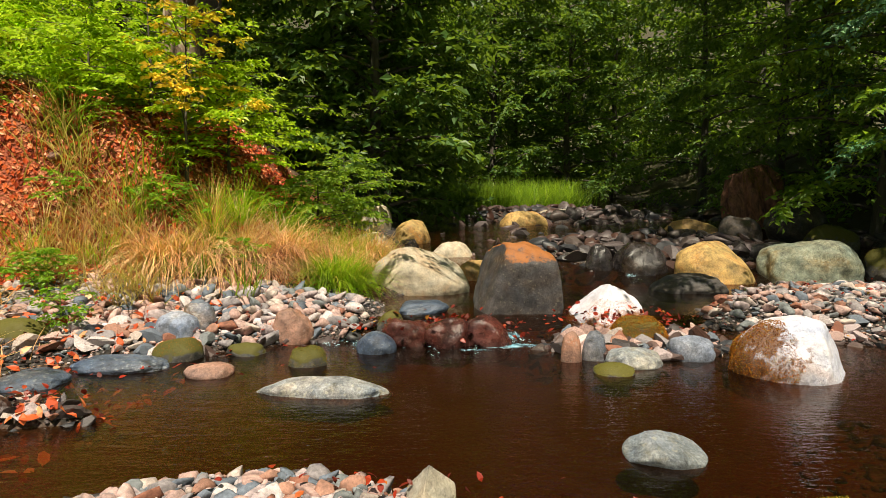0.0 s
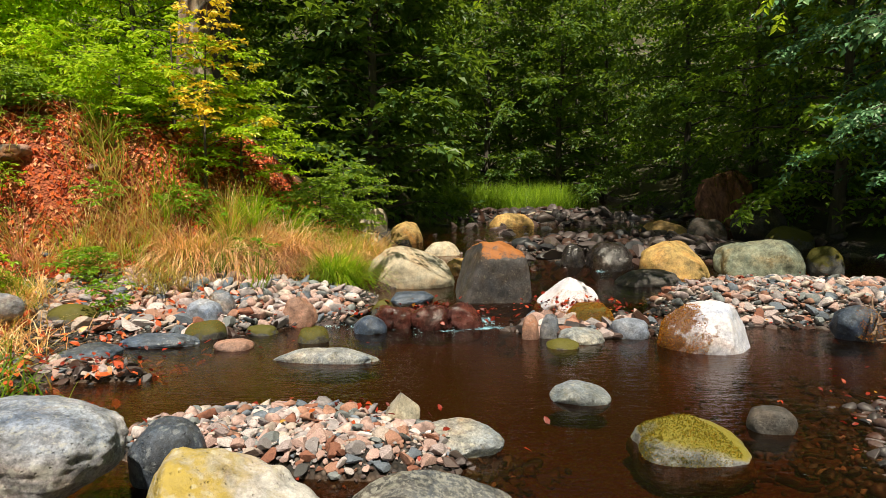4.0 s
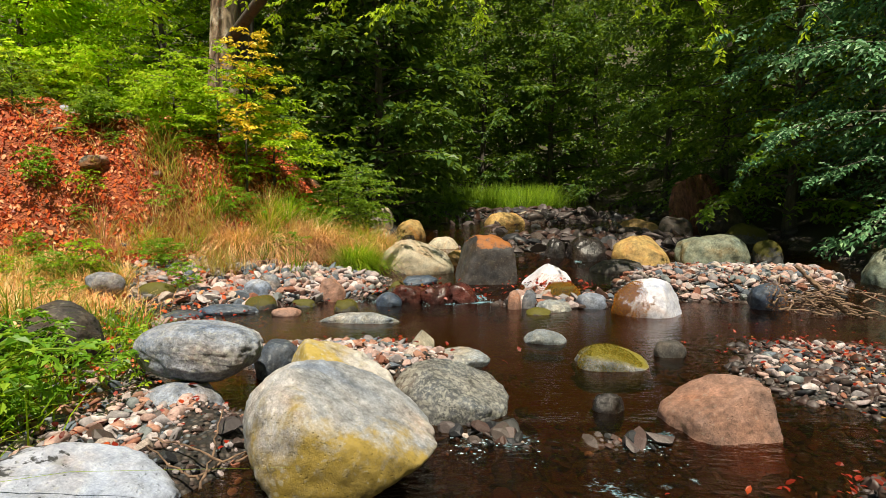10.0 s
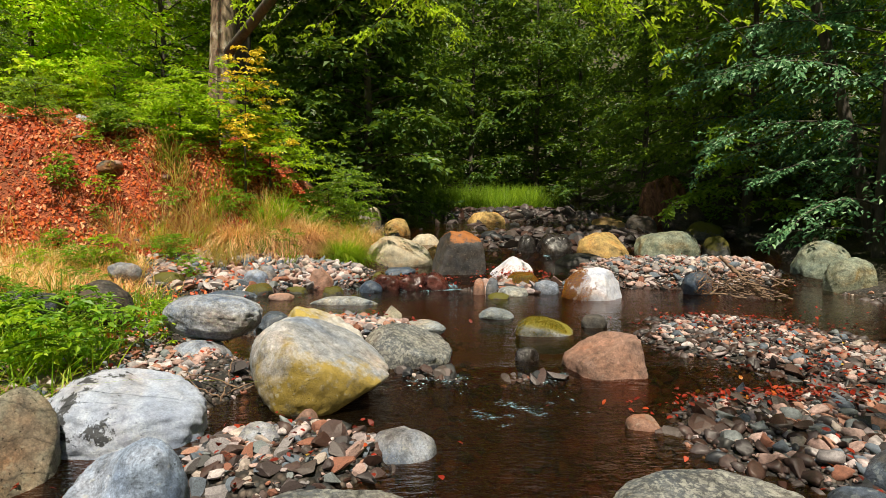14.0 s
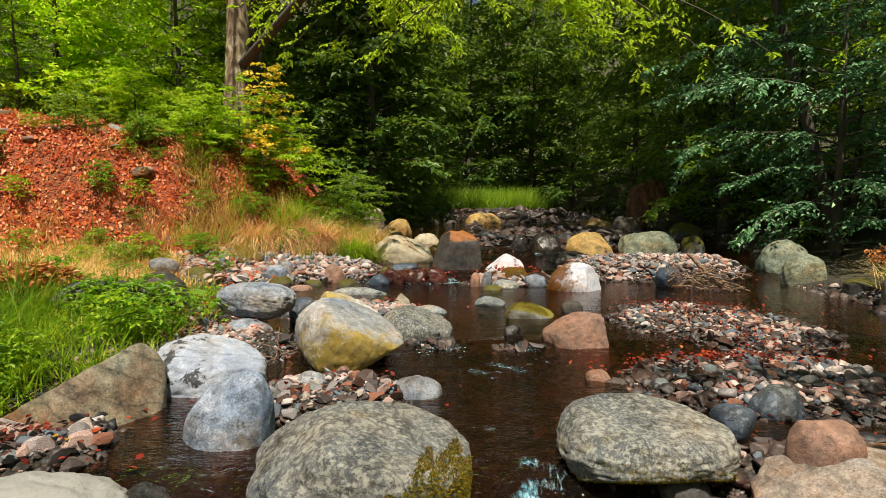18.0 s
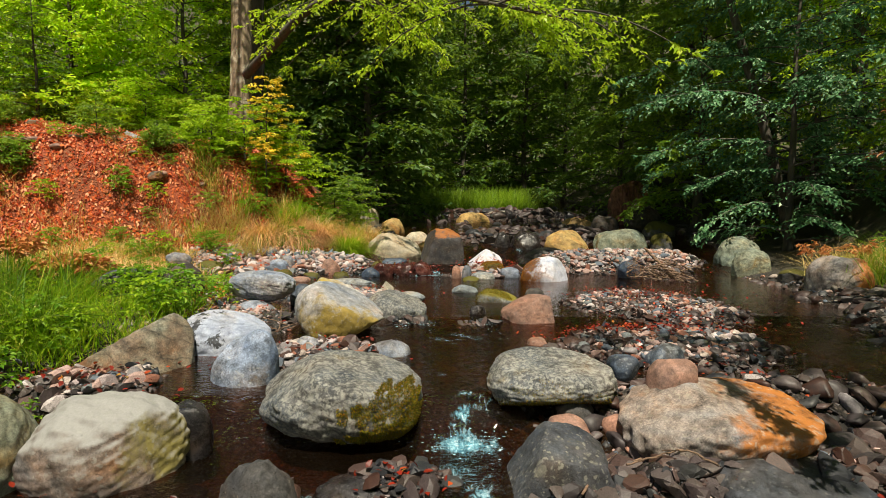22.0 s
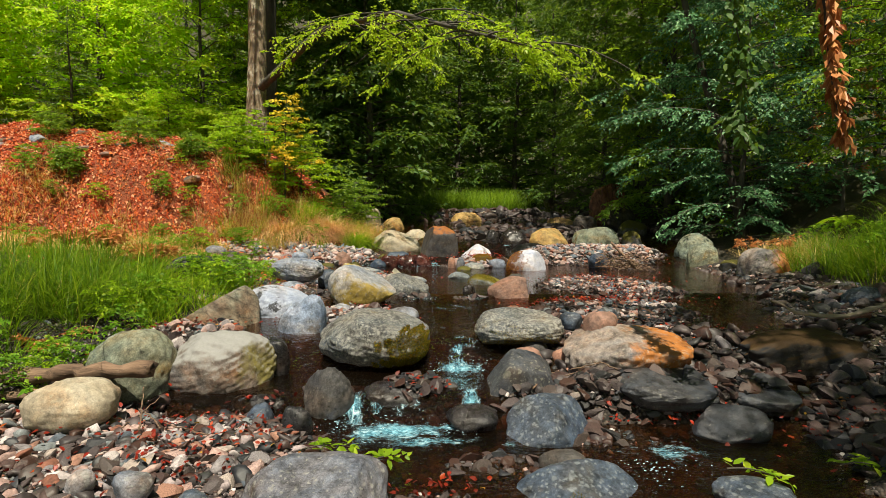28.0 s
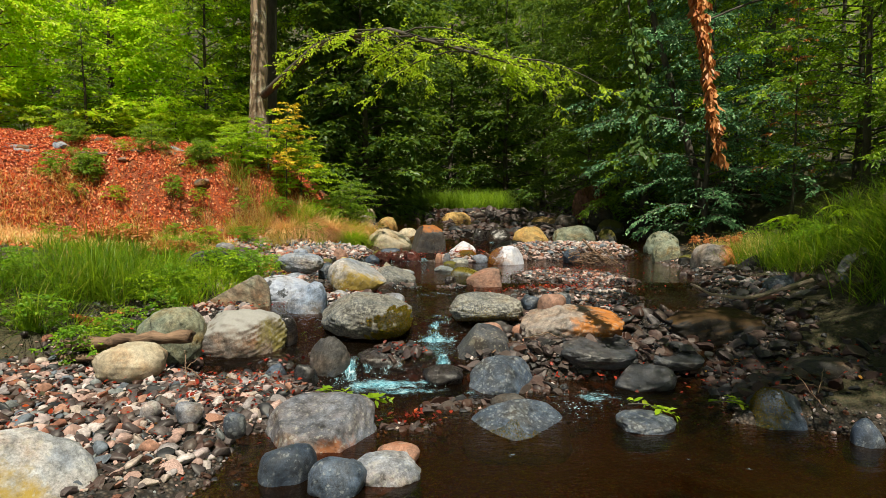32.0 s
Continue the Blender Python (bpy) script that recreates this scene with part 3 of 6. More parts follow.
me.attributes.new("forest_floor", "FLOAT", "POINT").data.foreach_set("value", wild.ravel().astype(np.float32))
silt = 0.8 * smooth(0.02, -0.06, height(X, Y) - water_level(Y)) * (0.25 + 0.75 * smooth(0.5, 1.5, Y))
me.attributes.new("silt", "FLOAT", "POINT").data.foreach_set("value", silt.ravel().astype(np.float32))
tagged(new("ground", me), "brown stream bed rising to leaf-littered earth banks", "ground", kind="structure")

# ---- water ----
WX = np.concatenate([np.arange(-4.2, -1.4, 0.1), np.arange(-1.4, 2.6, 0.045), np.arange(2.6, 9.0, 0.14)])
WY = np.concatenate([np.arange(-14, -5, 0.3), np.arange(-5, -3.6, 0.06), np.arange(-3.6, 1.0, 0.035), np.arange(1.0, 4.3, 0.06), np.arange(4.3, 5.3, 0.025), np.arange(5.3, 8, 0.06), np.arange(8, 40, 0.3)])
RAPIDS = [  # x, y, half width, half length, whiteness, 1 where the water falls
    (0.76, -1.72, 0.16, 0.18, 0.4, 1), (0.74, -1.97, 0.22, 0.12, 0.58, 0), (0.74, -2.25, 0.16, 0.25, 0.3, 0), (0.22, -2.6, 0.36, 0.1, 0.4, 1), (-0.1, -2.6, 0.1, 0.14, 0.58, 1), (0.8, -2.58, 0.09, 0.18, 0.6, 1),
    (0.2, -2.88, 0.36, 0.15, 0.68, 0), (0.4, -3.02, 0.45, 0.08, 0.46, 0), (0.62, -2.78, 0.14, 0.06, 0.5, 0), (0.72, -2.2, 0.16, 0.24, 0.24, 1),
    (0.55, 4.72, 0.1, 0.14, 0.5, 1), (0.5, 4.45, 0.28, 0.09, 0.6, 0), (0.2, 4.3, 0.35, 0.07, 0.36, 0), (-0.95, 4.65, 0.14, 0.2, 0.5, 1), (-0.65, 4.5, 0.16, 0.14, 0.5, 0), (0.33, 0.4, 0.22, 0.1, 0.3, 0),
    (1.1, 0.4, 0.16, 0.12, 0.3, 0), (2.0, -3.2, 0.35, 0.25, 0.26, 0), (0.8, -0.2, 0.5, 0.3, 0.16, 0), (1.2, -3.05, 0.5, 0.15, 0.26, 0), (2.4, 7.35, 0.1, 0.12, 0.5, 1),
]


def water_top(x, y):
    w = water_level(y)
    slope = np.abs(water_level(y + 0.08) - water_level(y - 0.08)) / 0.16
    return w + 0.03 * np.clip(slope, 0, 0.8) * lumps(x, y, 14.0, 1.0) + 0.012 * np.clip(slope, 0, 0.8) * lumps(x, y, 37.0, 2.0)


me = grid_mesh("water", WX, WY, water_top, WATER)
X, Y = np.meshgrid(WX, WY)
slope = np.abs(water_level(Y + 0.15) - water_level(Y - 0.15)) / 0.3
am = np.clip(slope * 2.5, 0, 1) + 0.5 * smooth(0.8, 0.3, Y) * smooth(-4.5, -3.5, Y)
me.attributes.new("rough_water", "FLOAT", "POINT").data.foreach_set("value", am.ravel().astype(np.float32))
fo = np.zeros_like(X)
fall = np.zeros_like(X)
for rx, ry, sx, sy, k, drop in RAPIDS:
    near = np.exp(-(((X - rx) / sx) ** 2 + ((Y - ry) / sy) ** 2))
    fo = np.maximum(fo, k * near)
    fall = np.maximum(fall, drop * near)
me.attributes.new("water_depth", "FLOAT", "POINT").data.foreach_set("value", np.clip((water_level(Y) - height(X, Y)) / 0.42, 0, 1).ravel().astype(np.float32))
me.attributes.new("falling_water", "FLOAT", "POINT").data.foreach_set("value", np.clip(2 * fall, 0, 1).ravel().astype(np.float32))
me.attributes.new("white_water", "FLOAT", "POINT").data.foreach_set("value", fo.ravel().astype(np.float32))
tagged(new("water", me), "clear brown stream water running over stones", "water", kind="structure")


# ---- stones ----
def ico(level):
    b = bmesh.new()
    bmesh.ops.create_icosphere(b, subdivisions=level, radius=1.0)
    v = np.array([p.co[:] for p in b.verts])
    f = np.array([[p.index for p in q.verts] for q in b.faces])
    b.free()
    return v, f


ICO = {k: ico(k) for k in (1, 2, 3, 4, 5, 6)}


def shave(p, d, far, soft):
    """Flatten what lies beyond a plane, with a rounded edge."""
    d = np.array(d, float) / np.linalg.norm(d)
    over = soft * np.logaddexp(0, (p @ d - far) / soft)
    return p - np.outer(over * 0.96, d)


def unit_box(p):
    lo, hi = p.min(0), p.max(0)
    return (p - (lo + hi) / 2) / ((hi - lo) / 2)


def rock_shape(level, seed, square=2.5, rough=0.1, cuts=5, depth=0.16, foot=0.0, planes=(), bulge=(), soft=0.06):
    """A unit rock: a squarish ball with swellings and lumps, worn flat sides with rounded edges, and a fine uneven skin."""
    v, f = ICO[level]
    rng = np.random.default_rng(seed)
    r = (np.abs(v) ** square).sum(1) ** (-1 / square)
    k = np.zeros(len(v))
    for o, amp in ((1.0, 1.0), (2.2, 0.45), (4.6, 0.16)):
        for _ in range(4):
            d = rng.normal(size=3)
            d /= np.linalg.norm(d)
            k += amp * 0.5 * np.sin(v @ d * o * 2.2 + rng.uniform(0, 6.3))
    r = r * (1 + rough * k)
    for d, amount, tight in bulge:
        d = np.array(d, float) / np.linalg.norm(d)
        r = r * (1 + amount * np.exp(tight * (v @ d - 1)))
    p = unit_box(v * r[:, None])
    for d, far in planes:
        p = shave(p, d, far - 0.08, 0.7 * soft)
    for _ in range(cuts):
        d = rng.normal(size=3) * (1, 1, 0.9)
        d /= np.linalg.norm(d)
        p = shave(p, d, (p @ d).max() * (1 - depth * rng.uniform(0.5, 1.6)), soft * rng.uniform(0.4, 1.0))
    skin = np.zeros(len(p))
    for o, amp in ((7.0, 0.014), (13.0, 0.009), (26.0, 0.005), (47.0, 0.003)):
        q = np.stack([np.sin(p @ rng.normal(size=3) * o * 0.8 + rng.uniform(0, 6.3)) for _ in range(4)])
        skin += amp * (q[0] * q[1] + q[2] * q[3] + 0.5 * q[0])
    p = unit_box(p * (1 + skin)[:, None])
    r = np.hypot(p[:, 0], p[:, 1]) + 1e-6
    low = np.clip(-p[:, 2], 0, 1) * foot
    p[:, :2] *= (1 + low * (np.minimum(r, 1) ** 0.45 / np.minimum(r, 1) - 1))[:, None]
    return p, f


COUNT = [0]


def moss_on(ob, p, f, toward, reach, count, length, seed, mat):
    """A pelt of short moss on the side of a rock that faces 'toward'."""
    rng = np.random.default_rng(seed)
    d = np.array(toward, float)
    d /= np.linalg.norm(d)
    q = p / np.abs(p).max(0)
    q = q / np.linalg.norm(q, axis=1, keepdims=True)
    a, b, c = (p[f[:, k]] for k in range(3))
    nrm = np.cross(b - a, c - a)
    area = np.linalg.norm(nrm, axis=1)
    nrm = nrm / (area[:, None] + 1e-9)
    face = q[f].mean(1) @ d + 0.12 * np.sin(p[f].mean(1) @ rng.normal(size=3) * 22) + 0.1 * np.sin(p[f].mean(1) @ rng.normal(size=3) * 40)
    wgt = area * (face > reach)
    if wgt.sum() <= 0:
        return
    count *= 4
    k = rng.choice(len(f), count, p=wgt / wgt.sum())
    r1, r2 = rng.uniform(0, 1, (2, count, 1))
    r1 = np.sqrt(r1)
    pos = a[k] * (1 - r1) + b[k] * r1 * (1 - r2) + c[k] * r1 * r2
    al = nrm[k] + rng.normal(0, 0.55, (count, 3)) + (0, 0, -0.35)
    ln = length * 0.42 * rng.uniform(0.5, 1.4, count)
    m = new("moss", leaf_mesh("moss", pos - nrm[k] * 0.004, al, rng.normal(0, 1, (count, 3)), ln, ln * 0.4, mat))
    m.parent = ob
    tagged(m, "thick green and rust-brown moss pelt")


def boulder(label, kind, x, y, z, a, b, c, yaw=0.0, square=2.4, rough=0.07, cuts=4, depth=0.13, tilt=0.0, moss=None, planes=(), bulge=(), foot=0.12, soft=0.06):
    """One rock with half sizes a, b, c, set in its bed."""
    COUNT[0] += 1
    big = max(a, c)
    level = 6 if big > 0.3 and -4.5 < y < 4.5 else 5 if big > 0.2 else 4 if big > 0.08 else 3
    p, f = rock_shape(level, 100 + COUNT[0], square, 1.7 * rough, cuts, depth, foot, planes, bulge, soft)
    p = p * (a, b, c)
    ob = new("boulder" if big > 0.16 else "stone", mesh_from("boulder", p, f, STONE[kind]))
    ob.matrix_world = pose(x, y, z, 0, tilt, yaw)
    if moss:
        moss_on(ob, p, f, *moss, 500 + COUNT[0], MOSS_RUST if "rust" in label else MOSS)
    return tagged(ob, label, "boulder" if big > 0.16 else "stone", "stones of the stream")


# ---- gravel ----
PEBBLES = [mesh_from("stone", rock_shape(2, 900 + k, 3.0, 0.1, 11, 0.42, soft=0.008)[0] * s, ICO[2][1], PEBBLE) for k, s in
           enumerate([(1, 0.8, 0.5), (1, 0.7, 0.6), (1, 0.9, 0.4), (1, 0.6, 0.45), (1, 0.85, 0.7), (1, 0.75, 0.35), (1, 0.65, 0.55), (1, 0.95, 0.5)])]
for q in PEBBLES:
    q.polygons.foreach_set("use_smooth", np.zeros(len(q.polygons), bool))
PEBBLES_WET_SHADED = []
for q in PEBBLES:
    q2 = q.copy()
    q2.materials[0] = PEBBLE_WET_SHADED
    PEBBLES_WET_SHADED.append(q2)
CHIP = ICO[1][0] * (1.1, 0.8, 0.55)
PEBBLE_CO = [np.array([v.co[:] for v in q.vertices]) for q in PEBBLES]


def rot(rng, n, lean=0.35):
    """Random turns about z with a small lean."""
    az, ax, ay = rng.uniform(0, 6.28, n), rng.normal(0, lean, n), rng.normal(0, lean, n)
    c, s = np.cos, np.sin
    R = np.zeros((n, 3, 3))
    R[:, 0, 0], R[:, 0, 1], R[:, 0, 2] = c(az) * c(ay), c(az) * s(ay) * s(ax) - s(az) * c(ax), c(az) * s(ay) * c(ax) + s(az) * s(ax)
    R[:, 1, 0], R[:, 1, 1], R[:, 1, 2] = s(az) * c(ay), s(az) * s(ay) * s(ax) + c(az) * c(ax), s(az) * s(ay) * c(ax) - c(az) * s(ax)
    R[:, 2, 0], R[:, 2, 1], R[:, 2, 2] = -s(ay), c(ay) * s(ax), c(ay) * c(ax)
    return R


def gravel(label, cx, cy, rx, ry, count, small, large, seed, single=300, turn=0.0, wet_shaded=0.0):
    """Stones strewn over an ellipse of the bed: single objects nearest the path, the rest joined."""
    rng = np.random.default_rng(seed)
    root = tagged(new("gravel_bar"), label, "gravel", kind="structure")
    count = int(count * 1.35)
    n = count * 3
    ang, rad = rng.uniform(0, 6.28, n), np.sqrt(rng.uniform(0, 1, n)) * (1 + 0.15 * rng.normal(size=n))
    u, v = np.cos(ang) * rad * rx, np.sin(ang) * rad * ry
    c, s = math.cos(radians(turn)), math.sin(radians(turn))
    x, y = cx + u * c - v * s, cy + u * s + v * c
    size = small * (large / small) ** (rng.uniform(0, 1, n) ** 3.4)
    order = np.argsort(-size)
    cells, kept = {}, []
    for i in order:
        key = (int(x[i] / 0.25), int(y[i] / 0.25))
        ok = True
        for dx in (-1, 0, 1):
            for dy in (-1, 0, 1):
                for j in cells.get((key[0] + dx, key[1] + dy), ()):
                    if (x[i] - x[j]) ** 2 + (y[i] - y[j]) ** 2 < (0.43 * (size[i] + size[j])) ** 2:
                        ok = False
                        break
                if not ok:
                    break
            if not ok:
                break
        if ok:
            cells.setdefault(key, []).append(i)
            kept.append(i)
        if len(kept) >= count:
            break
    kept = sorted(kept, key=lambda i: y[i] - 4 * size[i])
    z, w = height(x, y), water_level(y)
    R = rot(rng, n)
    rest = {False: ([], [], [0]), True: ([], [], [0])}
    for k, i in enumerate(kept):
        wet = bool(rng.uniform(0, 1) < wet_shaded or z[i] + size[i] * 0.25 < w[i] + 0.035)
        which = int(rng.integers(len(PEBBLES)))
        if k < single:
            ob = new("stone", (PEBBLES_WET_SHADED if wet else PEBBLES)[which])
            m = Matrix(R[i].tolist()).to_4x4()
            m.translation = (x[i], y[i], z[i] + size[i] * 0.22)
            ob.parent = root
            ob.matrix_basis = m @ Matrix.Diagonal((size[i], size[i], size[i], 1))
        else:
            V, Fc, n0 = rest[wet]
            co, fc = (PEBBLE_CO[which], ICO[2][1]) if size[i] > 0.026 else (CHIP, ICO[1][1])
            Fc.append(fc + n0[0])
            n0[0] += len(co)
            V.append(co @ R[i].T * size[i] + (x[i], y[i], z[i] + size[i] * 0.22))
    for wet, (V, Fc, n0) in rest.items():
        if V:
            ob = new("pebbles", mesh_from("pebbles", np.concatenate(V), np.concatenate(Fc), PEBBLE_WET_SHADED_JOINED if wet else PEBBLE_JOINED))
            ob.parent = root
            tagged(ob, kind="stuff")
    return root


# ---- leaves and grass ----
def leaf_mesh(name, pos, along, normal, length, width, mat, fold=0.25, oval=False):
    """Pointed leaves: a folded blade of two triangles-and-a-half each."""
    n = len(pos)
    along = along / np.linalg.norm(along, axis=1, keepdims=True)
    side = np.cross(normal, along)
    side /= np.linalg.norm(side, axis=1, keepdims=True) + 1e-9
    nn = np.cross(along, side)
    L, Wd = length[:, None], width[:, None]
    v = np.stack([pos, pos + along * L * 0.45 + side * Wd * 0.5 + nn * Wd * fold, pos + along * L - nn * L * 0.12, pos + along * L * 0.45 - side * Wd * 0.5 + nn * Wd * fold], 1)
    if oval:
        curl = np.random.default_rng(n).uniform(-0.1, 0.35, (n, 1)) * L
        v = np.stack([pos, pos + along * L * 0.28 + side * Wd * 0.46 + nn * Wd * fold, pos + along * L * 0.66 + side * Wd * 0.42 + nn * (Wd * fold + 0.4 * curl), pos + along * L + nn * curl,
                      pos + along * L * 0.66 - side * Wd * 0.42 + nn * (Wd * fold + 0.4 * curl), pos + along * L * 0.28 - side * Wd * 0.46 + nn * Wd * fold], 1)
        f = np.arange(n)[:, None] * 6 + np.array([[0, 1, 2, 3, 4, 5]])
        return mesh_from(name, v.reshape(-1, 3), f, mat, False)
    i = np.arange(n)[:, None] * 4
    f = i + np.array([[0, 1, 2, 3]])
    return mesh_from(name, v.reshape(-1, 3), f, mat, False)


def tube(paths, sides=7):
    """Tapered tubes along polylines: a list of (points, radii)."""
    V, Fc, base = [], [], 0
    for pts, rad in paths:
        pts = np.asarray(pts, float)
        d = np.gradient(pts, axis=0)
        d /= np.linalg.norm(d, axis=1, keepdims=True) + 1e-9
        ref = np.where(np.abs(d[:, 2:3]) > 0.9, np.array([[1.0, 0, 0]]), np.array([[0, 0, 1.0]]))
        s = np.cross(d, ref)
        s /= np.linalg.norm(s, axis=1, keepdims=True) + 1e-9
        t = np.cross(d, s)
        a = np.linspace(0, 2 * np.pi, sides, endpoint=False)
        ring = pts[:, None] + np.asarray(rad)[:, None, None] * (np.cos(a)[None, :, None] * s[:, None] + np.sin(a)[None, :, None] * t[:, None])
        V.append(ring.reshape(-1, 3))
        m = len(pts)
        i, k = np.meshgrid(np.arange(m - 1), np.arange(sides), indexing="ij")
        k2 = (k + 1) % sides
        Fc.append((base + np.stack([i * sides + k, i * sides + k2, (i + 1) * sides + k2, (i + 1) * sides + k], -1)).reshape(-1, 4))
        base += m * sides
    return np.concatenate(V), np.concatenate(Fc)


def limb(rng, start, az, up, length, sag, segs=7, wander=0.12):
    """A branch: starts upward, bends down towards its end."""
    t = np.linspace(0, 1, segs)
    d = np.array([math.cos(az), math.sin(az), 0])
    s = np.array([-math.sin(az), math.cos(az), 0])
    w = np.cumsum(rng.normal(0, wander / segs, segs)) * length
    return np.asarray(start)[None] + np.outer(t * length, d) + np.outer(w - w[0], s) + np.outer(up * length * t - sag * length * t * t, (0, 0, 1))


def sprays(rng, path, n_twigs, twig, n_leaf, leaf, droop, start=0.25, flat=0.35):
    """Leaf places on flat side twigs along a limb: positions, directions, normals, lengths."""
    t = rng.uniform(start, 1.0, n_twigs)
    k = t * (len(path) - 1)
    i = np.minimum(k.astype(int), len(path) - 2)
    fr = (k - i)[:, None]
    o = path[i] * (1 - fr) + path[i + 1] * fr
    d = path[i + 1] - path[i]
    d /= np.linalg.norm(d, axis=1, keepdims=True) + 1e-9
    az = np.arctan2(d[:, 1], d[:, 0]) + rng.choice([-1, 1], n_twigs) * rng.uniform(0.3, 1.3, n_twigs)
    td = np.stack([np.cos(az), np.sin(az), rng.normal(-droop, flat, n_twigs)], 1)
    td /= np.linalg.norm(td, axis=1, keepdims=True)
    tl = twig * rng.uniform(0.5, 1.25, n_twigs) * (1.15 - 0.5 * t)
    s = (np.arange(n_leaf)[None] + rng.uniform(0, 1, (n_twigs, n_leaf))) / n_leaf
    pos = o[:, None] + td[:, None] * (tl[:, None] * s)[..., None]
    pos[..., 2] -= (droop * 0.5 * tl[:, None] * s ** 2)
    side = np.stack([-td[:, 1], td[:, 0], np.zeros(n_twigs)], 1)[:, None]
    sg = np.where(np.arange(n_leaf) % 2 == 0, 1.0, -1.0)[None, :, None]
    al = td[:, None] * 0.6 + side * sg * 0.9 + rng.normal(0, 0.25, (n_twigs, n_leaf, 3)) + np.array([0, 0, -0.15 - droop * 0.3])
    no = np.array([0, 0, 1.0]) + rng.normal(0, 0.45, (n_twigs, n_leaf, 3))
    ln = leaf * rng.uniform(0.65, 1.2, (n_twigs, n_leaf))
    return pos.reshape(-1, 3), al.reshape(-1, 3), no.reshape(-1, 3), ln.reshape(-1)


def tussock(name, label, x, y, count, tall, spread, mat, seed, lean=0.5, bend=1.6, width=0.009):
    """One clump of grass whose blades rise from its heart and arch over on all sides; lean and bend in radians."""
    rng = np.random.default_rng(seed)
    r, a = spread * np.sqrt(rng.uniform(0, 1, count)), rng.uniform(0, 6.28, count)
    px, py = x + np.cos(a) * r, y + np.sin(a) * r
    az = a + rng.normal(0, 0.7, count)
    ln, w = tall * rng.uniform(0.5, 1.15, count), width * rng.uniform(0.5, 1.4, count)
    th = np.abs(rng.normal(lean, 0.3, count))
    step = np.abs(rng.normal(bend, 0.5, count)) / 5
    d, side = np.stack([np.cos(az), np.sin(az)], 1), np.stack([-np.sin(az), np.cos(az), np.zeros(count)], 1)
    c = np.stack([px, py, height(px, py) - 0.03], 1)
    rings = []
    for k in range(6):
        q = side * (w * (1.0, 0.95, 0.85, 0.65, 0.4, 0.06)[k] / 2)[:, None]
        rings += [c - q, c + q]
        c = c + np.concatenate([d * (np.sin(th) * ln / 5)[:, None], (np.cos(th) * ln / 5)[:, None]], 1)
        th = th + step
    f = np.arange(count)[:, None, None] * 12 + np.array([[2 * k, 2 * k + 1, 2 * k + 3, 2 * k + 2] for k in range(5)])[None]
    return tagged(new(name, mesh_from(name, np.stack(rings, 1).reshape(-1, 3), f.reshape(-1, 4), mat, False)), label, "grass", "tussocks of the bank")


def tree(name, label, category, x, y, z, tall, radius, leaf_mat, bark, seed, crown_from=0.15, reach=2.5, limbs=26, twigs=26, n_leaf=9, twig=0.55, leaf=0.085,
         droop=0.15, sag=0.35, up=0.45, lean=(0.0, 0.0), taper=0.9, width=0.55, group="", shape="cone", flat=0.35):
    """A tree or bush: a tapered trunk, limbs all round it and leaves on flat twigs."""
    rng = np.random.default_rng(seed)
    root = tagged(new(name), label, category, group)
    root.location = (x, y, z)
    t = np.linspace(0, 1, 12)
    wob = np.cumsum(rng.normal(0, 0.012 * tall / 4, (12, 2)), axis=0)
    wob -= wob[0]
    axis = np.stack([lean[0] * tall * t + wob[:, 0], lean[1] * tall * t + wob[:, 1], tall * t], 1)
    axis[0, 2] = -0.15
    rad = radius * (1 - taper * t)
    rad[0] *= 1.35
    v, f = tube([(axis, rad)], 12 if tall > 1 else 5)
    trunk = new("trunk", mesh_from("trunk", v, f, bark))
    trunk.parent = root
    paths, out = [], []
    for k in range(limbs):
        h = crown_from + (1 - crown_from) * (k + rng.uniform(0, 1)) / limbs
        i = min(int(h * 11), 10)
        fr = h * 11 - i
        st = axis[i] * (1 - fr) + axis[i + 1] * fr
        full = {"cone": 1.05 - 0.85 * (h - crown_from) / (1 - crown_from), "round": 0.35 + 0.9 * math.sin(math.pi * min(1, 0.15 + 0.8 * (h - crown_from) / (1 - crown_from))), "flat": 1.0}[shape]
        L = reach * full * rng.uniform(0.7, 1.2)
        p = limb(rng, st, k * 2.4 + rng.uniform(-0.5, 0.5), up * rng.uniform(0.5, 1.4), L, sag)
        paths.append((p, np.linspace(max(0.006, radius * (1 - taper * h) * 0.38), 0.003, len(p))))
        out.append(sprays(rng, p, max(5, int(twigs * full)), twig * (0.6 + 0.4 * full), n_leaf, leaf, droop, 0.12, flat))
    v, f = tube(paths, 5 if tall > 1 else 3)
    b = new("branching", mesh_from("branching", v, f, bark))
    b.parent = root
    tagged(b, kind="stuff")
    pos, al, no, ln = (np.concatenate(q) for q in zip(*out))
    c = new("crown", leaf_mesh("crown", pos, al, no, ln, ln * width, leaf_mat))
    c.parent = root
    return root


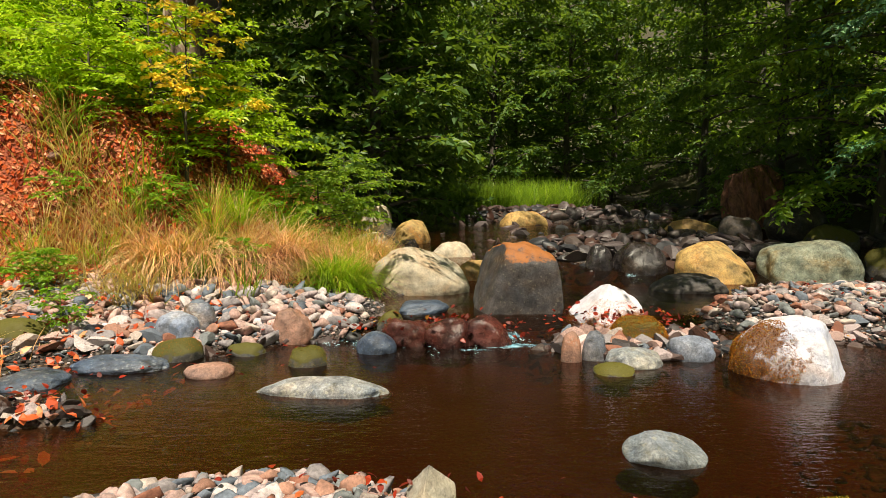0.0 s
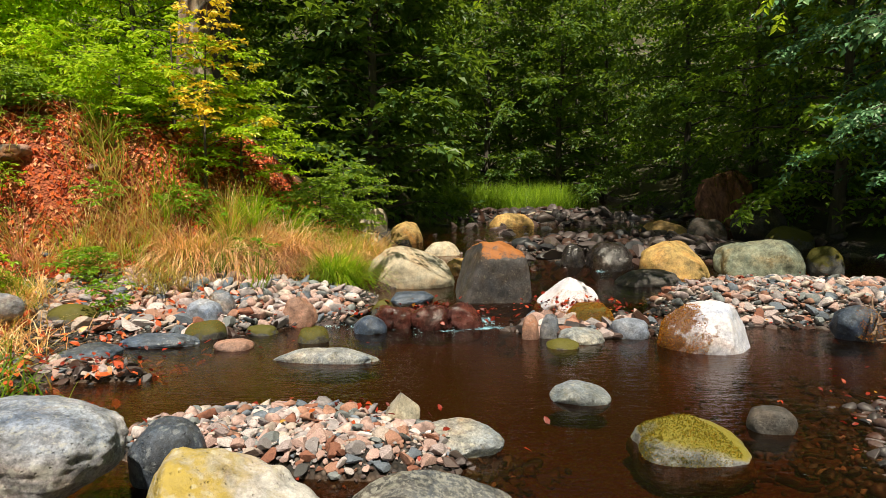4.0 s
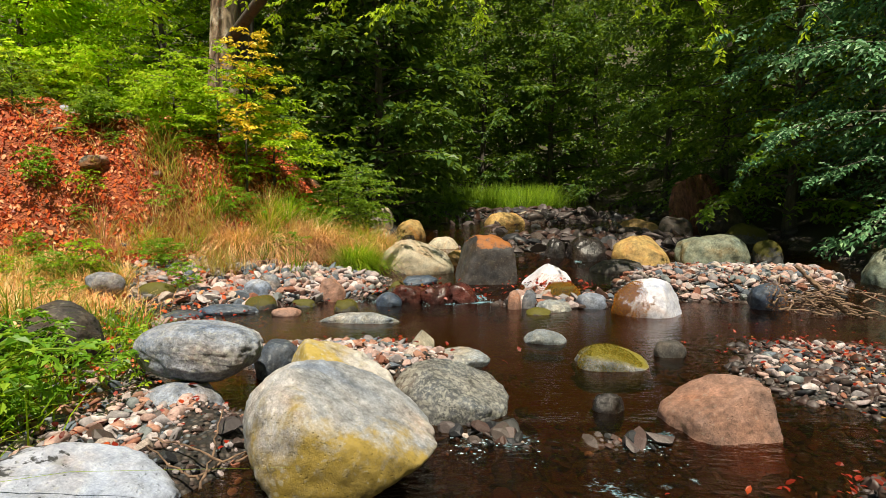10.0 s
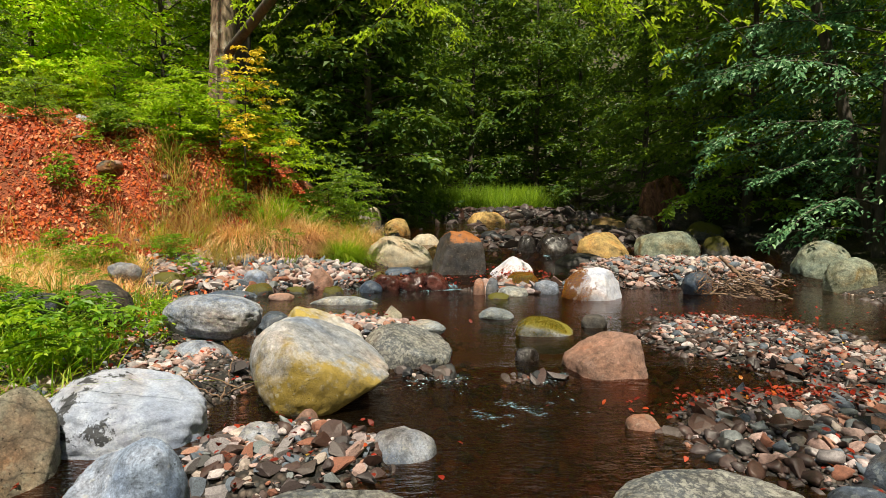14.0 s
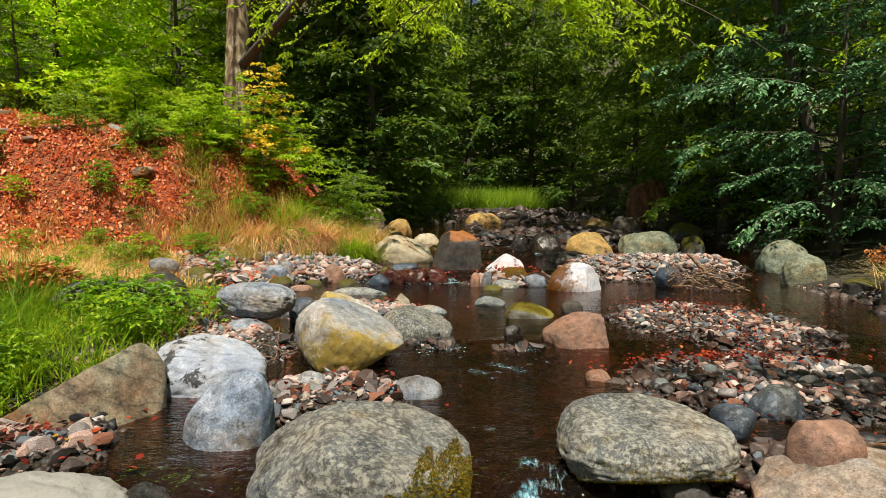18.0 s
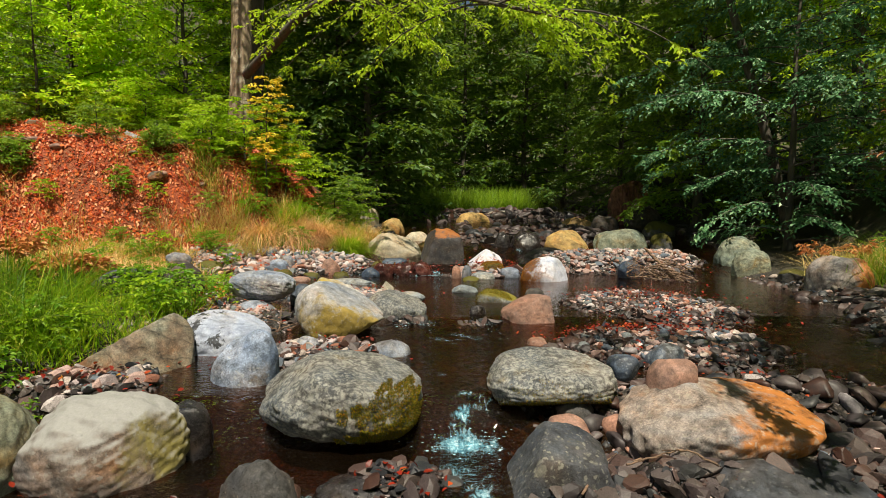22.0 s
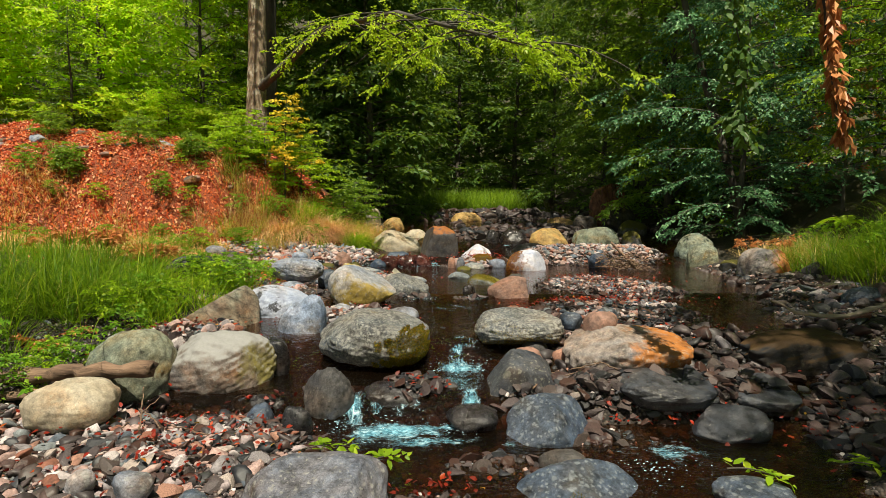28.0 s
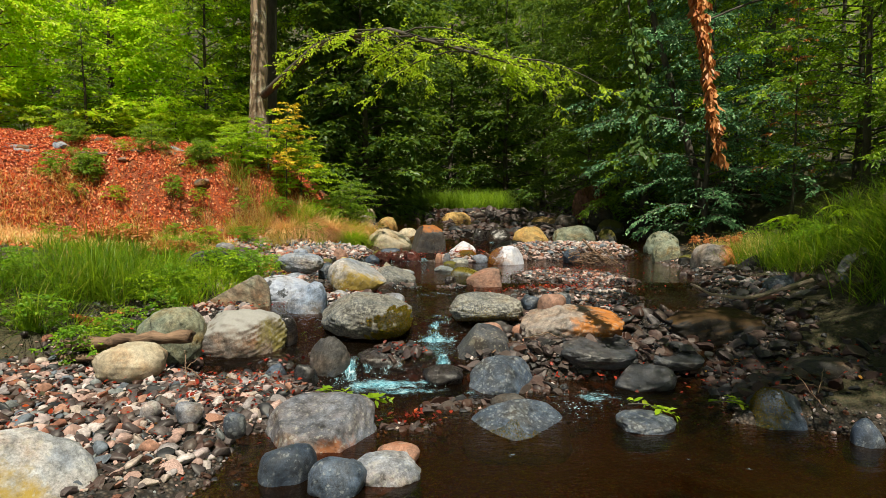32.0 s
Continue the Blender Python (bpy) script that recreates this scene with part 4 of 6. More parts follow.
def blades(pos, az, length, lean, width, sag=0.5):
    """Curved tapered grass blades of three quads' length."""
    n = len(pos)
    t = np.array([0, 0.4, 0.75, 1.0])
    d = np.stack([np.cos(az), np.sin(az), np.zeros(n)], 1)
    s = np.stack([-np.sin(az), np.cos(az), np.zeros(n)], 1)
    out = []
    for k, (q, wd) in enumerate(zip(t, (1.0, 0.85, 0.55, 0.08))):
        fwd = length * (lean * q + sag * lean * q * q)
        upw = length * (q - 0.55 * sag * (0.3 + lean) * q * q)
        c = pos + d * fwd[:, None] + np.array([0, 0, 1.0]) * upw[:, None]
        out += [c - s * (width * wd / 2)[:, None], c + s * (width * wd / 2)[:, None]]
    v = np.stack(out, 1)
    i = np.arange(n)[:, None, None] * 8
    f = i + np.array([[0, 1, 3, 2], [2, 3, 5, 4], [4, 5, 7, 6]])[None]
    return v.reshape(-1, 3), f.reshape(-1, 4)


def grass(name, label, cx, cy, rx, ry, count, tall, mat, seed, lean=0.5, turn=0.0, clump=0.0, width=0.009, toward=None, sag=0.6):
    rng = np.random.default_rng(seed)
    n = count
    a, r = rng.uniform(0, 6.28, n), np.sqrt(rng.uniform(0, 1, n))
    if clump:
        k = max(3, int(n / 45))
        ca, cr = rng.uniform(0, 6.28, k), np.sqrt(rng.uniform(0, 1, k))
        w = rng.integers(0, k, n)
        u = np.cos(ca[w]) * cr[w] * rx + rng.normal(0, clump, n)
        v = np.sin(ca[w]) * cr[w] * ry + rng.normal(0, clump, n)
    else:
        u, v = np.cos(a) * r * rx, np.sin(a) * r * ry
    c, s = math.cos(radians(turn)), math.sin(radians(turn))
    x, y = cx + u * c - v * s, cy + u * s + v * c
    pos = np.stack([x, y, height(x, y) - 0.02], 1)
    az = rng.uniform(0, 6.28, n) if toward is None else radians(toward) + rng.normal(0, 0.9, n)
    ln = tall * rng.uniform(0.45, 1.15, n)
    vv, f = blades(pos, az, ln, np.abs(rng.normal(lean, 0.3, n)), width * rng.uniform(0.6, 1.4, n), sag)
    return tagged(new(name, mesh_from(name, vv, f, mat, False)), label, "grass", kind="stuff")


def litter(name, label, x, y, leaf, mat, seed, lift=0.012, level=None, tilt=0.3, oval=True):
    rng = np.random.default_rng(seed)
    n = len(x)
    z = (height(x, y) if level is None else level) + rng.uniform(0.2, 1.0, n) * lift
    az = rng.uniform(0, 6.28, n)
    al = np.stack([np.cos(az), np.sin(az), rng.normal(0, tilt, n)], 1)
    no = np.stack([rng.normal(0, tilt, n), rng.normal(0, tilt, n), np.ones(n)], 1)
    if level is None:
        e = 0.05
        no[:, 0] -= (height(x + e, y) - height(x - e, y)) / (2 * e)
        no[:, 1] -= (height(x, y + e) - height(x, y - e)) / (2 * e)
        al[:, 2] += al[:, 0] * (height(x + e, y) - height(x - e, y)) / (2 * e) + al[:, 1] * (height(x, y + e) - height(x, y - e)) / (2 * e)
    ln = leaf * rng.uniform(0.6, 1.25, n)
    return tagged(new(name, leaf_mesh(name, np.stack([x, y, z], 1), al, no, ln, ln * 0.62, mat, oval=oval)), label, "fallen leaves", kind="stuff")


def scatter(seed, n, x0, x1, y0, y1):
    rng = np.random.default_rng(seed)
    return rng.uniform(x0, x1, n), rng.uniform(y0, y1, n)


def bed_chips(label, seed, n, x0, x1, y0, y1):
    """Small chips of stone that fill the bed and the shore between the larger stones."""
    rng = np.random.default_rng(seed)
    x, y = rng.uniform(x0, x1, n), rng.uniform(y0, y1, n)
    z, w = height(x, y), water_level(y)
    k = (z > w - 0.1) & (left_shore(y) - x < 0.7) & (x - right_shore(y) < 0.8)
    x, y, z = x[k], y[k], z[k]
    n = len(x)
    s = 0.008 * 3.2 ** rng.uniform(0, 1, n)
    bv, bf = ico(1)
    bv = bv * (1, 0.75, 0.5)
    R = rot(rng, n, 0.5)
    V = np.einsum("nij,vj->nvi", R, bv) * (s * rng.uniform(0.8, 1.5, n))[:, None, None] + np.stack([x, y, z + 0.2 * s], 1)[:, None]
    f = np.arange(n)[:, None, None] * len(bv) + bf[None]
    return tagged(new("gravel", mesh_from("gravel", V.reshape(-1, 3), f.reshape(-1, 3), PEBBLE_WET_SHADED_JOINED if seed % 2 else PEBBLE_JOINED, False)), label, "gravel", kind="stuff")


boulder("large white boulder half covered in rust-brown moss", "white", 2.280, 3.747, 0.013, 0.381, 0.324, 0.360, square=2.3, cuts=0, rough=0.03, foot=0.5, planes=(((0.75, -0.5, 0.3), 0.86),), moss=((-1, -0.3, 0.35), 0.62, 4600, 0.026))
boulder("pale flat stone lying in the pool", "flat", 0.949, 2.437, 0.007, 0.178, 0.151, 0.087, cuts=2, planes=(((0.4, -0.3, 0.85), 0.6), ((-0.7, -0.2, 0.6), 0.8)), soft=0.04)
boulder("long flat lichened stone in the pool", "flat", -0.728, 3.319, 0.003, 0.416, 0.158, 0.083, square=2.2, cuts=3)
boulder("small round stone covered with green moss", "mossy", -0.962, 3.913, 0.011, 0.140, 0.119, 0.110, moss=((0, -0.2, 1), 0.0, 1500, 0.018))
boulder("cone-shaped tan stone on the gravel", "tan", -0.056, 1.844, 0.124, 0.091, 0.078, 0.100, square=1.9, cuts=2, soft=0.03, planes=(((0.75, -0.4, 0.5), 0.5), ((-0.85, -0.2, 0.5), 0.5), ((0, 0.8, 0.6), 0.5)))
boulder("pale peaked rock with rust moss on its flank", "flank", 1.431, 5.093, 0.103, 0.340, 0.289, 0.291, square=2.0, cuts=3, soft=0.05, planes=(((-0.7, -0.1, 0.7), 0.55), ((0.2, -0.8, 0.55), 0.62)), moss=((0.3, -1, 0.0), 0.45, 2600, 0.022))
boulder("rust-brown mossy stone in the stream", "mossy", 1.507, 4.448, 0.077, 0.210, 0.179, 0.157, cuts=3, moss=((0, -0.4, 1), -0.1, 3200, 0.03))
boulder("pale grey stone by the riffle", "pale", 1.772, 4.098, 0.040, 0.169, 0.144, 0.131)
boulder("upright grey stone by the riffle", "grey", 1.059, 4.040, 0.032, 0.082, 0.070, 0.174)
boulder("pinkish upright stone in the stream", "red", 0.887, 4.005, 0.025, 0.077, 0.066, 0.184)
boulder("mossy pale flat stone", "flat", 1.315, 3.934, -0.000, 0.207, 0.176, 0.113)
boulder("low stone covered with green moss", "mossy", 1.106, 3.708, -0.008, 0.134, 0.113, 0.072, moss=((0, -0.2, 1), 0.1, 1000, 0.014))
boulder("tall square dark block with a rust-orange top", "rust", 0.680, 5.475, 0.204, 0.414, 0.352, 0.558, square=3.6, cuts=3, depth=0.07, soft=0.03, foot=0.0, planes=(((-0.1, -0.6, 0.85), 1.02), ((0.05, -1, -0.05), 0.8), ((-0.85, -0.2, 0.4), 0.8), ((1, 0, 0.1), 0.88)))
boulder("large smooth tan boulder", "tan", -0.309, 6.659, 0.194, 0.587, 0.500, 0.439, square=2.3, cuts=0, rough=0.04, planes=(((0.55, -0.2, 0.8), 0.72),))
boulder("tan boulder under the grass bank", "tan", -1.031, 7.736, 0.257, 0.341, 0.290, 0.508)
boulder("pale tan stone at the bank", "tan", -1.323, 10.606, 0.748, 0.313, 0.266, 0.414)
boulder("ochre stone at the bank", "ochre", -0.571, 9.872, 0.602, 0.307, 0.261, 0.298)
boulder("pale tan rock in the shallows", "tan", 0.125, 8.601, 0.265, 0.354, 0.301, 0.327)
boulder("flat rust stone in the shallows", "ochre", 0.426, 7.287, 0.180, 0.271, 0.231, 0.247)
boulder("ochre pointed boulder in the stream", "ochre", 1.709, 12.639, 0.405, 0.602, 0.512, 0.638)
boulder("dark stone in the shallows", "dark", 1.943, 11.608, 0.325, 0.385, 0.327, 0.301)
boulder("grey-tan flat boulder upstream", "tan", 2.720, 13.885, 0.728, 0.512, 0.435, 0.362)
boulder("olive-tan boulder upstream in the stream", "ochre", 4.324, 10.253, 0.366, 0.532, 0.453, 0.542)
boulder("large ochre boulder in the stream", "ochre", 3.460, 7.384, 0.221, 0.522, 0.444, 0.443, square=2.3, cuts=2, planes=(((0.5, -0.4, 0.8), 0.72),))
boulder("dark brown boulder upstream", "brown", 4.950, 9.738, 0.413, 0.368, 0.313, 0.555)
boulder("large flat grey-green boulder", "lime", 4.589, 7.194, 0.197, 0.575, 0.489, 0.504, square=2.8, cuts=2, rough=0.05)
boulder("dark mossy flat boulder", "mossy", 6.189, 9.268, 0.431, 0.390, 0.332, 0.403)
boulder("dark boulder between the ochre and green ones", "brown", 4.711, 8.383, 0.322, 0.394, 0.335, 0.279)
boulder("low dark rust-brown slab in the water", "brown", 2.820, 6.667, 0.149, 0.439, 0.373, 0.173)
boulder("dark mossy boulder by the small fall", "dark", 2.046, 7.627, 0.255, 0.194, 0.166, 0.358)
boulder("dark mossy boulder at the fall", "dark", 2.598, 7.582, 0.251, 0.372, 0.316, 0.397)
boulder("moss-topped stone of the step", "mossy", -0.481, 4.849, 0.075, 0.112, 0.096, 0.138, moss=((0, -0.2, 1), 0.2, 900, 0.016))
boulder("wet dark-red stone of the step", "redwet", -0.300, 4.560, 0.030, 0.210, 0.180, 0.180, cuts=4, square=2.2, rough=0.16, depth=0.16, soft=0.03)
boulder("wet dark-red stone of the step", "redwet", 0.030, 4.500, 0.020, 0.200, 0.180, 0.190, cuts=4, square=2.2, rough=0.16, depth=0.16, soft=0.03)
boulder("wet dark-red stone of the step", "redwet", 0.330, 4.560, 0.040, 0.200, 0.170, 0.190, cuts=4, square=2.2, rough=0.16, depth=0.16, soft=0.03)
boulder("wet blue-grey stone of the step", "slate", -0.528, 4.273, 0.019, 0.154, 0.131, 0.129)
boulder("flat grey stone in the upper pool", "grey", -0.909, 5.503, 0.105, 0.170, 0.145, 0.060)
boulder("flat grey stone in the upper pool", "slate", -0.214, 5.312, 0.120, 0.243, 0.206, 0.102)
boulder("tan-mossy boulder on the gravel", "mossy", -3.108, 4.101, 0.080, 0.245, 0.208, 0.212)
boulder("long flat grey stone at the water's edge", "slate", -2.188, 3.778, 0.003, 0.313, 0.156, 0.083, square=2.2, cuts=3)
boulder("rusty moss-topped stone in the stream", "mossy", -1.941, 4.072, 0.017, 0.179, 0.152, 0.127, moss=((0, 0, 1), 0.35, 1200, 0.016))
boulder("low reddish stone in the stream", "red", -1.538, 3.656, -0.002, 0.151, 0.128, 0.078)
boulder("flat grey stone at the water's edge", "slate", -2.569, 3.456, -0.005, 0.223, 0.190, 0.075)
boulder("green mossy stone in the riffle", "mossy", -1.490, 4.203, 0.002, 0.141, 0.120, 0.082)
boulder("brown-red stone in the stream", "red", -1.237, 4.593, 0.071, 0.163, 0.139, 0.210)
boulder("grey-pink stone on the gravel", "pale", -2.050, 4.313, 0.106, 0.154, 0.131, 0.186)
boulder("pink stone on the gravel", "pale", -3.014, 5.423, 0.224, 0.168, 0.143, 0.180)
boulder("pale stone on the gravel", "pale", -1.972, 4.523, 0.128, 0.145, 0.123, 0.208)
boulder("dark grey rock set in the bank", "grey", -3.745, 6.500, 0.643, 0.276, 0.235, 0.588)
boulder("oval grey boulder resting on other stones", "grey", -1.335, 1.048, 0.272, 0.353, 0.279, 0.167, square=2.3, cuts=1, depth=0.08, rough=0.035, foot=0.0, tilt=2, bulge=(((-0.7, 0, 0.2), 0.1, 3.0), ((0.9, 0, 0.3), -0.06, 4.0)))
boulder("pale grey stone under the oval boulder", "grey", -1.357, 0.829, -0.049, 0.281, 0.239, 0.205)
boulder("flat tan-yellow boulder in the stream", "cream", -0.486, 0.701, 0.008, 0.337, 0.266, 0.382, square=2.7, cuts=2, depth=0.1, rough=0.05, planes=(((0.35, -0.1, 0.92), 0.78), ((-0.8, -0.3, 0.5), 0.84)))
boulder("broad lichened boulder at the pool's edge", "lichen", 0.135, 0.846, -0.005, 0.334, 0.284, 0.244, square=2.6, cuts=2, depth=0.08, rough=0.05, planes=(((0.5, -0.15, 0.85), 0.72),))
boulder("big round grey boulder with a yellow lichen patch", "yellow", -0.349, 0.142, 0.115, 0.421, 0.358, 0.308, square=2.3, cuts=0, rough=0.035, foot=0.0, soft=0.12, planes=(((0.55, -0.12, 0.83), 0.6), ((0.55, -0.1, -0.83), 0.6), ((-0.7, 0, -0.72), 0.74)))
boulder("reddish wedge boulder in the stream", "red", 1.502, 0.579, -0.036, 0.273, 0.231, 0.267, square=2.7, cuts=1, depth=0.08, foot=0.2, soft=0.06, planes=(((-0.42, -0.12, 0.88), 0.7), ((0.95, -0.1, 0.15), 0.86), ((0.1, -0.9, 0.35), 0.74), ((0.15, 0, 1), 0.92)))
boulder("moss-covered stone in the pool", "mosstop", 1.317, 1.752, -0.024, 0.277, 0.235, 0.162, cuts=2, planes=(((0.5, -0.2, 0.85), 0.66),), moss=((-0.3, -0.4, 0.8), 0.45, 4200, 0.022))
boulder("brown-grey stone in the pool", "brown", 1.805, 1.970, 0.011, 0.120, 0.101, 0.100)
boulder("dark grey stone of the riffle", "dark", 1.003, 0.793, -0.009, 0.089, 0.076, 0.105)
boulder("olive-tan boulder at the foot of the trees", "lime", 6.106, 5.217, 0.230, 0.412, 0.350, 0.387)
boulder("brown-tan boulder at the foot of the trees", "lime", 5.798, 4.201, 0.048, 0.292, 0.248, 0.402)
boulder("white boulder with black lichen marks", "marked", -1.224, -0.361, -0.045, 0.409, 0.347, 0.284, square=2.3, cuts=1, depth=0.06, rough=0.035, foot=0.2, planes=(((0.4, -0.1, 0.9), 0.78), ((-0.8, -0.2, -0.5), 0.78)))
boulder("blue-white saddle-shaped boulder in the stream", "saddle", -0.749, -1.279, -0.108, 0.250, 0.212, 0.366, square=2.4, cuts=1, depth=0.08, rough=0.05, foot=0.3, tilt=-8, bulge=(((0.65, -0.1, 0.72), 0.4, 9.0), ((-0.05, -0.4, 0.9), -0.3, 9.0), ((-0.75, 0.1, 0.4), 0.08, 4.0)))
boulder("angular split brown boulder", "split", -1.692, -1.023, -0.161, 0.494, 0.420, 0.456, square=2.8, cuts=1, depth=0.06, rough=0.03, soft=0.025, planes=(((-0.48, -0.05, 0.88), 0.5), ((0.7, -0.42, 0.58), 0.48), ((-0.3, -0.85, 0.42), 0.56), ((-0.25, -0.9, -0.35), 0.66)))
boulder("broad speckled boulder with moss at one end", "lichen", -0.031, -1.694, -0.065, 0.511, 0.434, 0.251, square=2.4, cuts=1, depth=0.07, rough=0.05, foot=0.2, planes=(((0.42, -0.12, 0.9), 0.7), ((-0.75, -0.2, 0.6), 0.78)), moss=((1, -0.7, -0.25), 0.74, 4200, 0.035))
boulder("flat-topped grey boulder overhanging the water", "lichen", 1.303, -1.528, -0.04, 0.414, 0.351, 0.188, square=2.7, cuts=1, depth=0.07, rough=0.05, foot=0.0, planes=(((0.1, -0.2, 1), 0.8), ((0, -0.6, -0.8), 0.72)), moss=((-0.2, -1, -0.5), 0.66, 1200, 0.025))
boulder("long orange-brown boulder in the stream", "orange", 2.161, -2.051, -0.136, 0.535, 0.455, 0.230, square=2.5, cuts=1, depth=0.07, rough=0.05, foot=0.3, planes=(((0.35, -0.25, 0.9), 0.76), ((-0.7, -0.2, 0.6), 0.84)))
boulder("dark grey boulder by the lower pool", "dim", 2.280, -2.532, -0.272, 0.385, 0.328, 0.142, square=2.6, cuts=2, depth=0.08, rough=0.05, planes=(((0.25, -0.5, 0.85), 0.74),))
boulder("low grey boulder in the stream", "dim", 3.021, -2.547, -0.345, 0.278, 0.237, 0.090, square=2.4, cuts=1, rough=0.05, planes=(((0.2, -0.4, 0.9), 0.72),))
boulder("wet grey boulder by the lower pool", "dim", 2.623, -2.855, -0.473, 0.295, 0.250, 0.150, square=2.4, cuts=2, rough=0.05, planes=(((-0.3, -0.5, 0.8), 0.7),))
boulder("smooth blue-grey boulder in the lower pool", "slate", 1.313, -2.885, -0.457, 0.301, 0.256, 0.223, square=2.4, cuts=0, rough=0.04, soft=0.05, planes=(((-0.62, -0.35, 0.7), 0.62), ((0.72, -0.45, 0.5), 0.74), ((0.1, -0.2, 1), 0.84)))
boulder("dark lichened boulder at the cascade", "dusky", 1.183, -2.311, -0.312, 0.288, 0.245, 0.267, square=3.0, cuts=2, depth=0.08, rough=0.05, soft=0.04, planes=(((0.1, -1, 0.1), 0.72), ((-0.75, 0, 0.55), 0.72), ((0.2, -0.3, 0.9), 0.8)))
boulder("dark wet boulder at the cascade", "dark", 1.711, -2.434, -0.393, 0.187, 0.159, 0.228)
boulder("large smooth white-grey boulder", "sunlit_top", -1.223, -2.154, -0.199, 0.435, 0.369, 0.298, square=2.4, cuts=0, rough=0.04, foot=0.0, soft=0.09, planes=(((0.8, -0.5, 0.12), 0.92), ((-0.75, -0.3, 0.55), 0.98)))
boulder("green-grey boulder behind the log", "lime", -1.862, -2.330, -0.177, 0.348, 0.296, 0.344, square=2.4, cuts=1, depth=0.08, rough=0.05)
boulder("tan-yellow boulder on the gravel", "tan", -1.900, -3.040, -0.215, 0.285, 0.230, 0.185)
boulder("rounded brown boulder in the lower pool", "brown", -0.277, -2.519, -0.400, 0.209, 0.178, 0.309, square=2.3, cuts=2, depth=0.1, rough=0.06)
boulder("flat grey boulder with rust stains", "rusted", -0.153, -3.847, -0.559, 0.427, 0.363, 0.281, square=3.0, cuts=2, depth=0.07, rough=0.06, soft=0.035, planes=(((-0.12, -0.4, 0.9), 0.74), ((0.8, -0.4, 0.35), 0.8), ((-0.8, -0.4, 0.2), 0.84)))
boulder("flat grey boulder with moss", "slate", 1.325, -3.707, -0.667, 0.424, 0.360, 0.285, square=2.6, cuts=1, depth=0.08, rough=0.05, planes=(((0.4, -0.35, 0.85), 0.68), ((-0.5, -0.3, 0.8), 0.74)), moss=((-0.45, -1, 0.1), 0.62, 4500, 0.026))
boulder("dark grey stone at the water's edge", "slate", -0.228, -4.491, -0.508, 0.178, 0.151, 0.180)
boulder("blue-grey stone at the water's edge", "slate", 0.103, -4.652, -0.521, 0.179, 0.152, 0.174)
boulder("pale grey stone at the water's edge", "grey", 0.373, -4.469, -0.546, 0.237, 0.202, 0.129)
boulder("large grey-ochre boulder on the gravel", "yellow", -1.532, -4.909, -0.442, 0.341, 0.289, 0.344, square=2.6, cuts=1, depth=0.08, rough=0.05, planes=(((0.6, -0.3, 0.7), 0.74),))
boulder("brown-grey boulder on the lower shore", "brown", 4.103, -3.087, -0.377, 0.332, 0.282, 0.188)
boulder("mossy grey boulder at the lower pool", "slate", 3.367, -3.686, -0.501, 0.233, 0.198, 0.226, square=2.6, cuts=3, rough=0.06, planes=(((0.5, -0.6, 0.6), 0.7),), moss=((-1, -0.4, 0.4), 0.55, 3000, 0.026))
boulder("long dark mossy boulder", "peat", 3.799, -1.952, -0.225, 0.585, 0.264, 0.264, square=2.6, cuts=2, rough=0.1)
boulder("grey stone by the lower pool", "grey", 3.065, -1.933, -0.416, 0.226, 0.192, 0.159)
boulder("grey boulder on the shore", "slate", 5.229, -0.717, -0.055, 0.245, 0.209, 0.318)
boulder("brown flat boulder on the shore", "orange", 4.979, -1.521, -0.128, 0.298, 0.253, 0.238)
boulder("rounded grey boulder under the grass", "grey", 5.847, -1.291, 0.084, 0.322, 0.274, 0.573)
boulder("brown-pale boulder on the shore", "orange", 5.686, 1.963, 0.092, 0.366, 0.311, 0.420)
boulder("dark boulder on the shore", "brown", 5.849, 1.047, 0.067, 0.239, 0.203, 0.317)
boulder("dark wet ledge under the cascade", "dark", 0.300, -2.400, -0.420, 0.380, 0.200, 0.170, square=2.8, cuts=3, rough=0.1)
boulder("small bluish stone in the stream", "slate", -0.766, -2.732, -0.506, 0.118, 0.101, 0.195)
boulder("grey slab on the lower shore", "slate", 4.190, -3.301, -0.482, 0.178, 0.151, 0.166)
boulder("dark slab on the lower shore", "slate", 3.717, -4.123, -0.510, 0.105, 0.089, 0.156)
boulder("small grey stone in the stream", "grey", 0.183, -0.613, -0.129, 0.174, 0.148, 0.167)
boulder("small grey stone of the gravel", "slate", 2.273, -0.993, -0.028, 0.153, 0.130, 0.121)
boulder("tan stone between the boulders", "red", 1.995, -1.830, 0.026, 0.162, 0.137, 0.170, cuts=6, square=3.2, soft=0.03)
boulder("flat pale stone on the edge of the small bar", "flat", 0.228, 1.755, 0.028, 0.204, 0.174, 0.070, cuts=4)
boulder("blue-grey stone beside the oval boulder", "slate", -0.991, 1.434, 0.079, 0.150, 0.128, 0.159, cuts=3)
boulder("blue-grey stone with rust moss in the drift pile", "slate", 3.710, 4.022, 0.089, 0.210, 0.178, 0.199, cuts=3, square=2.3, moss=((0.6, -0.8, 0.1), 0.35, 2200, 0.02))
boulder("brown-grey rock half hidden by herbs", "brown", -2.323, 1.308, 0.298, 0.250, 0.220, 0.220, cuts=5)
boulder("dark slate rock in the grass", "dusky", -2.684, 0.860, 0.272, 0.329, 0.280, 0.220, cuts=5, square=3.0)
boulder("grey rock at the foot of the bank", "grey", -3.392, 3.607, 0.33, 0.18, 0.14, 0.13, cuts=6)
boulder("dark wet stone by the still pool", "dark", -0.824, -2.015, -0.175, 0.121, 0.103, 0.188, cuts=6)
boulder("reddish-brown stone beside the cascade", "red", 1.326, -2.031, -0.223, 0.137, 0.116, 0.142, cuts=4)
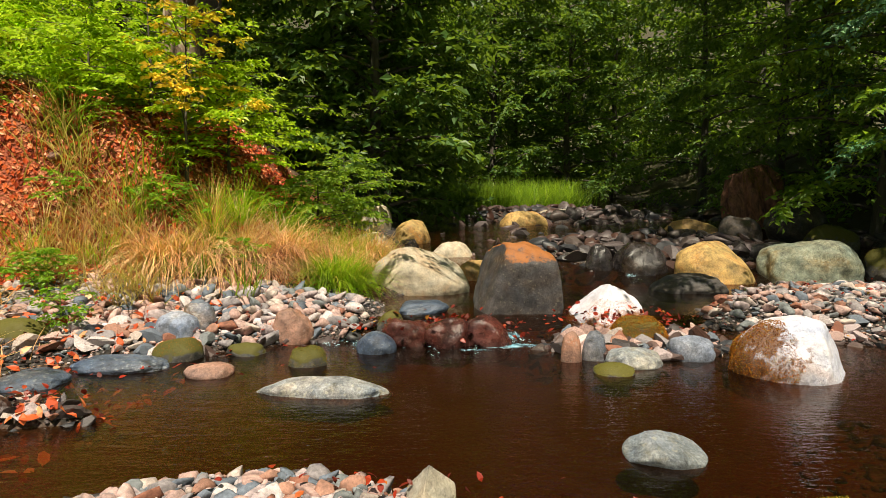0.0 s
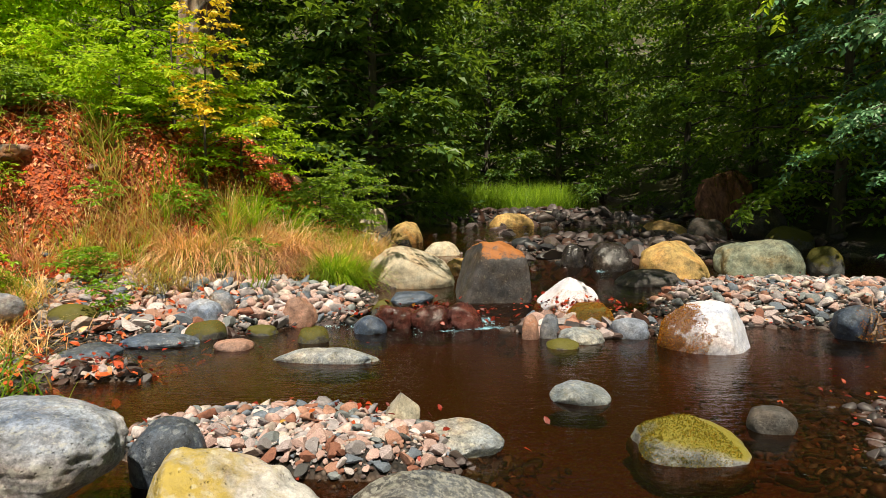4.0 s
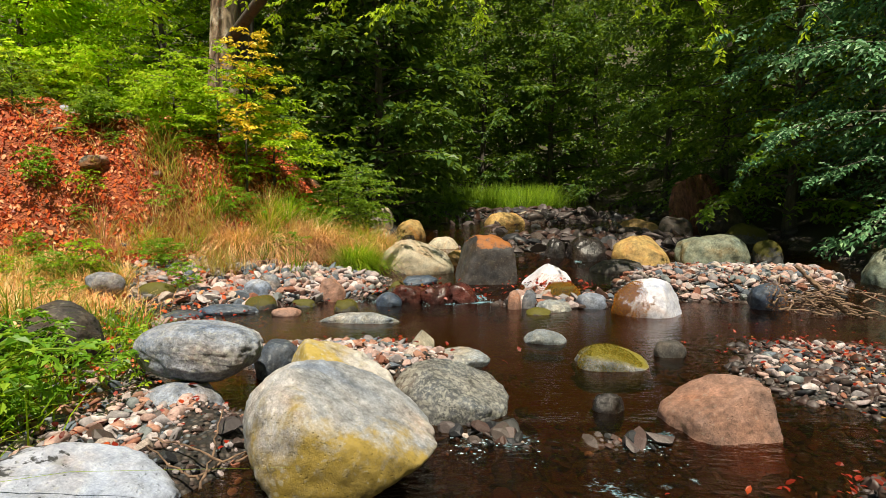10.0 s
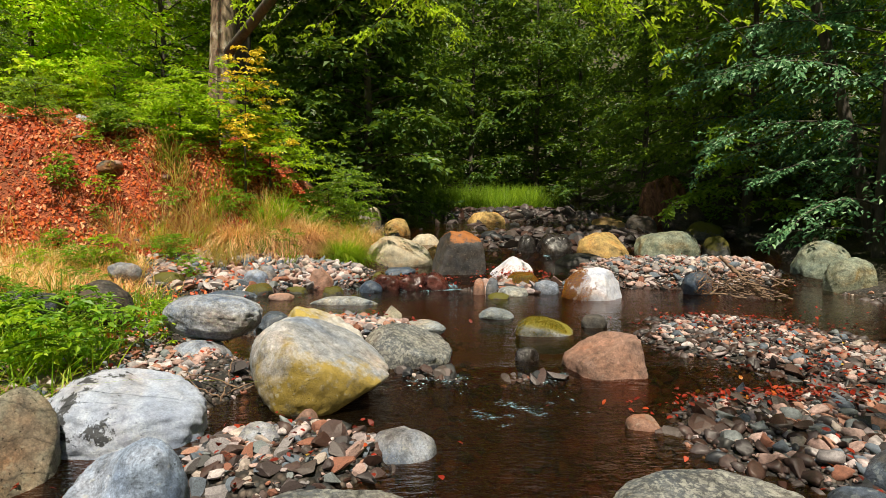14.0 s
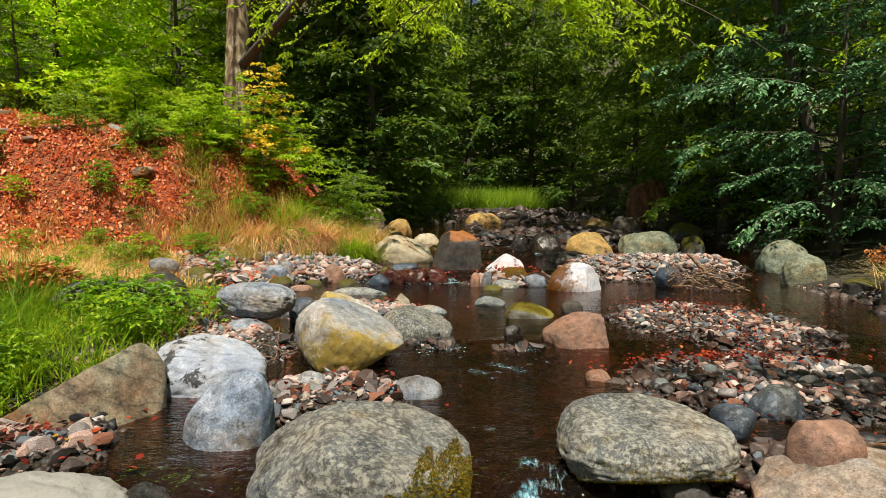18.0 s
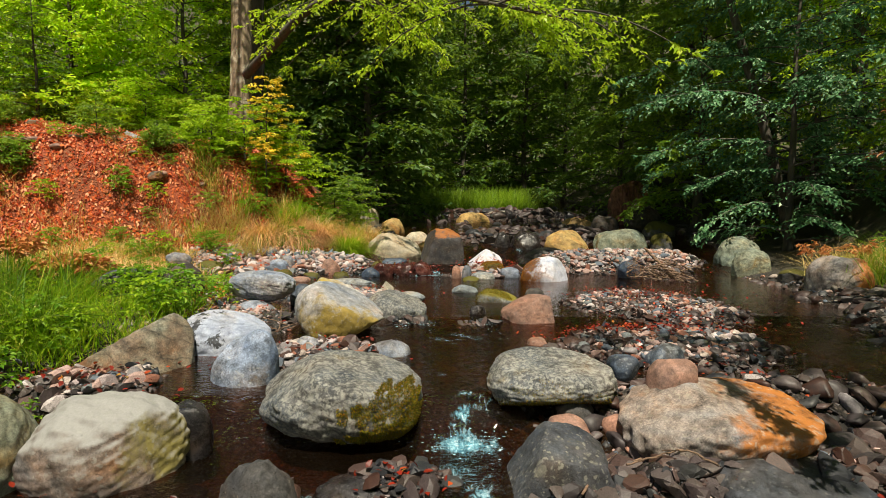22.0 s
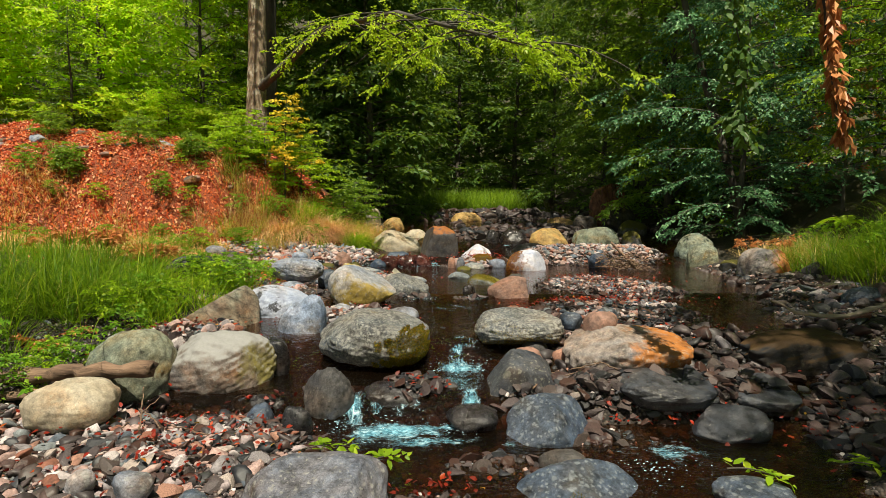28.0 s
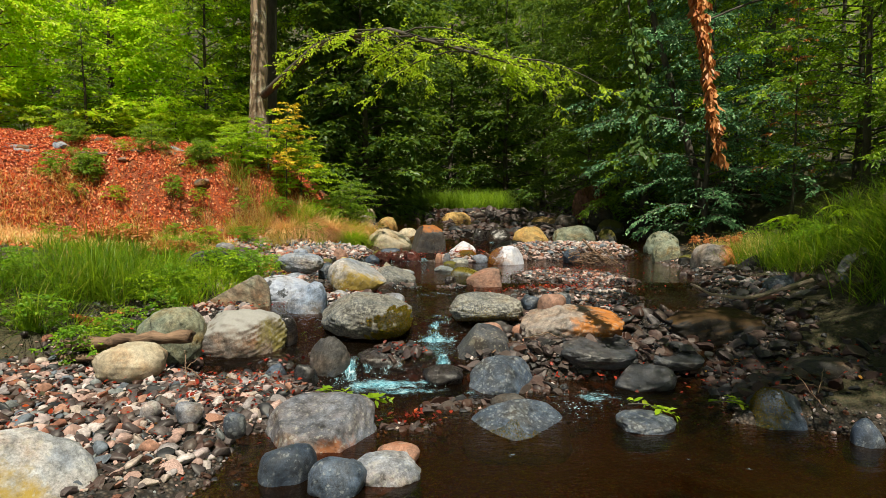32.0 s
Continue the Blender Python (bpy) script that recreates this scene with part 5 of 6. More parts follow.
boulder("brown stone below the flat-topped boulder", "brown", 1.423, -1.756, -0.148, 0.119, 0.101, 0.082, cuts=5)
boulder("dark wet stone under the cascade", "dark", 0.786, -2.751, -0.443, 0.191, 0.163, 0.108, cuts=5)
boulder("dark wet ledge stone hung with red leaves", "dark", -0.827, -2.433, -0.414, 0.244, 0.207, 0.108, cuts=6)
boulder("dark wet stone beside the brown boulder", "dark", -0.436, -2.950, -0.400, 0.110, 0.094, 0.150, cuts=6)
boulder("brown stone above the mossy boulder", "brown", 1.309, -3.378, -0.490, 0.154, 0.131, 0.094, cuts=4)
boulder("flat reddish stone at the pool's edge", "red", 0.445, -4.311, -0.500, 0.148, 0.126, 0.090, cuts=4)
boulder("flat grey stone under the fallen sprigs", "slate", 2.300, -3.750, -0.520, 0.221, 0.188, 0.080, cuts=5)
boulder("pointed grey stone standing in the gravel", "slate", 2.108, -0.070, -0.022, 0.071, 0.060, 0.113, square=1.9, cuts=3, soft=0.03, planes=(((-0.8, -0.2, 0.5), 0.5), ((0.8, -0.3, 0.5), 0.5)))
boulder("flat blue-grey stone on the gravel", "slate", 1.847, -1.348, 0.011, 0.107, 0.091, 0.090, cuts=3)
boulder("reddish angular stone on the gravel", "red", 1.436, -0.333, -0.071, 0.094, 0.080, 0.068, cuts=6)
boulder("white stone on the shore gravel", "pale", -1.330, -3.900, -0.330, 0.070, 0.059, 0.070, cuts=4)
boulder("pinkish pale stone on the shore gravel", "pale", -1.034, -3.950, -0.330, 0.100, 0.085, 0.085, cuts=3)
boulder("blue-grey stone on the shore gravel", "slate", -0.667, -4.100, -0.360, 0.075, 0.064, 0.090, cuts=5)
boulder("red-brown pebble under the big round boulder", "red", -0.338, -0.256, -0.063, 0.059, 0.050, 0.075, cuts=4)
boulder("grey-brown stone beside the white boulder", "grey", -0.465, -0.636, -0.033, 0.112, 0.095, 0.111, cuts=4)
boulder("round red stone on the gravel", "red", -0.515, -0.771, -0.055, 0.070, 0.059, 0.091, cuts=3)
boulder("dark rock under the shaded trees", "brown", 6.050, 9.900, 0.810, 0.500, 0.425, 0.410, cuts=5)
boulder("mossy boulder at the foot of the shaded bank", "mossy", 5.404, 7.035, 0.351, 0.239, 0.203, 0.260, cuts=3, moss=((0, -0.3, 1), 0.1, 1800, 0.02))
boulder("flat stone against the tan boulder", "tan", 5.206, 9.428, 0.303, 0.336, 0.286, 0.189, cuts=4)
boulder("moss-green stone beside the tree-side shore", "mossy", 5.720, 2.933, 0.082, 0.217, 0.185, 0.162, cuts=4)

# ---- gravel bars ----
gravel("pale pinkish gravel bank at the water's edge", -2.25, 4.6, 1.45, 0.62, 2600, 0.011, 0.1, 11, turn=12)
gravel("small bar of pale stones in the pool", -0.5, 1.78, 1.0, 0.38, 1300, 0.01, 0.055, 12, turn=-5)
gravel("pale gravel bar with sun on it", 3.9, 5.15, 1.75, 0.85, 2300, 0.014, 0.085, 13, turn=4)
gravel("low wet gravel bar with dead leaves", 3.0, 1.3, 1.25, 1.7, 2500, 0.011, 0.06, 14, turn=22, wet_shaded=0.45)
gravel("stones between the boulders", 2.5, -0.6, 1.3, 0.8, 1700, 0.012, 0.065, 15, wet_shaded=0.42)
# Nearly all dark here: shade between the boulders given by stone colour.
gravel("stones by the orange boulder", 2.9, -1.9, 1.7, 0.75, 850, 0.016, 0.11, 16, wet_shaded=0.97)
gravel("stones under the big boulders", -0.4, -0.8, 0.6, 0.5, 420, 0.014, 0.06, 17, wet_shaded=0.35)
gravel("shore of mixed gravel and dead leaves", -2.0, -3.7, 1.4, 1.25, 3400, 0.011, 0.075, 18, wet_shaded=0.45)
gravel("brown gravel and dead leaves beside the cascade", -0.85, -3.3, 0.85, 0.7, 700, 0.012, 0.075, 28, wet_shaded=0.6)
gravel("gravel and dead leaves between the boulders", -1.8, -1.45, 0.6, 0.45, 380, 0.012, 0.08, 29, wet_shaded=0.4)
gravel("stones and dead leaves at the foot of the boulders", 2.35, -2.5, 1.05, 0.3, 420, 0.014, 0.07, 30, wet_shaded=0.95)
gravel("rubble of stones beside the step", 1.4, 4.25, 0.8, 0.42, 190, 0.025, 0.12, 34, single=250, wet_shaded=0.35)
gravel("stones around the step", 1.6, 4.7, 0.85, 0.45, 150, 0.025, 0.1, 19, single=150, wet_shaded=0.4)
# All dark upstream: wet stones, plus the trees' shade as colour.
gravel("stony bed upstream", 3.2, 9.5, 3.2, 2.4, 1000, 0.035, 0.2, 20, single=260, wet_shaded=1.0)
gravel("stony bed far upstream", 3.0, 16.0, 4.2, 5.5, 900, 0.05, 0.26, 21, single=160, wet_shaded=1.0)
gravel("spit of stones and dead leaves", -2.45, 2.9, 0.8, 0.22, 150, 0.018, 0.07, 27, wet_shaded=0.5)
gravel("pebbles beside the grass", -1.7, 0.3, 0.55, 0.8, 700, 0.012, 0.06, 22)
# All dark: the shade on the lower shore is in the stones' colour.
gravel("stones of the lower shore", 3.7, -3.0, 0.9, 0.6, 260, 0.025, 0.11, 23, wet_shaded=1.0)
gravel("stones in the lower riffle", 1.2, -3.1, 1.4, 0.5, 220, 0.02, 0.1, 24, wet_shaded=0.9)
gravel("stony bed of the stream", 1.0, 0.2, 2.0, 1.0, 260, 0.025, 0.09, 25, wet_shaded=1.0)
gravel("dark wet stones of the riffle", 0.6, 0.46, 0.85, 0.24, 120, 0.018, 0.085, 31, single=150, wet_shaded=1.0)
gravel("dark wet stones of the lower riffle", 0.75, -1.15, 0.5, 0.35, 60, 0.025, 0.075, 32, single=80, wet_shaded=0.9)
gravel("wet dark gravel beside the cascade", -0.55, -2.75, 0.4, 0.3, 240, 0.015, 0.06, 33, single=200, wet_shaded=0.95)
gravel("dark wet rubble of the ledge", 0.3, -2.38, 0.5, 0.22, 220, 0.018, 0.085, 35, single=150, wet_shaded=1.0)
gravel("dark wet rubble beside the cascade", 1.35, -2.5, 0.5, 0.3, 280, 0.016, 0.09, 36, single=160, wet_shaded=1.0)
gravel("wet stones above the lowest pool", 1.2, -3.2, 0.75, 0.3, 260, 0.016, 0.07, 37, single=160, wet_shaded=1.0)
gravel("wet stones beside the fallen sprigs", 0.45, -3.7, 0.4, 0.15, 100, 0.016, 0.055, 38, single=80, wet_shaded=1.0)
gravel("stones of the tree-side shore", 5.0, 1.5, 0.8, 3.0, 500, 0.02, 0.11, 26, wet_shaded=0.6)
bed_chips("fine wet gravel of the stream bed", 41, 18000, -3.6, 5.6, -5.2, 6.5)
bed_chips("fine pale gravel of the shore", 42, 15000, -3.6, 5.6, -5.2, 6.5)

# ---- trees ----
def wood(label, cx, cy, cz, rx, ry, rz, count, leaf, mat, seed):
    """A far mass of leaves, uneven in outline, that nobody could count."""
    rng = np.random.default_rng(seed)
    k = max(8, count // 220)
    c = rng.uniform(-1, 1, (k, 3)) * (rx, ry, rz) + (cx, cy, cz)
    w = rng.integers(0, k, count)
    p = c[w] + rng.normal(0, 1, (count, 3)) * (leaf * 4.5, leaf * 4.5, leaf * 2.6)
    al, no = rng.normal(0, 1, (count, 3)) * (1, 1, 0.5), rng.normal(0, 0.5, (count, 3)) + (0, 0, 0.8)
    ln = leaf * rng.uniform(0.6, 1.3, count)
    return tagged(new("distant_woods", leaf_mesh("distant_woods", p, al, no, ln, ln * 0.6, mat)), label, "woods", kind="stuff")


tree("beech_tree", "tall grey-barked beech with a lichened trunk on the bank", "tree", -4.5, 9.9, ground_z(-4.5, 9.9), 15.0, 0.29, LEAF_MID, BARK, 1, crown_from=0.42, reach=4.2, limbs=30, twigs=60,
     n_leaf=10, twig=0.9, leaf=0.11, lean=(0.012, 0.0), taper=0.55, up=0.3, sag=0.4, shape="round")
# Dark bark on this rear trunk carries its shade as colour.
tree("beech_tree", "second dark beech trunk in shade behind the first", "tree", -4.45, 10.9, ground_z(-4.45, 10.9), 14.0, 0.24, LEAF_DEEP_SHADED, BARK_DARK, 2, crown_from=0.4, reach=4.0, limbs=24, twigs=40, n_leaf=10, twig=0.9, leaf=0.12,
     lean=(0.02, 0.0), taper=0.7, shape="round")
tree("beech_sapling", "young beech with yellow autumn leaves", "sapling", -2.78, 6.15, ground_z(-2.78, 6.15), 3.66 - ground_z(-2.78, 6.15), 0.02, LEAF_YELLOW, BARK_DARK, 3, crown_from=0.2, reach=0.85, limbs=30, twigs=10, n_leaf=6, twig=0.26, leaf=0.085,
     lean=(0.04, 0.0), up=0.5, sag=0.15, droop=0.05, flat=0.12)
for k, (bx, by, tall, reach) in enumerate(((-3.3, 6.5, 1.35, 1.0), (-2.55, 6.75, 0.95, 0.85), (-3.9, 6.35, 0.9, 0.7), (-3.2, 7.3, 0.9, 0.9), (-1.7, 7.6, 0.8, 0.6), (-1.6, 9.0, 1.2, 0.8))):
    tree("beech_bush", "leafy green beech bush with layered sprays on the bank", "bush", bx, by, ground_z(bx, by), tall, 0.025, LEAF_BUSH if k < 4 else LEAF_MID, BARK_DARK, 10 + k, crown_from=0.06, reach=reach, limbs=24, twigs=13, n_leaf=8, twig=0.34, leaf=0.085,
         group="bushes on the bank", shape="round", flat=0.14, droop=0.08, up=0.3, sag=0.25)
for k, (bx, by, tall) in enumerate(((-6.1, 11.4, 1.3), (-7.3, 10.6, 1.5), (-8.3, 10.4, 1.1), (-9.6, 10.6, 1.6), (-10.8, 10.2, 1.2), (-12.4, 10.0, 1.4))):
    tree("beech_bush", "sunlit leafy bush on the bank top", "bush", bx, by, ground_z(bx, by), tall, 0.03, LEAF_SUN if k % 2 else LEAF_LIME, BARK_DARK, 240 + k, crown_from=0.03, reach=1.1, limbs=30, twigs=16, n_leaf=9, twig=0.5, leaf=0.1,
         group="bushes on the bank top", shape="round", flat=0.15)
tree("young_tree", "dark green young conifer on the bank top", "tree", -9.4, 9.4, ground_z(-9.4, 9.4), 3.4, 0.05, LEAF_DEEP_SHADED, BARK_DARK, 260, crown_from=0.02, reach=1.0, limbs=44, twigs=22, n_leaf=9, twig=0.35, leaf=0.07, group="trees on the bank top")
for k, (bx, by, s) in enumerate(((-5.66, 5.5, 0.75), (-7.4, 5.4, 0.5), (-4.6, 5.6, 0.45), (-6.6, 4.6, 0.4))):
    tree("bush", "small dark green bush growing in the leaf litter", "bush", bx, by, ground_z(bx, by), 0.9 * s + 0.1, 0.015, LEAF_MID, BARK_DARK, 24 + k, crown_from=0.02, reach=0.55 * s, limbs=24, twigs=14, n_leaf=7, twig=0.2, leaf=0.055,
         group="bushes on the bank", shape="round")
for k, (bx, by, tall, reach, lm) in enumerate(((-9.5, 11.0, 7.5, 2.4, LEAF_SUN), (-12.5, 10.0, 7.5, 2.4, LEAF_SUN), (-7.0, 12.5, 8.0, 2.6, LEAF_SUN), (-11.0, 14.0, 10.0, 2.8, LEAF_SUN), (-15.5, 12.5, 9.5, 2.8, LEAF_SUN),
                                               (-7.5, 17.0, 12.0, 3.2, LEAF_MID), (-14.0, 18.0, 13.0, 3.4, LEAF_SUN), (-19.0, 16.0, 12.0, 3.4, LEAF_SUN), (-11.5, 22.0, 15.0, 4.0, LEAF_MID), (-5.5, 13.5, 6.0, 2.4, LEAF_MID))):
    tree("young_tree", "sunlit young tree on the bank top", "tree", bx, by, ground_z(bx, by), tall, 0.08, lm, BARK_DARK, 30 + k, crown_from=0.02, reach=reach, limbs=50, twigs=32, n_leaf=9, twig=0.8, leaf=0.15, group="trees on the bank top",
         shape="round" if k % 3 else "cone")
for k, (bx, by, tall, reach, lm) in enumerate(((-1.6, 12.5, 9.0, 2.6, LEAF_DEEP_SHADED), (-3.0, 16.0, 12.0, 3.4, LEAF_DEEP_SHADED), (-2.5, 21.0, 13.0, 3.6, LEAF_DEEP_SHADED), (2.0, 25.0, 13.0, 3.6, LEAF_DEEP_SHADED), (5.0, 24.0, 12.0, 3.4, LEAF_DEEP_SHADED), (3.5, 29.0, 14.0, 4.2, LEAF_DEEP_SHADED), (7.5, 26.0, 13.0, 4.2, LEAF_DEEP_SHADED), (-5.5, 26.0, 14.0, 4.5, LEAF_DEEP_SHADED),
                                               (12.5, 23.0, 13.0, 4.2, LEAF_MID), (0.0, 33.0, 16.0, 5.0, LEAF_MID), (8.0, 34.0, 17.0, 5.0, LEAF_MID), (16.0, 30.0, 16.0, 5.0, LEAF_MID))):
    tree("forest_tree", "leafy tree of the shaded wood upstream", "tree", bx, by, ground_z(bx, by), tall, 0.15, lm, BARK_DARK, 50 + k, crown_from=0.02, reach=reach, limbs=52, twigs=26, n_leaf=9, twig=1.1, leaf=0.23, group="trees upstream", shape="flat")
for k, (bx, by, tall, reach, lm) in enumerate(((7.4, 9.8, 8.0, 2.6, LEAF_MID), (7.8, 13.5, 9.0, 3.0, LEAF_DEEP_SHADED), (10.3, 11.5, 10.0, 3.2, LEAF_BUSH), (8.0, 18.0, 11.0, 3.4, LEAF_DEEP_SHADED), (12.5, 16.0, 12.0, 3.8, LEAF_DEEP_SHADED))):
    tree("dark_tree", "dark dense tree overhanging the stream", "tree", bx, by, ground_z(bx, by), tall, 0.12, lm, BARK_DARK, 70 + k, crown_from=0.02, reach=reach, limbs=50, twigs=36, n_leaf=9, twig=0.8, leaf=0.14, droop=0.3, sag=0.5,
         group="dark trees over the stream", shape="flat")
for k, (bx, by, tall, reach) in enumerate(((7.4, 5.8, 6.5, 2.3), (9.2, 7.8, 8.0, 2.6), (9.4, 3.3, 7.0, 2.6), (10.5, 5.0, 9.0, 3.0), (9.8, 0.2, 8.0, 2.4), (12.5, 8.5, 11.0, 3.4), (8.8, -2.8, 7.0, 2.0), (13.0, 2.5, 11.0, 3.2))):
    tree("hornbeam_tree", "tree with drooping layered boughs on the shaded bank", "tree", bx, by, ground_z(bx, by), tall, 0.08, LEAF_BLUE if k < 2 else (LEAF_SUN if k % 2 else LEAF_MID), BARK_DARK, 90 + k, crown_from=0.04, reach=reach, limbs=48, twigs=32, n_leaf=10, twig=0.6, leaf=0.1,
         droop=0.3, sag=0.4, up=0.3, group="trees on the shaded bank", shape="round")
# High crowns, mostly out of view, added to shade the bed upstream.
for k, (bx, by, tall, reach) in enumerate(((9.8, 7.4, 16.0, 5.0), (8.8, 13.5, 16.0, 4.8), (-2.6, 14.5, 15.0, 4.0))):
    tree("tall_tree", "tall tree added to shade the stream from above", "tree", bx, by, ground_z(bx, by), tall, 0.17, LEAF_DEEP_SHADED, BARK_DARK, 110 + k, crown_from=0.45, reach=reach, limbs=44, twigs=30, n_leaf=9, twig=1.1, leaf=0.2, up=0.25, sag=0.3,
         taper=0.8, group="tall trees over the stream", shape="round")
tree("beech_sapling", "thin sapling with reddening leaves among the green trees", "sapling", 8.3, 3.9, ground_z(8.3, 3.9), 4.4, 0.03, LEAF_DRY, BARK_DARK, 118, crown_from=0.15, reach=0.7, limbs=20, twigs=6, n_leaf=4, twig=0.3, leaf=0.08, flat=0.2)
# Stands out of view; added so that its crown shades the lower stones.
tree("tall_tree", "unseen leaning tree added to shade the lower pool", "tree", 8.3, -7.3, ground_z(8.3, -7.3), 10.0, 0.16, LEAF_MID, BARK_DARK, 119, crown_from=0.55, reach=3.6, limbs=36, twigs=27, n_leaf=9, twig=0.9, leaf=0.17, lean=(-0.25, 0.19), sag=0.2, shape="round")
# Added only for its crown, whose shadow falls on the upstream bed.
tree("tall_tree", "slender leaning tree added to shade the stream", "tree", 8.0, 6.6, ground_z(8.0, 6.6), 13.0, 0.11, LEAF_DEEP_SHADED, BARK_DARK, 141, crown_from=0.62, reach=3.0, limbs=34, twigs=26, n_leaf=9, twig=0.9, leaf=0.17, lean=(-0.3, 0.0), sag=0.2, shape="round")
tree("slim_tree", "slim dark tree standing in the shaded wood", "tree", -1.4, 17.3, ground_z(-1.4, 17.3), 9.0, 0.22, LEAF_DEEP_SHADED, BARK_DARK, 140, crown_from=0.5, reach=2.6, limbs=20, twigs=16, n_leaf=8, twig=0.9, leaf=0.2, shape="round", taper=0.6)
p, f = rock_shape(5, 77, 2.6, 0.2, 4, 0.2, 0.4)
p[:, :2] *= (1 + 0.16 * np.sin(np.arctan2(p[:, 1], p[:, 0]) * 9 + 4 * p[:, 2]))[:, None]
ob = new("tree_stump", mesh_from("tree_stump", p * (0.62, 0.5, 0.72), f, STUMP))
ob.location = (6.35, 11.9, 1.25)
tagged(ob, "reddish-brown rotten stump with moss under the trees", "stump")
moss_on(ob, p * (0.62, 0.5, 0.72), f, (0.3, -0.5, 0.8), 0.7, 1600, 0.05, 81, MOSS)
# unseen shade trees added, and the wood closing the place behind, beside and above
for k, (bx, by, tall) in enumerate(((-1.5, -13.5, 13.0), (3.0, -13.0, 13.0), (7.0, -11.0, 13.0), (10.5, -7.5, 13.0), (-8.0, -17.0, 14.0), (13.0, -12.0, 16.0), (14.0, -3.0, 14.0))):
    tree("forest_tree", "unseen tree added downstream to shade the stream", "tree", bx, by, ground_z(bx, by), tall, 0.2, LEAF_MID, BARK_DARK, 120 + k, crown_from=0.35, reach=3.4, limbs=24, twigs=9, n_leaf=7, twig=1.3, leaf=0.34, group="trees downstream", shape="round")
wood("far leafy woods closing the valley", 0, 52, 12, 60, 6, 14, 26000, 0.7, LEAF_MID, 1)
wood("shrubs closing the head of the valley", 3, 38, 7, 18, 2.5, 7, 20000, 0.45, LEAF_DEEP_SHADED, 5)
# Leaf masses beside and behind, added to hold back sky light.
wood("far leafy woods on the slope", -42, 15, 10, 6, 45, 12, 15000, 0.8, LEAF_MID, 2)
wood("far leafy woods on the slope", 40, 10, 10, 6, 45, 12, 15000, 0.8, LEAF_MID, 3)
wood("unseen leafy woods downstream that cut the sky light", 0, -42, 9, 50, 6, 12, 15000, 0.8, LEAF_MID, 4)

# ---- grass ----
rng = np.random.default_rng(31)
FOOT_Y = np.linspace(4.8, 7.2, 121)
for k in range(15):
    tx = -2.85 + 1.95 * (k + rng.uniform(0, 1)) / 15
    ty = float(FOOT_Y[np.argmin(np.abs(bank_foot(FOOT_Y) - tx - rng.uniform(-0.05, 0.35)))])
    tussock("grass_tussock", "tussock of tangled straw-coloured dry grass on the bank", tx, ty, 620, rng.uniform(0.65, 0.9), 0.13, (GRASS_STRAW, GRASS_PINK, GRASS_STRAW)[k % 3], 400 + k, 0.5, 2.2)
for k in range(12):
    tx = -4.3 + 1.7 * (k + rng.uniform(0, 1)) / 12
    ty = float(FOOT_Y[np.argmin(np.abs(bank_foot(FOOT_Y) - tx - rng.uniform(0.0, 0.7)))])
    tussock("grass_tussock", "thin tuft of dry grass among the fallen leaves", tx, ty, 150, rng.uniform(0.4, 0.65), 0.13, (GRASS_DRY, GRASS_PINK, GRASS_STRAW, GRASS_BRIGHT)[k % 4], 470 + k, 0.35, 1.4, 0.007)
for k in range(14):
    tx = -2.5 + 1.75 * (k + rng.uniform(0, 1)) / 14
    ty = float(FOOT_Y[np.argmin(np.abs(bank_foot(FOOT_Y) - tx - rng.uniform(0.3, 0.8)))])
    tussock("grass_tussock", "tussock of tall green grass on the bank", tx, ty, 260, rng.uniform(0.5, 0.75), 0.1, GRASS_BRIGHT if k % 3 else GRASS_STRAW, 430 + k, 0.3, 1.0, 0.007)
for k in range(5):
    tussock("grass_tussock", "tussock of bright green grass hanging over the bank", rng.uniform(-1.35, -1.0), rng.uniform(5.75, 6.05), 420, 0.65, 0.12, GRASS_BRIGHT, 450 + k, 0.5, 2.0, 0.008)
grass("dry_grass", "dry grass along the foot of the bank", -3.2, 5.25, 0.9, 0.35, 700, 0.42, GRASS_DRY, 2, 0.6, turn=-25, clump=0.1, toward=-80)
grass("green_grass", "green grass at the foot of the bushes", -3.0, 5.75, 1.5, 0.4, 900, 0.42, GRASS_GREEN, 13, 0.5, turn=-20, clump=0.09, toward=-70)
grass("green_grass", "tall green grass beside the boulders", -3.55, -0.9, 1.15, 1.6, 3800, 0.85, GRASS_GREEN, 4, 0.5, clump=0.045, sag=0.9, width=0.007)
grass("green_grass", "short bright grass behind the boulders", -2.5, -0.1, 0.75, 1.0, 3000, 0.3, GRASS_BRIGHT, 41, 0.5, clump=0.1)
grass("green_grass", "green grass on the flat by the stream", -3.6, 1.5, 1.7, 1.4, 2400, 0.36, GRASS_GREEN, 5, 0.5, clump=0.12)
grass("dry_grass", "yellow grass on the flat by the bank", -5.4, 2.8, 2.6, 1.7, 13000, 0.26, GRASS_STRAW, 6, 0.6, clump=0.16)
grass("dry_grass", "yellow grass at the edge of the gravel", -4.3, 3.9, 0.9, 0.6, 1800, 0.3, GRASS_STRAW, 19, 0.6, clump=0.1)
grass("green_grass", "green grass among the dead leaves", -4.6, 4.2, 1.1, 0.5, 700, 0.36, GRASS_GREEN, 20, 0.5, clump=0.07)
grass("dry_grass", "tufts of dry grass on the littered bank", -6.2, 5.6, 2.4, 1.2, 1000, 0.28, GRASS_DRY, 16, 0.6, turn=-25, clump=0.07)
grass("green_grass", "patch of green grass upstream", 2.3, 20.3, 2.3, 1.0, 5200, 1.25, LEAF_MID, 7, 0.35, clump=0.3, width=0.018)
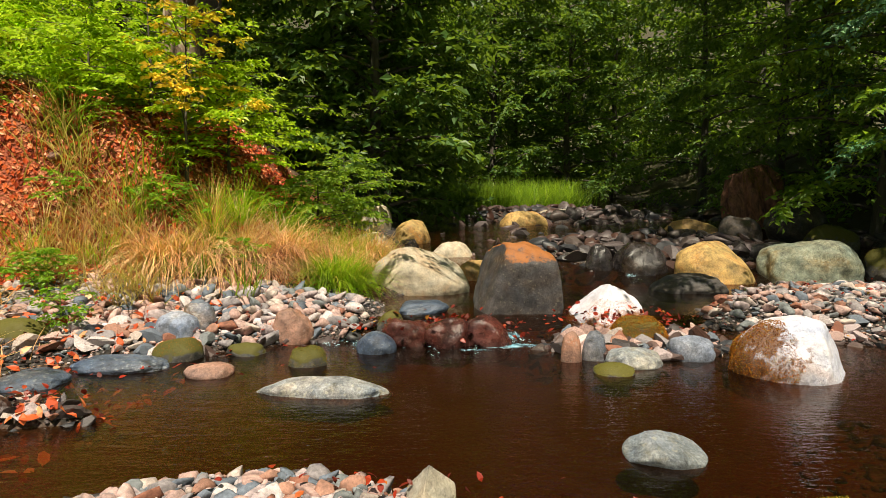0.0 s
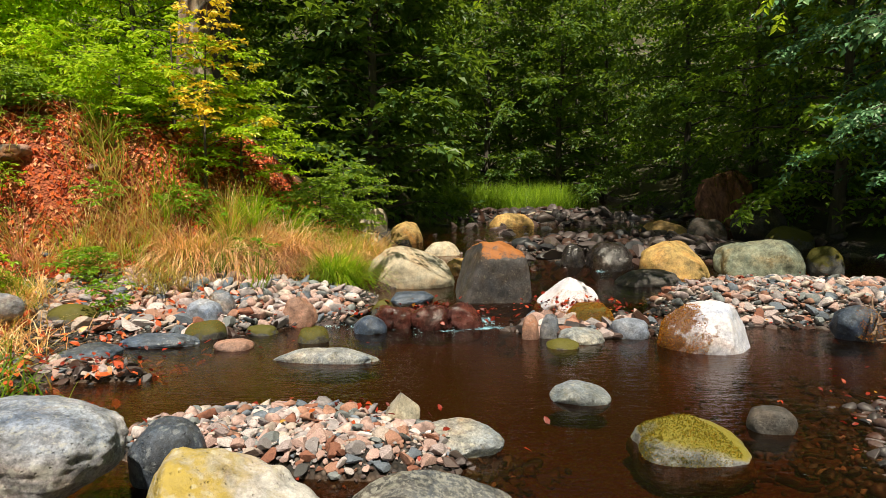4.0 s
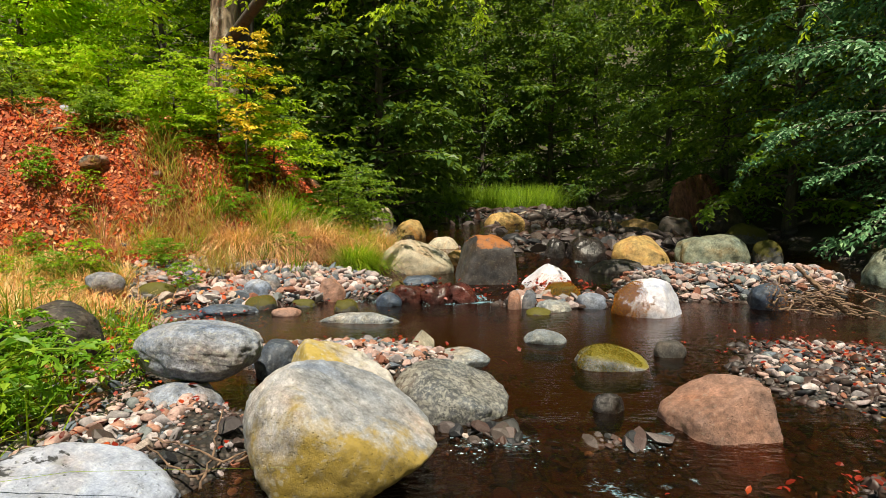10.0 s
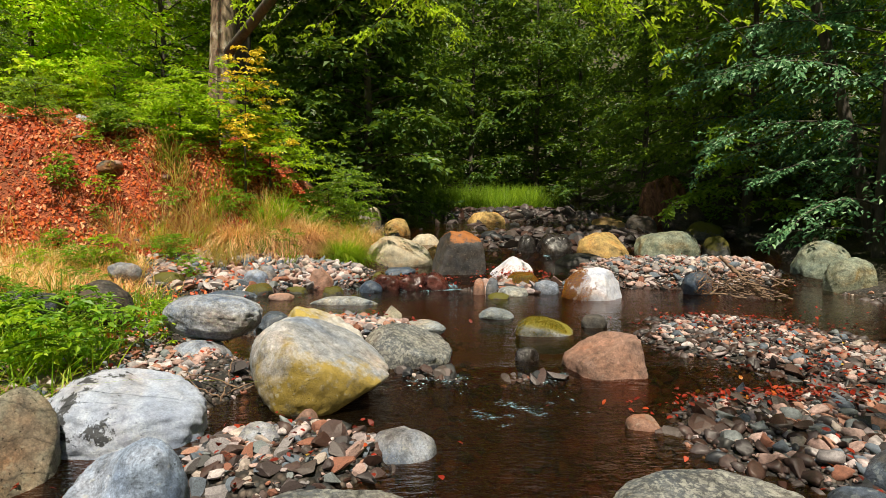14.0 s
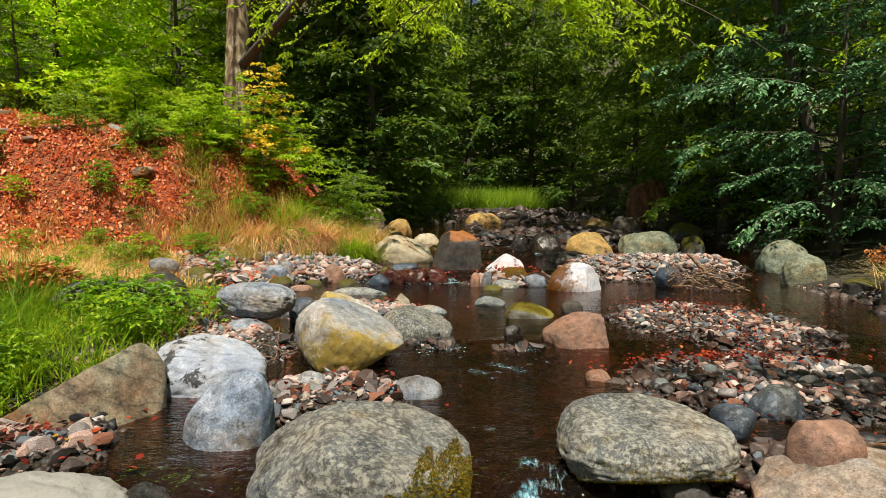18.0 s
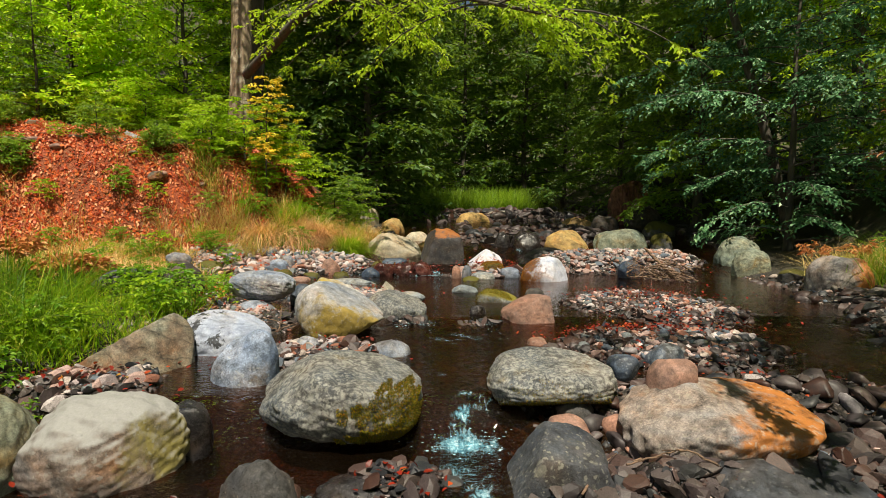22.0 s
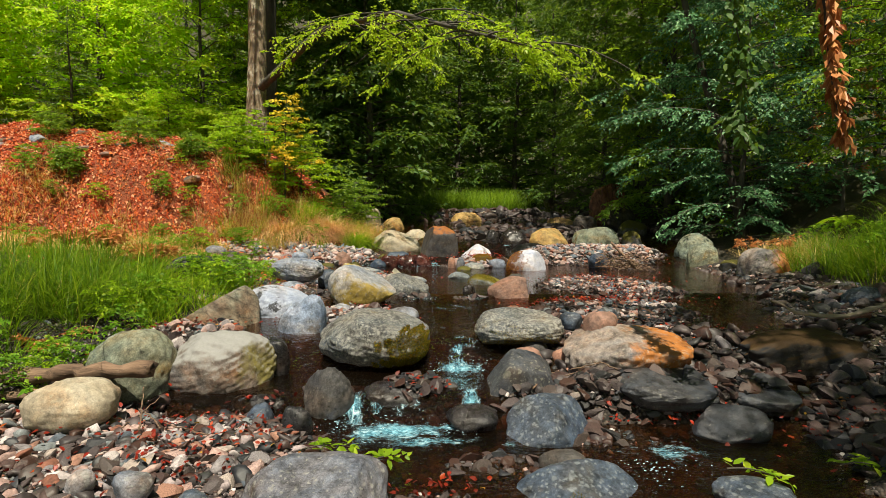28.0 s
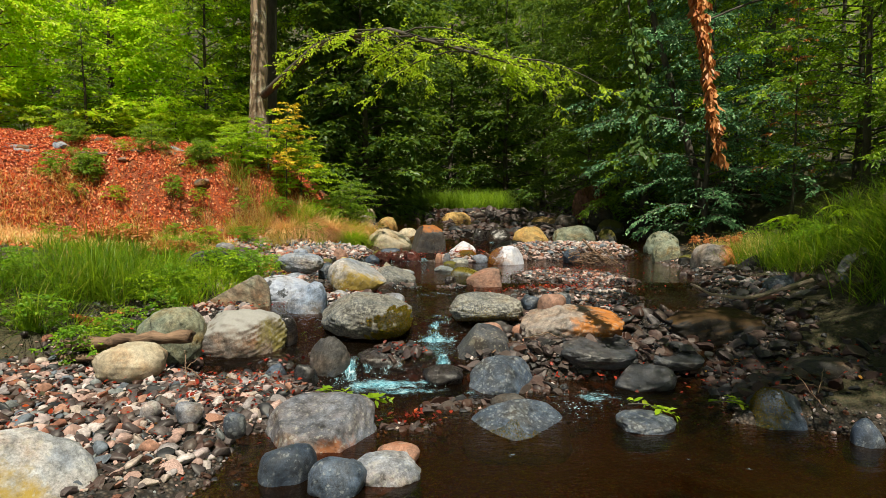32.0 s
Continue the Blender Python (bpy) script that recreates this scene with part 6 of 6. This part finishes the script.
grass("green_grass", "long grass on the shaded bank", 7.0, 0.8, 1.2, 1.9, 4200, 0.6, GRASS_GREEN, 8, 0.6, clump=0.14)
grass("dry_grass", "rusty dry grass on the shaded bank", 6.4, 2.4, 0.6, 0.7, 1600, 0.5, GRASS_DRY, 18, 0.6, clump=0.1)
grass("green_grass", "long grass hanging to the shore", 6.3, -2.2, 0.9, 1.1, 3800, 0.8, GRASS_GREEN, 9, 0.7, clump=0.14)

# ---- herbs, ferns ----
HERBS = [tree("herb", "leafy green herb among the grass", "plant", 0, 0, -50 - k, 0.36, 0.005, LEAF_HERB if k != 1 else LEAF_BUSH, LEAF_MID, 300 + k, crown_from=0.2, reach=0.2, limbs=14, twigs=5, n_leaf=4, twig=0.09, leaf=0.045, up=0.5, sag=0.5,
              width=0.6, group="herbs on the bank", shape="round") for k in range(3)]
rng = np.random.default_rng(77)
SPOTS = [(-1.95, 0.3, 1.35), (-2.1, 0.0, 1.2), (-1.8, 0.65, 1.0), (-2.82, 4.13, 0.9), (-2.3, -0.6, 0.9), (-2.5, 0.6, 1.0), (-3.3, 4.7, 1.0), (-1.7, 1.0, 0.9), (-2.6, -2.7, 1.0), (-3.1, -2.3, 1.1)]
for k in range(36):
    SPOTS.append((rng.uniform(-4.6, -1.9), rng.uniform(-2.8, 1.6), rng.uniform(0.5, 1.1)))
for k in range(34):
    u = rng.uniform(0, 1)
    SPOTS.append((-7.5 + 5.5 * u + rng.normal(0, 0.4), 4.2 + 1.8 * u + rng.normal(0, 0.7), rng.uniform(0.6, 1.3)))
for k in range(8):
    SPOTS.append((rng.uniform(-5.6, -3.4), rng.uniform(3.0, 5.0), rng.uniform(0.6, 1.1)))
for k in range(14):
    SPOTS.append((rng.uniform(6.2, 8.0), rng.uniform(-3, 3), rng.uniform(0.8, 1.4)))
for k, (hx, hy, s) in enumerate(SPOTS):
    ob = copy_thing(HERBS[k % 3], pose(hx, hy, ground_z(hx, hy), 0, 0, k * 77))
    ob.scale = (s, s, s)
for ob in HERBS:
    for o in (*ob.children_recursive, ob):
        bpy.data.objects.remove(o)


def fern(seed, fronds=11, length=0.55):
    """A fern: arching fronds with rows of leaflets."""
    rng = np.random.default_rng(seed)
    root = tagged(new("fern"), "arching green fern on the shaded bank", "fern", "ferns on the shaded bank")
    for k in range(fronds):
        p = limb(rng, (0, 0, 0), k * 6.28 / fronds + rng.uniform(-0.3, 0.3), rng.uniform(0.8, 1.3), length * rng.uniform(0.7, 1.1), rng.uniform(0.9, 1.2), 14, 0.05)
        n = 26
        t = np.linspace(0.15, 1, n)
        i = np.minimum((t * 13).astype(int), 12)
        fr = (t * 13 - i)[:, None]
        o = p[i] * (1 - fr) + p[i + 1] * fr
        d = p[i + 1] - p[i]
        d /= np.linalg.norm(d, axis=1, keepdims=True)
        s = np.cross(d, (0, 0, 1.0))
        s /= np.linalg.norm(s, axis=1, keepdims=True)
        ln = 0.16 * length / 0.75 * np.sin(np.pi * np.clip(0.18 + 0.8 * (1 - t), 0, 1)) + 0.01
        pos, al = np.concatenate([o, o]), np.concatenate([s + 0.35 * d, -s + 0.35 * d])
        no = np.cross(np.concatenate([d, d]), np.concatenate([s, -s])) * np.repeat([1, -1], n)[:, None]
        fo = new("frond", leaf_mesh("frond", pos, al, -no, np.concatenate([ln, ln]), np.concatenate([ln, ln]) * 0.28, LEAF_LIME if k % 3 == 0 else LEAF_SUN))
        fo.parent = root
    return root


first = fern(1)
first.location = (6.7, 1.6, ground_z(6.7, 1.6))
for k, (fx, fy, s) in enumerate(((7.2, 2.4, 0.9), (7.6, 1.2, 0.9), (6.9, 0.4, 0.7), (7.9, 3.2, 1.0), (7.4, -0.6, 0.8), (8.2, 0.2, 0.9), (6.8, 3.4, 0.8))):
    ob = copy_thing(first, pose(fx, fy, ground_z(fx, fy), 0, 0, 50 * k))
    ob.scale = (s, s, s)

# ---- stones on the bank ----
rng = np.random.default_rng(5)
for k in range(90):
    u = rng.uniform(0, 1)
    bx = -8.6 + 5.0 * u
    by = 3.9 + 1.7 * u + rng.uniform(0, 2.0) * (0.6 + 0.4 * u)
    if k % 3 == 0:
        by = 5.9 + 1.3 * u + rng.normal(0, 0.2)
    s = 0.07 * 3.4 ** rng.uniform(0, 1)
    boulder("brown-grey stone lying in the leaf litter", ("split", "red", "pale", "split")[k % 4], bx, by, ground_z(bx, by) - 0.1 * s, s, s * rng.uniform(0.6, 0.9), s * rng.uniform(0.35, 0.6), rng.uniform(0, 180), cuts=7, depth=0.25)

# ---- bough of the beech over the stream ----
rng = np.random.default_rng(9)
bough = tagged(new("beech_bough"), "long beech bough with lime-green leaves over the stream", "branch")
t = np.linspace(0, 1, 16)
main = np.stack([np.interp(t, [0, 0.3, 0.6, 1], [-4.4, -2.1, -0.23, 2.5]), np.interp(t, [0, 0.3, 0.6, 1], [9.85, 7.2, 5.57, 3.4]), np.interp(t, [0, 0.3, 0.6, 1], [4.5, 5.4, 5.25, 3.9])], 1)
v, f = tube([(main, np.linspace(0.12, 0.015, 16))], 8)
new("limb", mesh_from("limb", v, f, BARK_DARK)).parent = bough
out = [sprays(rng, main, 30, 0.7, 9, 0.1, 0.25, 0.3)]
for k in range(30):
    q = rng.uniform(0.36, 0.97)
    st = np.array([np.interp(q, t, main[:, i]) for i in range(3)])
    p = limb(rng, st, rng.uniform(-1.6, 0.9) if k % 4 else rng.uniform(2.5, 3.6), 0.1, rng.uniform(1.2, 3.0), 0.5)
    v, f = tube([(p, np.linspace(0.022, 0.004, len(p)))], 5)
    new("twig", mesh_from("twig", v, f, BARK_DARK)).parent = bough
    out.append(sprays(rng, p, 15, 0.45, 9, 0.1, 0.35))
pos, al, no, ln = (np.concatenate(q) for q in zip(*out))
new("foliage", leaf_mesh("foliage", pos, al, no, ln, ln * 0.55, LEAF_LIME)).parent = bough

# ---- dead branch with dry leaves hanging from above ----
rng = np.random.default_rng(10)
hang = tagged(new("hanging_branch"), "dead branch with dry orange leaves hanging over the stream", "branch")
p = np.stack([np.linspace(2.65, 2.98, 14) + rng.normal(0, 0.015, 14), np.linspace(-3.3, -3.36, 14), np.linspace(3.4, 1.55, 14)], 1)
v, f = tube([(p, np.linspace(0.014, 0.003, 14))], 6)
new("stem", mesh_from("stem", v, f, BARK_DARK)).parent = hang
a, b, c, ln = sprays(rng, p, 110, 0.15, 6, 0.085, 0.9, 0.05)
new("foliage", leaf_mesh("foliage", a, b + (0, 0, -0.9), rng.normal(0, 1, b.shape), ln, ln * 0.5, LEAF_DRY)).parent = hang
p2 = np.stack([np.linspace(2.75, 4.6, 10), np.linspace(-3.3, -2.6, 10), 2.55 + 0.15 * np.sin(np.linspace(0, 3, 10)) + np.linspace(0, 0.5, 10)], 1)
v, f = tube([(p2, np.linspace(0.006, 0.022, 10))], 6)
new("twig", mesh_from("twig", v, f, BARK_DARK)).parent = hang

# ---- green leafy strand beside it ----
rng = np.random.default_rng(12)
strand = tagged(new("hanging_branch"), "thin drooping branch with dull green leaves over the stream", "branch")
p = np.stack([np.linspace(2.2, 2.42, 14) + rng.normal(0, 0.02, 14), np.linspace(-3.25, -3.3, 14), np.linspace(3.5, 1.5, 14)], 1)
v, f = tube([(p, np.linspace(0.01, 0.002, 14))], 6)
new("stem", mesh_from("stem", v, f, BARK_DARK)).parent = strand
a, b, c, ln = sprays(rng, p, 120, 0.2, 6, 0.06, 0.8, 0.03)
new("foliage", leaf_mesh("foliage", a, b + (0, 0, -0.5), rng.normal(0, 0.6, b.shape) + (0, -0.7, 0.5), ln, ln * 0.55, LEAF_DEEP_SHADED, oval=True)).parent = strand

# ---- log, roots, sticks ----
def stick(name, label, pts, r0, r1, mat, seed, category="stick", group="", rugged=0.0):
    rng = np.random.default_rng(seed)
    pts = np.asarray(pts, float)
    t = np.linspace(0, 1, 14)
    k = np.linspace(0, 1, len(pts))
    q = np.stack([np.interp(t, k, pts[:, i]) for i in range(3)], 1)
    q[1:-1] += rng.normal(0, max(r0 * 0.2, 0.004), (12, 3))
    rad = np.linspace(r0, r1, 14) * rng.uniform(0.7, 1.25, 14)
    v, f = tube([(np.concatenate([q[:1], q, q[-1:]]), np.concatenate([[0.001], rad, [0.001]]))], 9)
    v = v + rugged * rng.normal(0, 1, v.shape) * (1.0, 0.5, 0.5)
    return tagged(new(name, mesh_from(name, v, f, mat)), label, category, group)


stick("log", "weathered broken log lying against the boulders", [(-2.85, -2.5, -0.2), (-2.25, -2.66, -0.1), (-1.5, -2.78, -0.04)], 0.06, 0.055, DEADWOOD, 1, "log", rugged=0.013)
stick("log", "thin dead branch beside the broken log", [(-2.9, -2.62, -0.27), (-2.3, -2.78, -0.23), (-1.7, -2.84, -0.2)], 0.03, 0.02, DEADWOOD, 2, "log", rugged=0.008)
stick("root", "pale bare root reaching over the stones", [(3.5, -1.85, 0.3), (3.72, -1.9, 0.19), (4.1, -1.9, 0.15), (4.5, -1.8, 0.21), (4.95, -1.7, 0.32)], 0.012, 0.026, PALEWOOD, 3, "root")
stick("stick", "dead branch standing in the drift pile", [(3.86, 3.8, 0.5), (4.05, 3.7, 0.28), (4.25, 3.55, 0.05)], 0.02, 0.03, DEADWOOD, 4, group="drift pile")
rng = np.random.default_rng(21)
for k in range(46):
    cx, cy = rng.normal(4.15, 0.24), rng.normal(3.75, 0.18)
    a, L, e = rng.uniform(0, 3.14), 0.12 * 3.0 ** rng.uniform(0, 1), rng.uniform(-0.4, 0.9)
    z = max(ground_z(cx, cy), 0.0) + rng.uniform(0.03, 0.3)
    dx, dy = math.cos(a) * L, math.sin(a) * L
    stick("stick", "dead grey-brown stick in the drift pile", [(cx - dx, cy - dy, z - 0.04), (cx, cy, z), (cx + dx * 0.8, cy + dy * 0.8, z + e * L * 0.5)], 0.011, 0.005, DEADWOOD, 30 + k, group="drift pile")
for k in range(22):
    cx, cy = ((-0.95, 0.1), (1.75, -2.35), (3.6, -3.45), (-1.3, -3.1))[k % 4]
    cx, cy = cx + rng.normal(0, 0.16), cy + rng.normal(0, 0.14)
    a, L = rng.uniform(0, 3.14), rng.uniform(0.1, 0.3)
    z = max(ground_z(cx, cy), float(water_level(cy))) + rng.uniform(0.02, 0.1)
    dx, dy = math.cos(a) * L, math.sin(a) * L
    stick("twig", "bare dead twig caught between the stones", [(cx - dx, cy - dy, z - 0.02), (cx, cy, z + 0.02), (cx + dx, cy + dy, z + rng.uniform(-0.02, 0.12))], 0.006, 0.003, DEADWOOD, 70 + k, "twig", "caught twigs")

# ---- white water ----
def foam_material():
    m, nt = material("white_water")
    co = node(nt, "TexCoord", out=3)
    st = node(nt, "Mapping", (0, co), (3, (1.0, 0.35, 0.35)))
    nz = noise_tex(nt, st, 60.0, 6, None, 0.75)
    # Bluish base colour stands for sky reflected in the foam.
    d = node(nt, "BsdfPrincipled", ("Base Color", (0.62, 0.8, 0.88, 1)), ("Roughness", 0.15))
    t = node(nt, "BsdfTransparent", (0, (0.85, 0.93, 0.95, 1)))
    finish(nt, node(nt, "MixShader", (0, ramp(nt, nz, [(0.46, 0.03), (0.6, 0.85)])), (1, t), (2, d)))
    return m


FOAM = foam_material()


def cascade(label, x0, x1, y0, y1, z0, z1, strands, seed, splash=260):
    """Thin strands of falling water and the froth at their foot."""
    rng = np.random.default_rng(seed)
    root = tagged(new("cascade"), label, "cascade", "cascades of the stream")
    mid = rng.uniform(x0, x1, 4)
    if strands:
        V, Fc = [], []
        t = np.linspace(0, 1, 9)
        for k in range(strands):
            x = np.clip(rng.choice(mid) + rng.normal(0, 0.25) * (x1 - x0), x0, x1)
            s0, s1 = sorted(rng.uniform(0, 1, 2) * (0.6, 1.0) + (0.0, 0.15))
            q = s0 + (min(s1, 1.0) - s0) * t
            cx = x + rng.normal(0, 0.04) * q + 0.01 * np.sin(q * 11 + k)
            cy = y0 + rng.normal(0, 0.035) + (y1 - y0) * q
            cz = z0 + 0.012 + rng.uniform(0, 0.02) + (z1 - z0) * q ** 1.6
            w = rng.uniform(0.001, 0.004) * (0.4 + q) * np.sin(np.pi * np.clip(t, 0.08, 0.95))
            p = np.stack([np.stack([cx - w, cy, cz], 1), np.stack([cx, cy - w * 0.8, cz + w * 0.5], 1), np.stack([cx + w, cy, cz], 1)], 1).reshape(-1, 3)
            i = np.arange(8)[:, None] * 3
            Fc.append(np.concatenate([i + [[0, 1, 4, 3]], i + [[1, 2, 5, 4]]]) + sum(len(a) for a in V))
            V.append(p)
        ob = new("falling_water", mesh_from("falling_water", np.concatenate(V), np.concatenate(Fc), FOAM))
        ob.parent = root
        tagged(ob, kind="stuff")
    V, Fc = [], []
    bv, bf = ICO[2]
    # Pale beads: froth at the falls, painted glints in the riffles.
    for k in range(splash):
        r = 0.0015 * 3.0 ** rng.uniform(0, 1)
        c = np.array([rng.choice(mid) + rng.normal(0, 0.22) * (x1 - x0), y1 + 0.08 - abs(rng.normal(0, 0.13)), 0.0])
        c[2] = float(water_level(c[1])) + 0.003 + abs(rng.normal(0, 0.01))
        Fc.append(bf + len(bv) * k)
        V.append(bv * (r * rng.uniform(1, 3.5), r * rng.uniform(1, 2), r * 0.6) + c)
    ob = new("froth", mesh_from("froth", np.concatenate(V), np.concatenate(Fc), FOAM))
    ob.parent = root
    tagged(ob, kind="stuff")


cascade("white water falling between two boulders", 0.5, 0.88, -1.6, -1.95, -0.07, -0.28, 0, 1, 109)
cascade("broad white cascade into the lower pool", -0.2, 0.35, -2.45, -2.72, -0.31, -0.5, 0, 2, 125)
cascade("narrow white cascade into the lower pool", 0.62, 0.82, -2.45, -2.75, -0.31, -0.5, 0, 3, 50)
cascade("white water running over the red stones", 0.45, 0.64, 4.85, 4.55, 0.11, 0.0, 0, 4, 67)
cascade("white trickle over the red stones", -1.05, -0.85, 4.9, 4.55, 0.11, 0.0, 0, 5, 67)
cascade("white trickle beside the blue-grey stone", -0.75, -0.55, 4.85, 4.5, 0.11, 0.0, 0, 6, 67)
cascade("thin trickle between the red stones", -0.16, -0.06, 4.5, 4.3, 0.1, 0.0, 0, 7, 16)
cascade("thin trickle between the red stones", 0.16, 0.24, 4.5, 4.3, 0.1, 0.0, 0, 8, 16)
cascade("small fall between dark boulders upstream", 2.35, 2.45, 7.6, 7.3, 0.3, 0.14, 0, 9, 33)
cascade("riffle beside the lichened boulder", 0.2, 0.5, 0.6, 0.35, 0.0, -0.05, 0, 10, 50)
cascade("riffle beside the reddish boulder", 1.0, 1.2, 0.55, 0.35, 0.0, -0.05, 0, 11, 37)
cascade("riffle into the lowest pool", 1.7, 2.3, -2.95, -3.4, -0.52, -0.6, 0, 12, 92)

# ---- fallen leaves ----
x, y = scatter(5, 95000, -10.5, -1.2, 2.0, 9.5)
k = (bank_foot(y) - x > -0.7)
litter("leaf_litter", "red-brown fallen beech leaves covering the bank", x[k], y[k], 0.062, LEAF_LITTER, 6, 0.06, tilt=0.6, oval=False)
x, y = scatter(17, 2500, -6.5, -1.8, 0.5, 5.0)
litter("leaf_litter", "scattered dead leaves on the grassy flat", x, y, 0.075, LEAF_LITTER, 26, 0.05, tilt=0.5)


def patch(seed, *spots):
    rng = np.random.default_rng(seed)
    xs, ys = [], []
    for cx, cy, sx, sy, n in spots:
        xs.append(rng.normal(cx, sx, n))
        ys.append(rng.normal(cy, sy, n))
    return np.concatenate(xs), np.concatenate(ys)


x, y = patch(7, (2.3, -0.1, 0.4, 0.1, 300), (3.1, 0.3, 0.4, 0.3, 200), (2.9, 1.6, 0.3, 0.45, 120), (3.3, 2.0, 0.5, 0.4, 200), (2.6, -1.2, 0.5, 0.25, 90), (3.6, 5.0, 0.8, 0.4, 110), (1.75, 4.8, 0.4, 0.2, 90))
litter("fallen_leaves", "wet red fallen leaves among the gravel", x, y, 0.038, LEAF_RED, 8, 0.05, level=np.maximum(height(x, y) + 0.02, water_level(y) + 0.004), tilt=0.35)
x, y = patch(9, (-2.0, -3.6, 0.6, 0.6, 260), (-0.9, -3.3, 0.35, 0.3, 170), (-1.1, -2.85, 0.3, 0.12, 60), (-1.8, -1.45, 0.35, 0.25, 160), (-0.3, 1.8, 0.5, 0.2, 50), (-2.4, 4.2, 0.7, 0.4, 160), (-2.3, 2.95, 0.35, 0.12, 50), (-1.5, 0.3, 0.3, 0.5, 90), (-0.3, -0.7, 0.3, 0.3, 50), (3.6, -3.2, 0.5, 0.3, 120), (2.2, -2.75, 0.5, 0.05, 90))
litter("fallen_leaves", "brown and red fallen leaves on the gravel", x, y, 0.04, LEAF_RED, 10, 0.05, level=np.maximum(height(x, y) + 0.025, water_level(y) + 0.004), tilt=0.4)
x, y = patch(11, (0.42, -2.45, 0.14, 0.08, 30), (0.5, -3.68, 0.16, 0.06, 44), (-0.75, -2.6, 0.2, 0.06, 20), (-2.3, 2.95, 0.35, 0.12, 24))
litter("fallen_leaves", "bright red and orange leaves caught by the stones", x, y, 0.045, LEAF_RED, 12, 0.04, level=np.maximum(height(x, y), water_level(y)) + 0.03, tilt=0.5)

x, y = patch(13, (0.0, 4.6, 0.32, 0.1, 300), (1.5, 4.75, 0.3, 0.12, 120))
litter("fallen_leaves", "pile of wet red leaves on the stones of the step", x, y, 0.055, LEAF_RED, 14, 0.1, level=np.maximum(height(x, y), water_level(y)) + 0.05, tilt=0.6)

# ---- leafy sprigs fallen by the lower pool ----
for k, (sx, sy) in enumerate(((2.35, -3.63), (3.04, -3.6), (-0.16, -3.36), (0.26, -3.55))):
    rng = np.random.default_rng(60 + k)
    root = tagged(new("leafy_sprig"), "fresh green leafy sprig lying on the stones", "sprig", "fallen sprigs")
    p = limb(rng, (sx - 0.15, sy, float(water_level(sy)) + 0.12), 0.3 * k, 0.1, 0.34, 0.3)
    v, f = tube([(p, np.linspace(0.005, 0.002, len(p)))], 5)
    new("stem", mesh_from("stem", v, f, BARK_DARK)).parent = root
    a, b, c, ln = sprays(rng, p, 9, 0.1, 3, 0.075, 0.2, 0.1)
    new("foliage", leaf_mesh("foliage", a, b, c, ln, ln * 0.5, LEAF_BUSH, oval=True)).parent = root

# ---- dry leafy twigs ----
def dead_spray(label, x, y, z, n, span, seed, leaf=0.035, rise=0.2):
    """A heap of brown twigs still holding their dead leaves."""
    rng = np.random.default_rng(seed)
    root = tagged(new("dead_branch"), label, "branch", "dead leafy branches")
    out = []
    for k in range(n):
        p = limb(rng, (x + rng.normal(0, span * 0.5), y + rng.normal(0, span * 0.25), z), rng.uniform(0, 6.28), rise + rng.uniform(0, 0.4), span * rng.uniform(0.4, 0.9), 0.45)
        v, f = tube([(p, np.linspace(0.005, 0.0015, len(p)))], 5)
        new("twig", mesh_from("twig", v, f, DEADWOOD)).parent = root
        out.append(sprays(rng, p, 16, 0.09, 5, leaf, 0.2, 0.15, 0.6))
    pos, al, no, ln = (np.concatenate(q) for q in zip(*out))
    new("foliage", leaf_mesh("foliage", pos, al, no + rng.normal(0, 0.8, no.shape), ln, ln * 0.45, LEAF_DRY)).parent = root


dead_spray("dead branch with dry orange leaves on the lower shore", 3.85, -2.75, -0.36, 12, 0.45, 1)
dead_spray("dead branch with dry orange leaves on the lower shore", 4.45, -2.8, -0.3, 8, 0.4, 2)
dead_spray("dead twigs with curled brown leaves in the grass", -4.0, 0.8, 0.72, 14, 0.5, 3, 0.085, 0.3)
dead_spray("dead twigs with curled brown leaves in the grass", -3.2, 0.7, 0.55, 9, 0.4, 4, 0.08, 0.3)
dead_spray("dead twigs with curled brown leaves in the grass", -3.0, -1.9, -0.1, 7, 0.45, 6, 0.05, 0.5)
dead_spray("dead twigs with dry leaves among the shore grass", 5.9, 2.6, 0.5, 8, 0.5, 5, 0.05, 0.5)
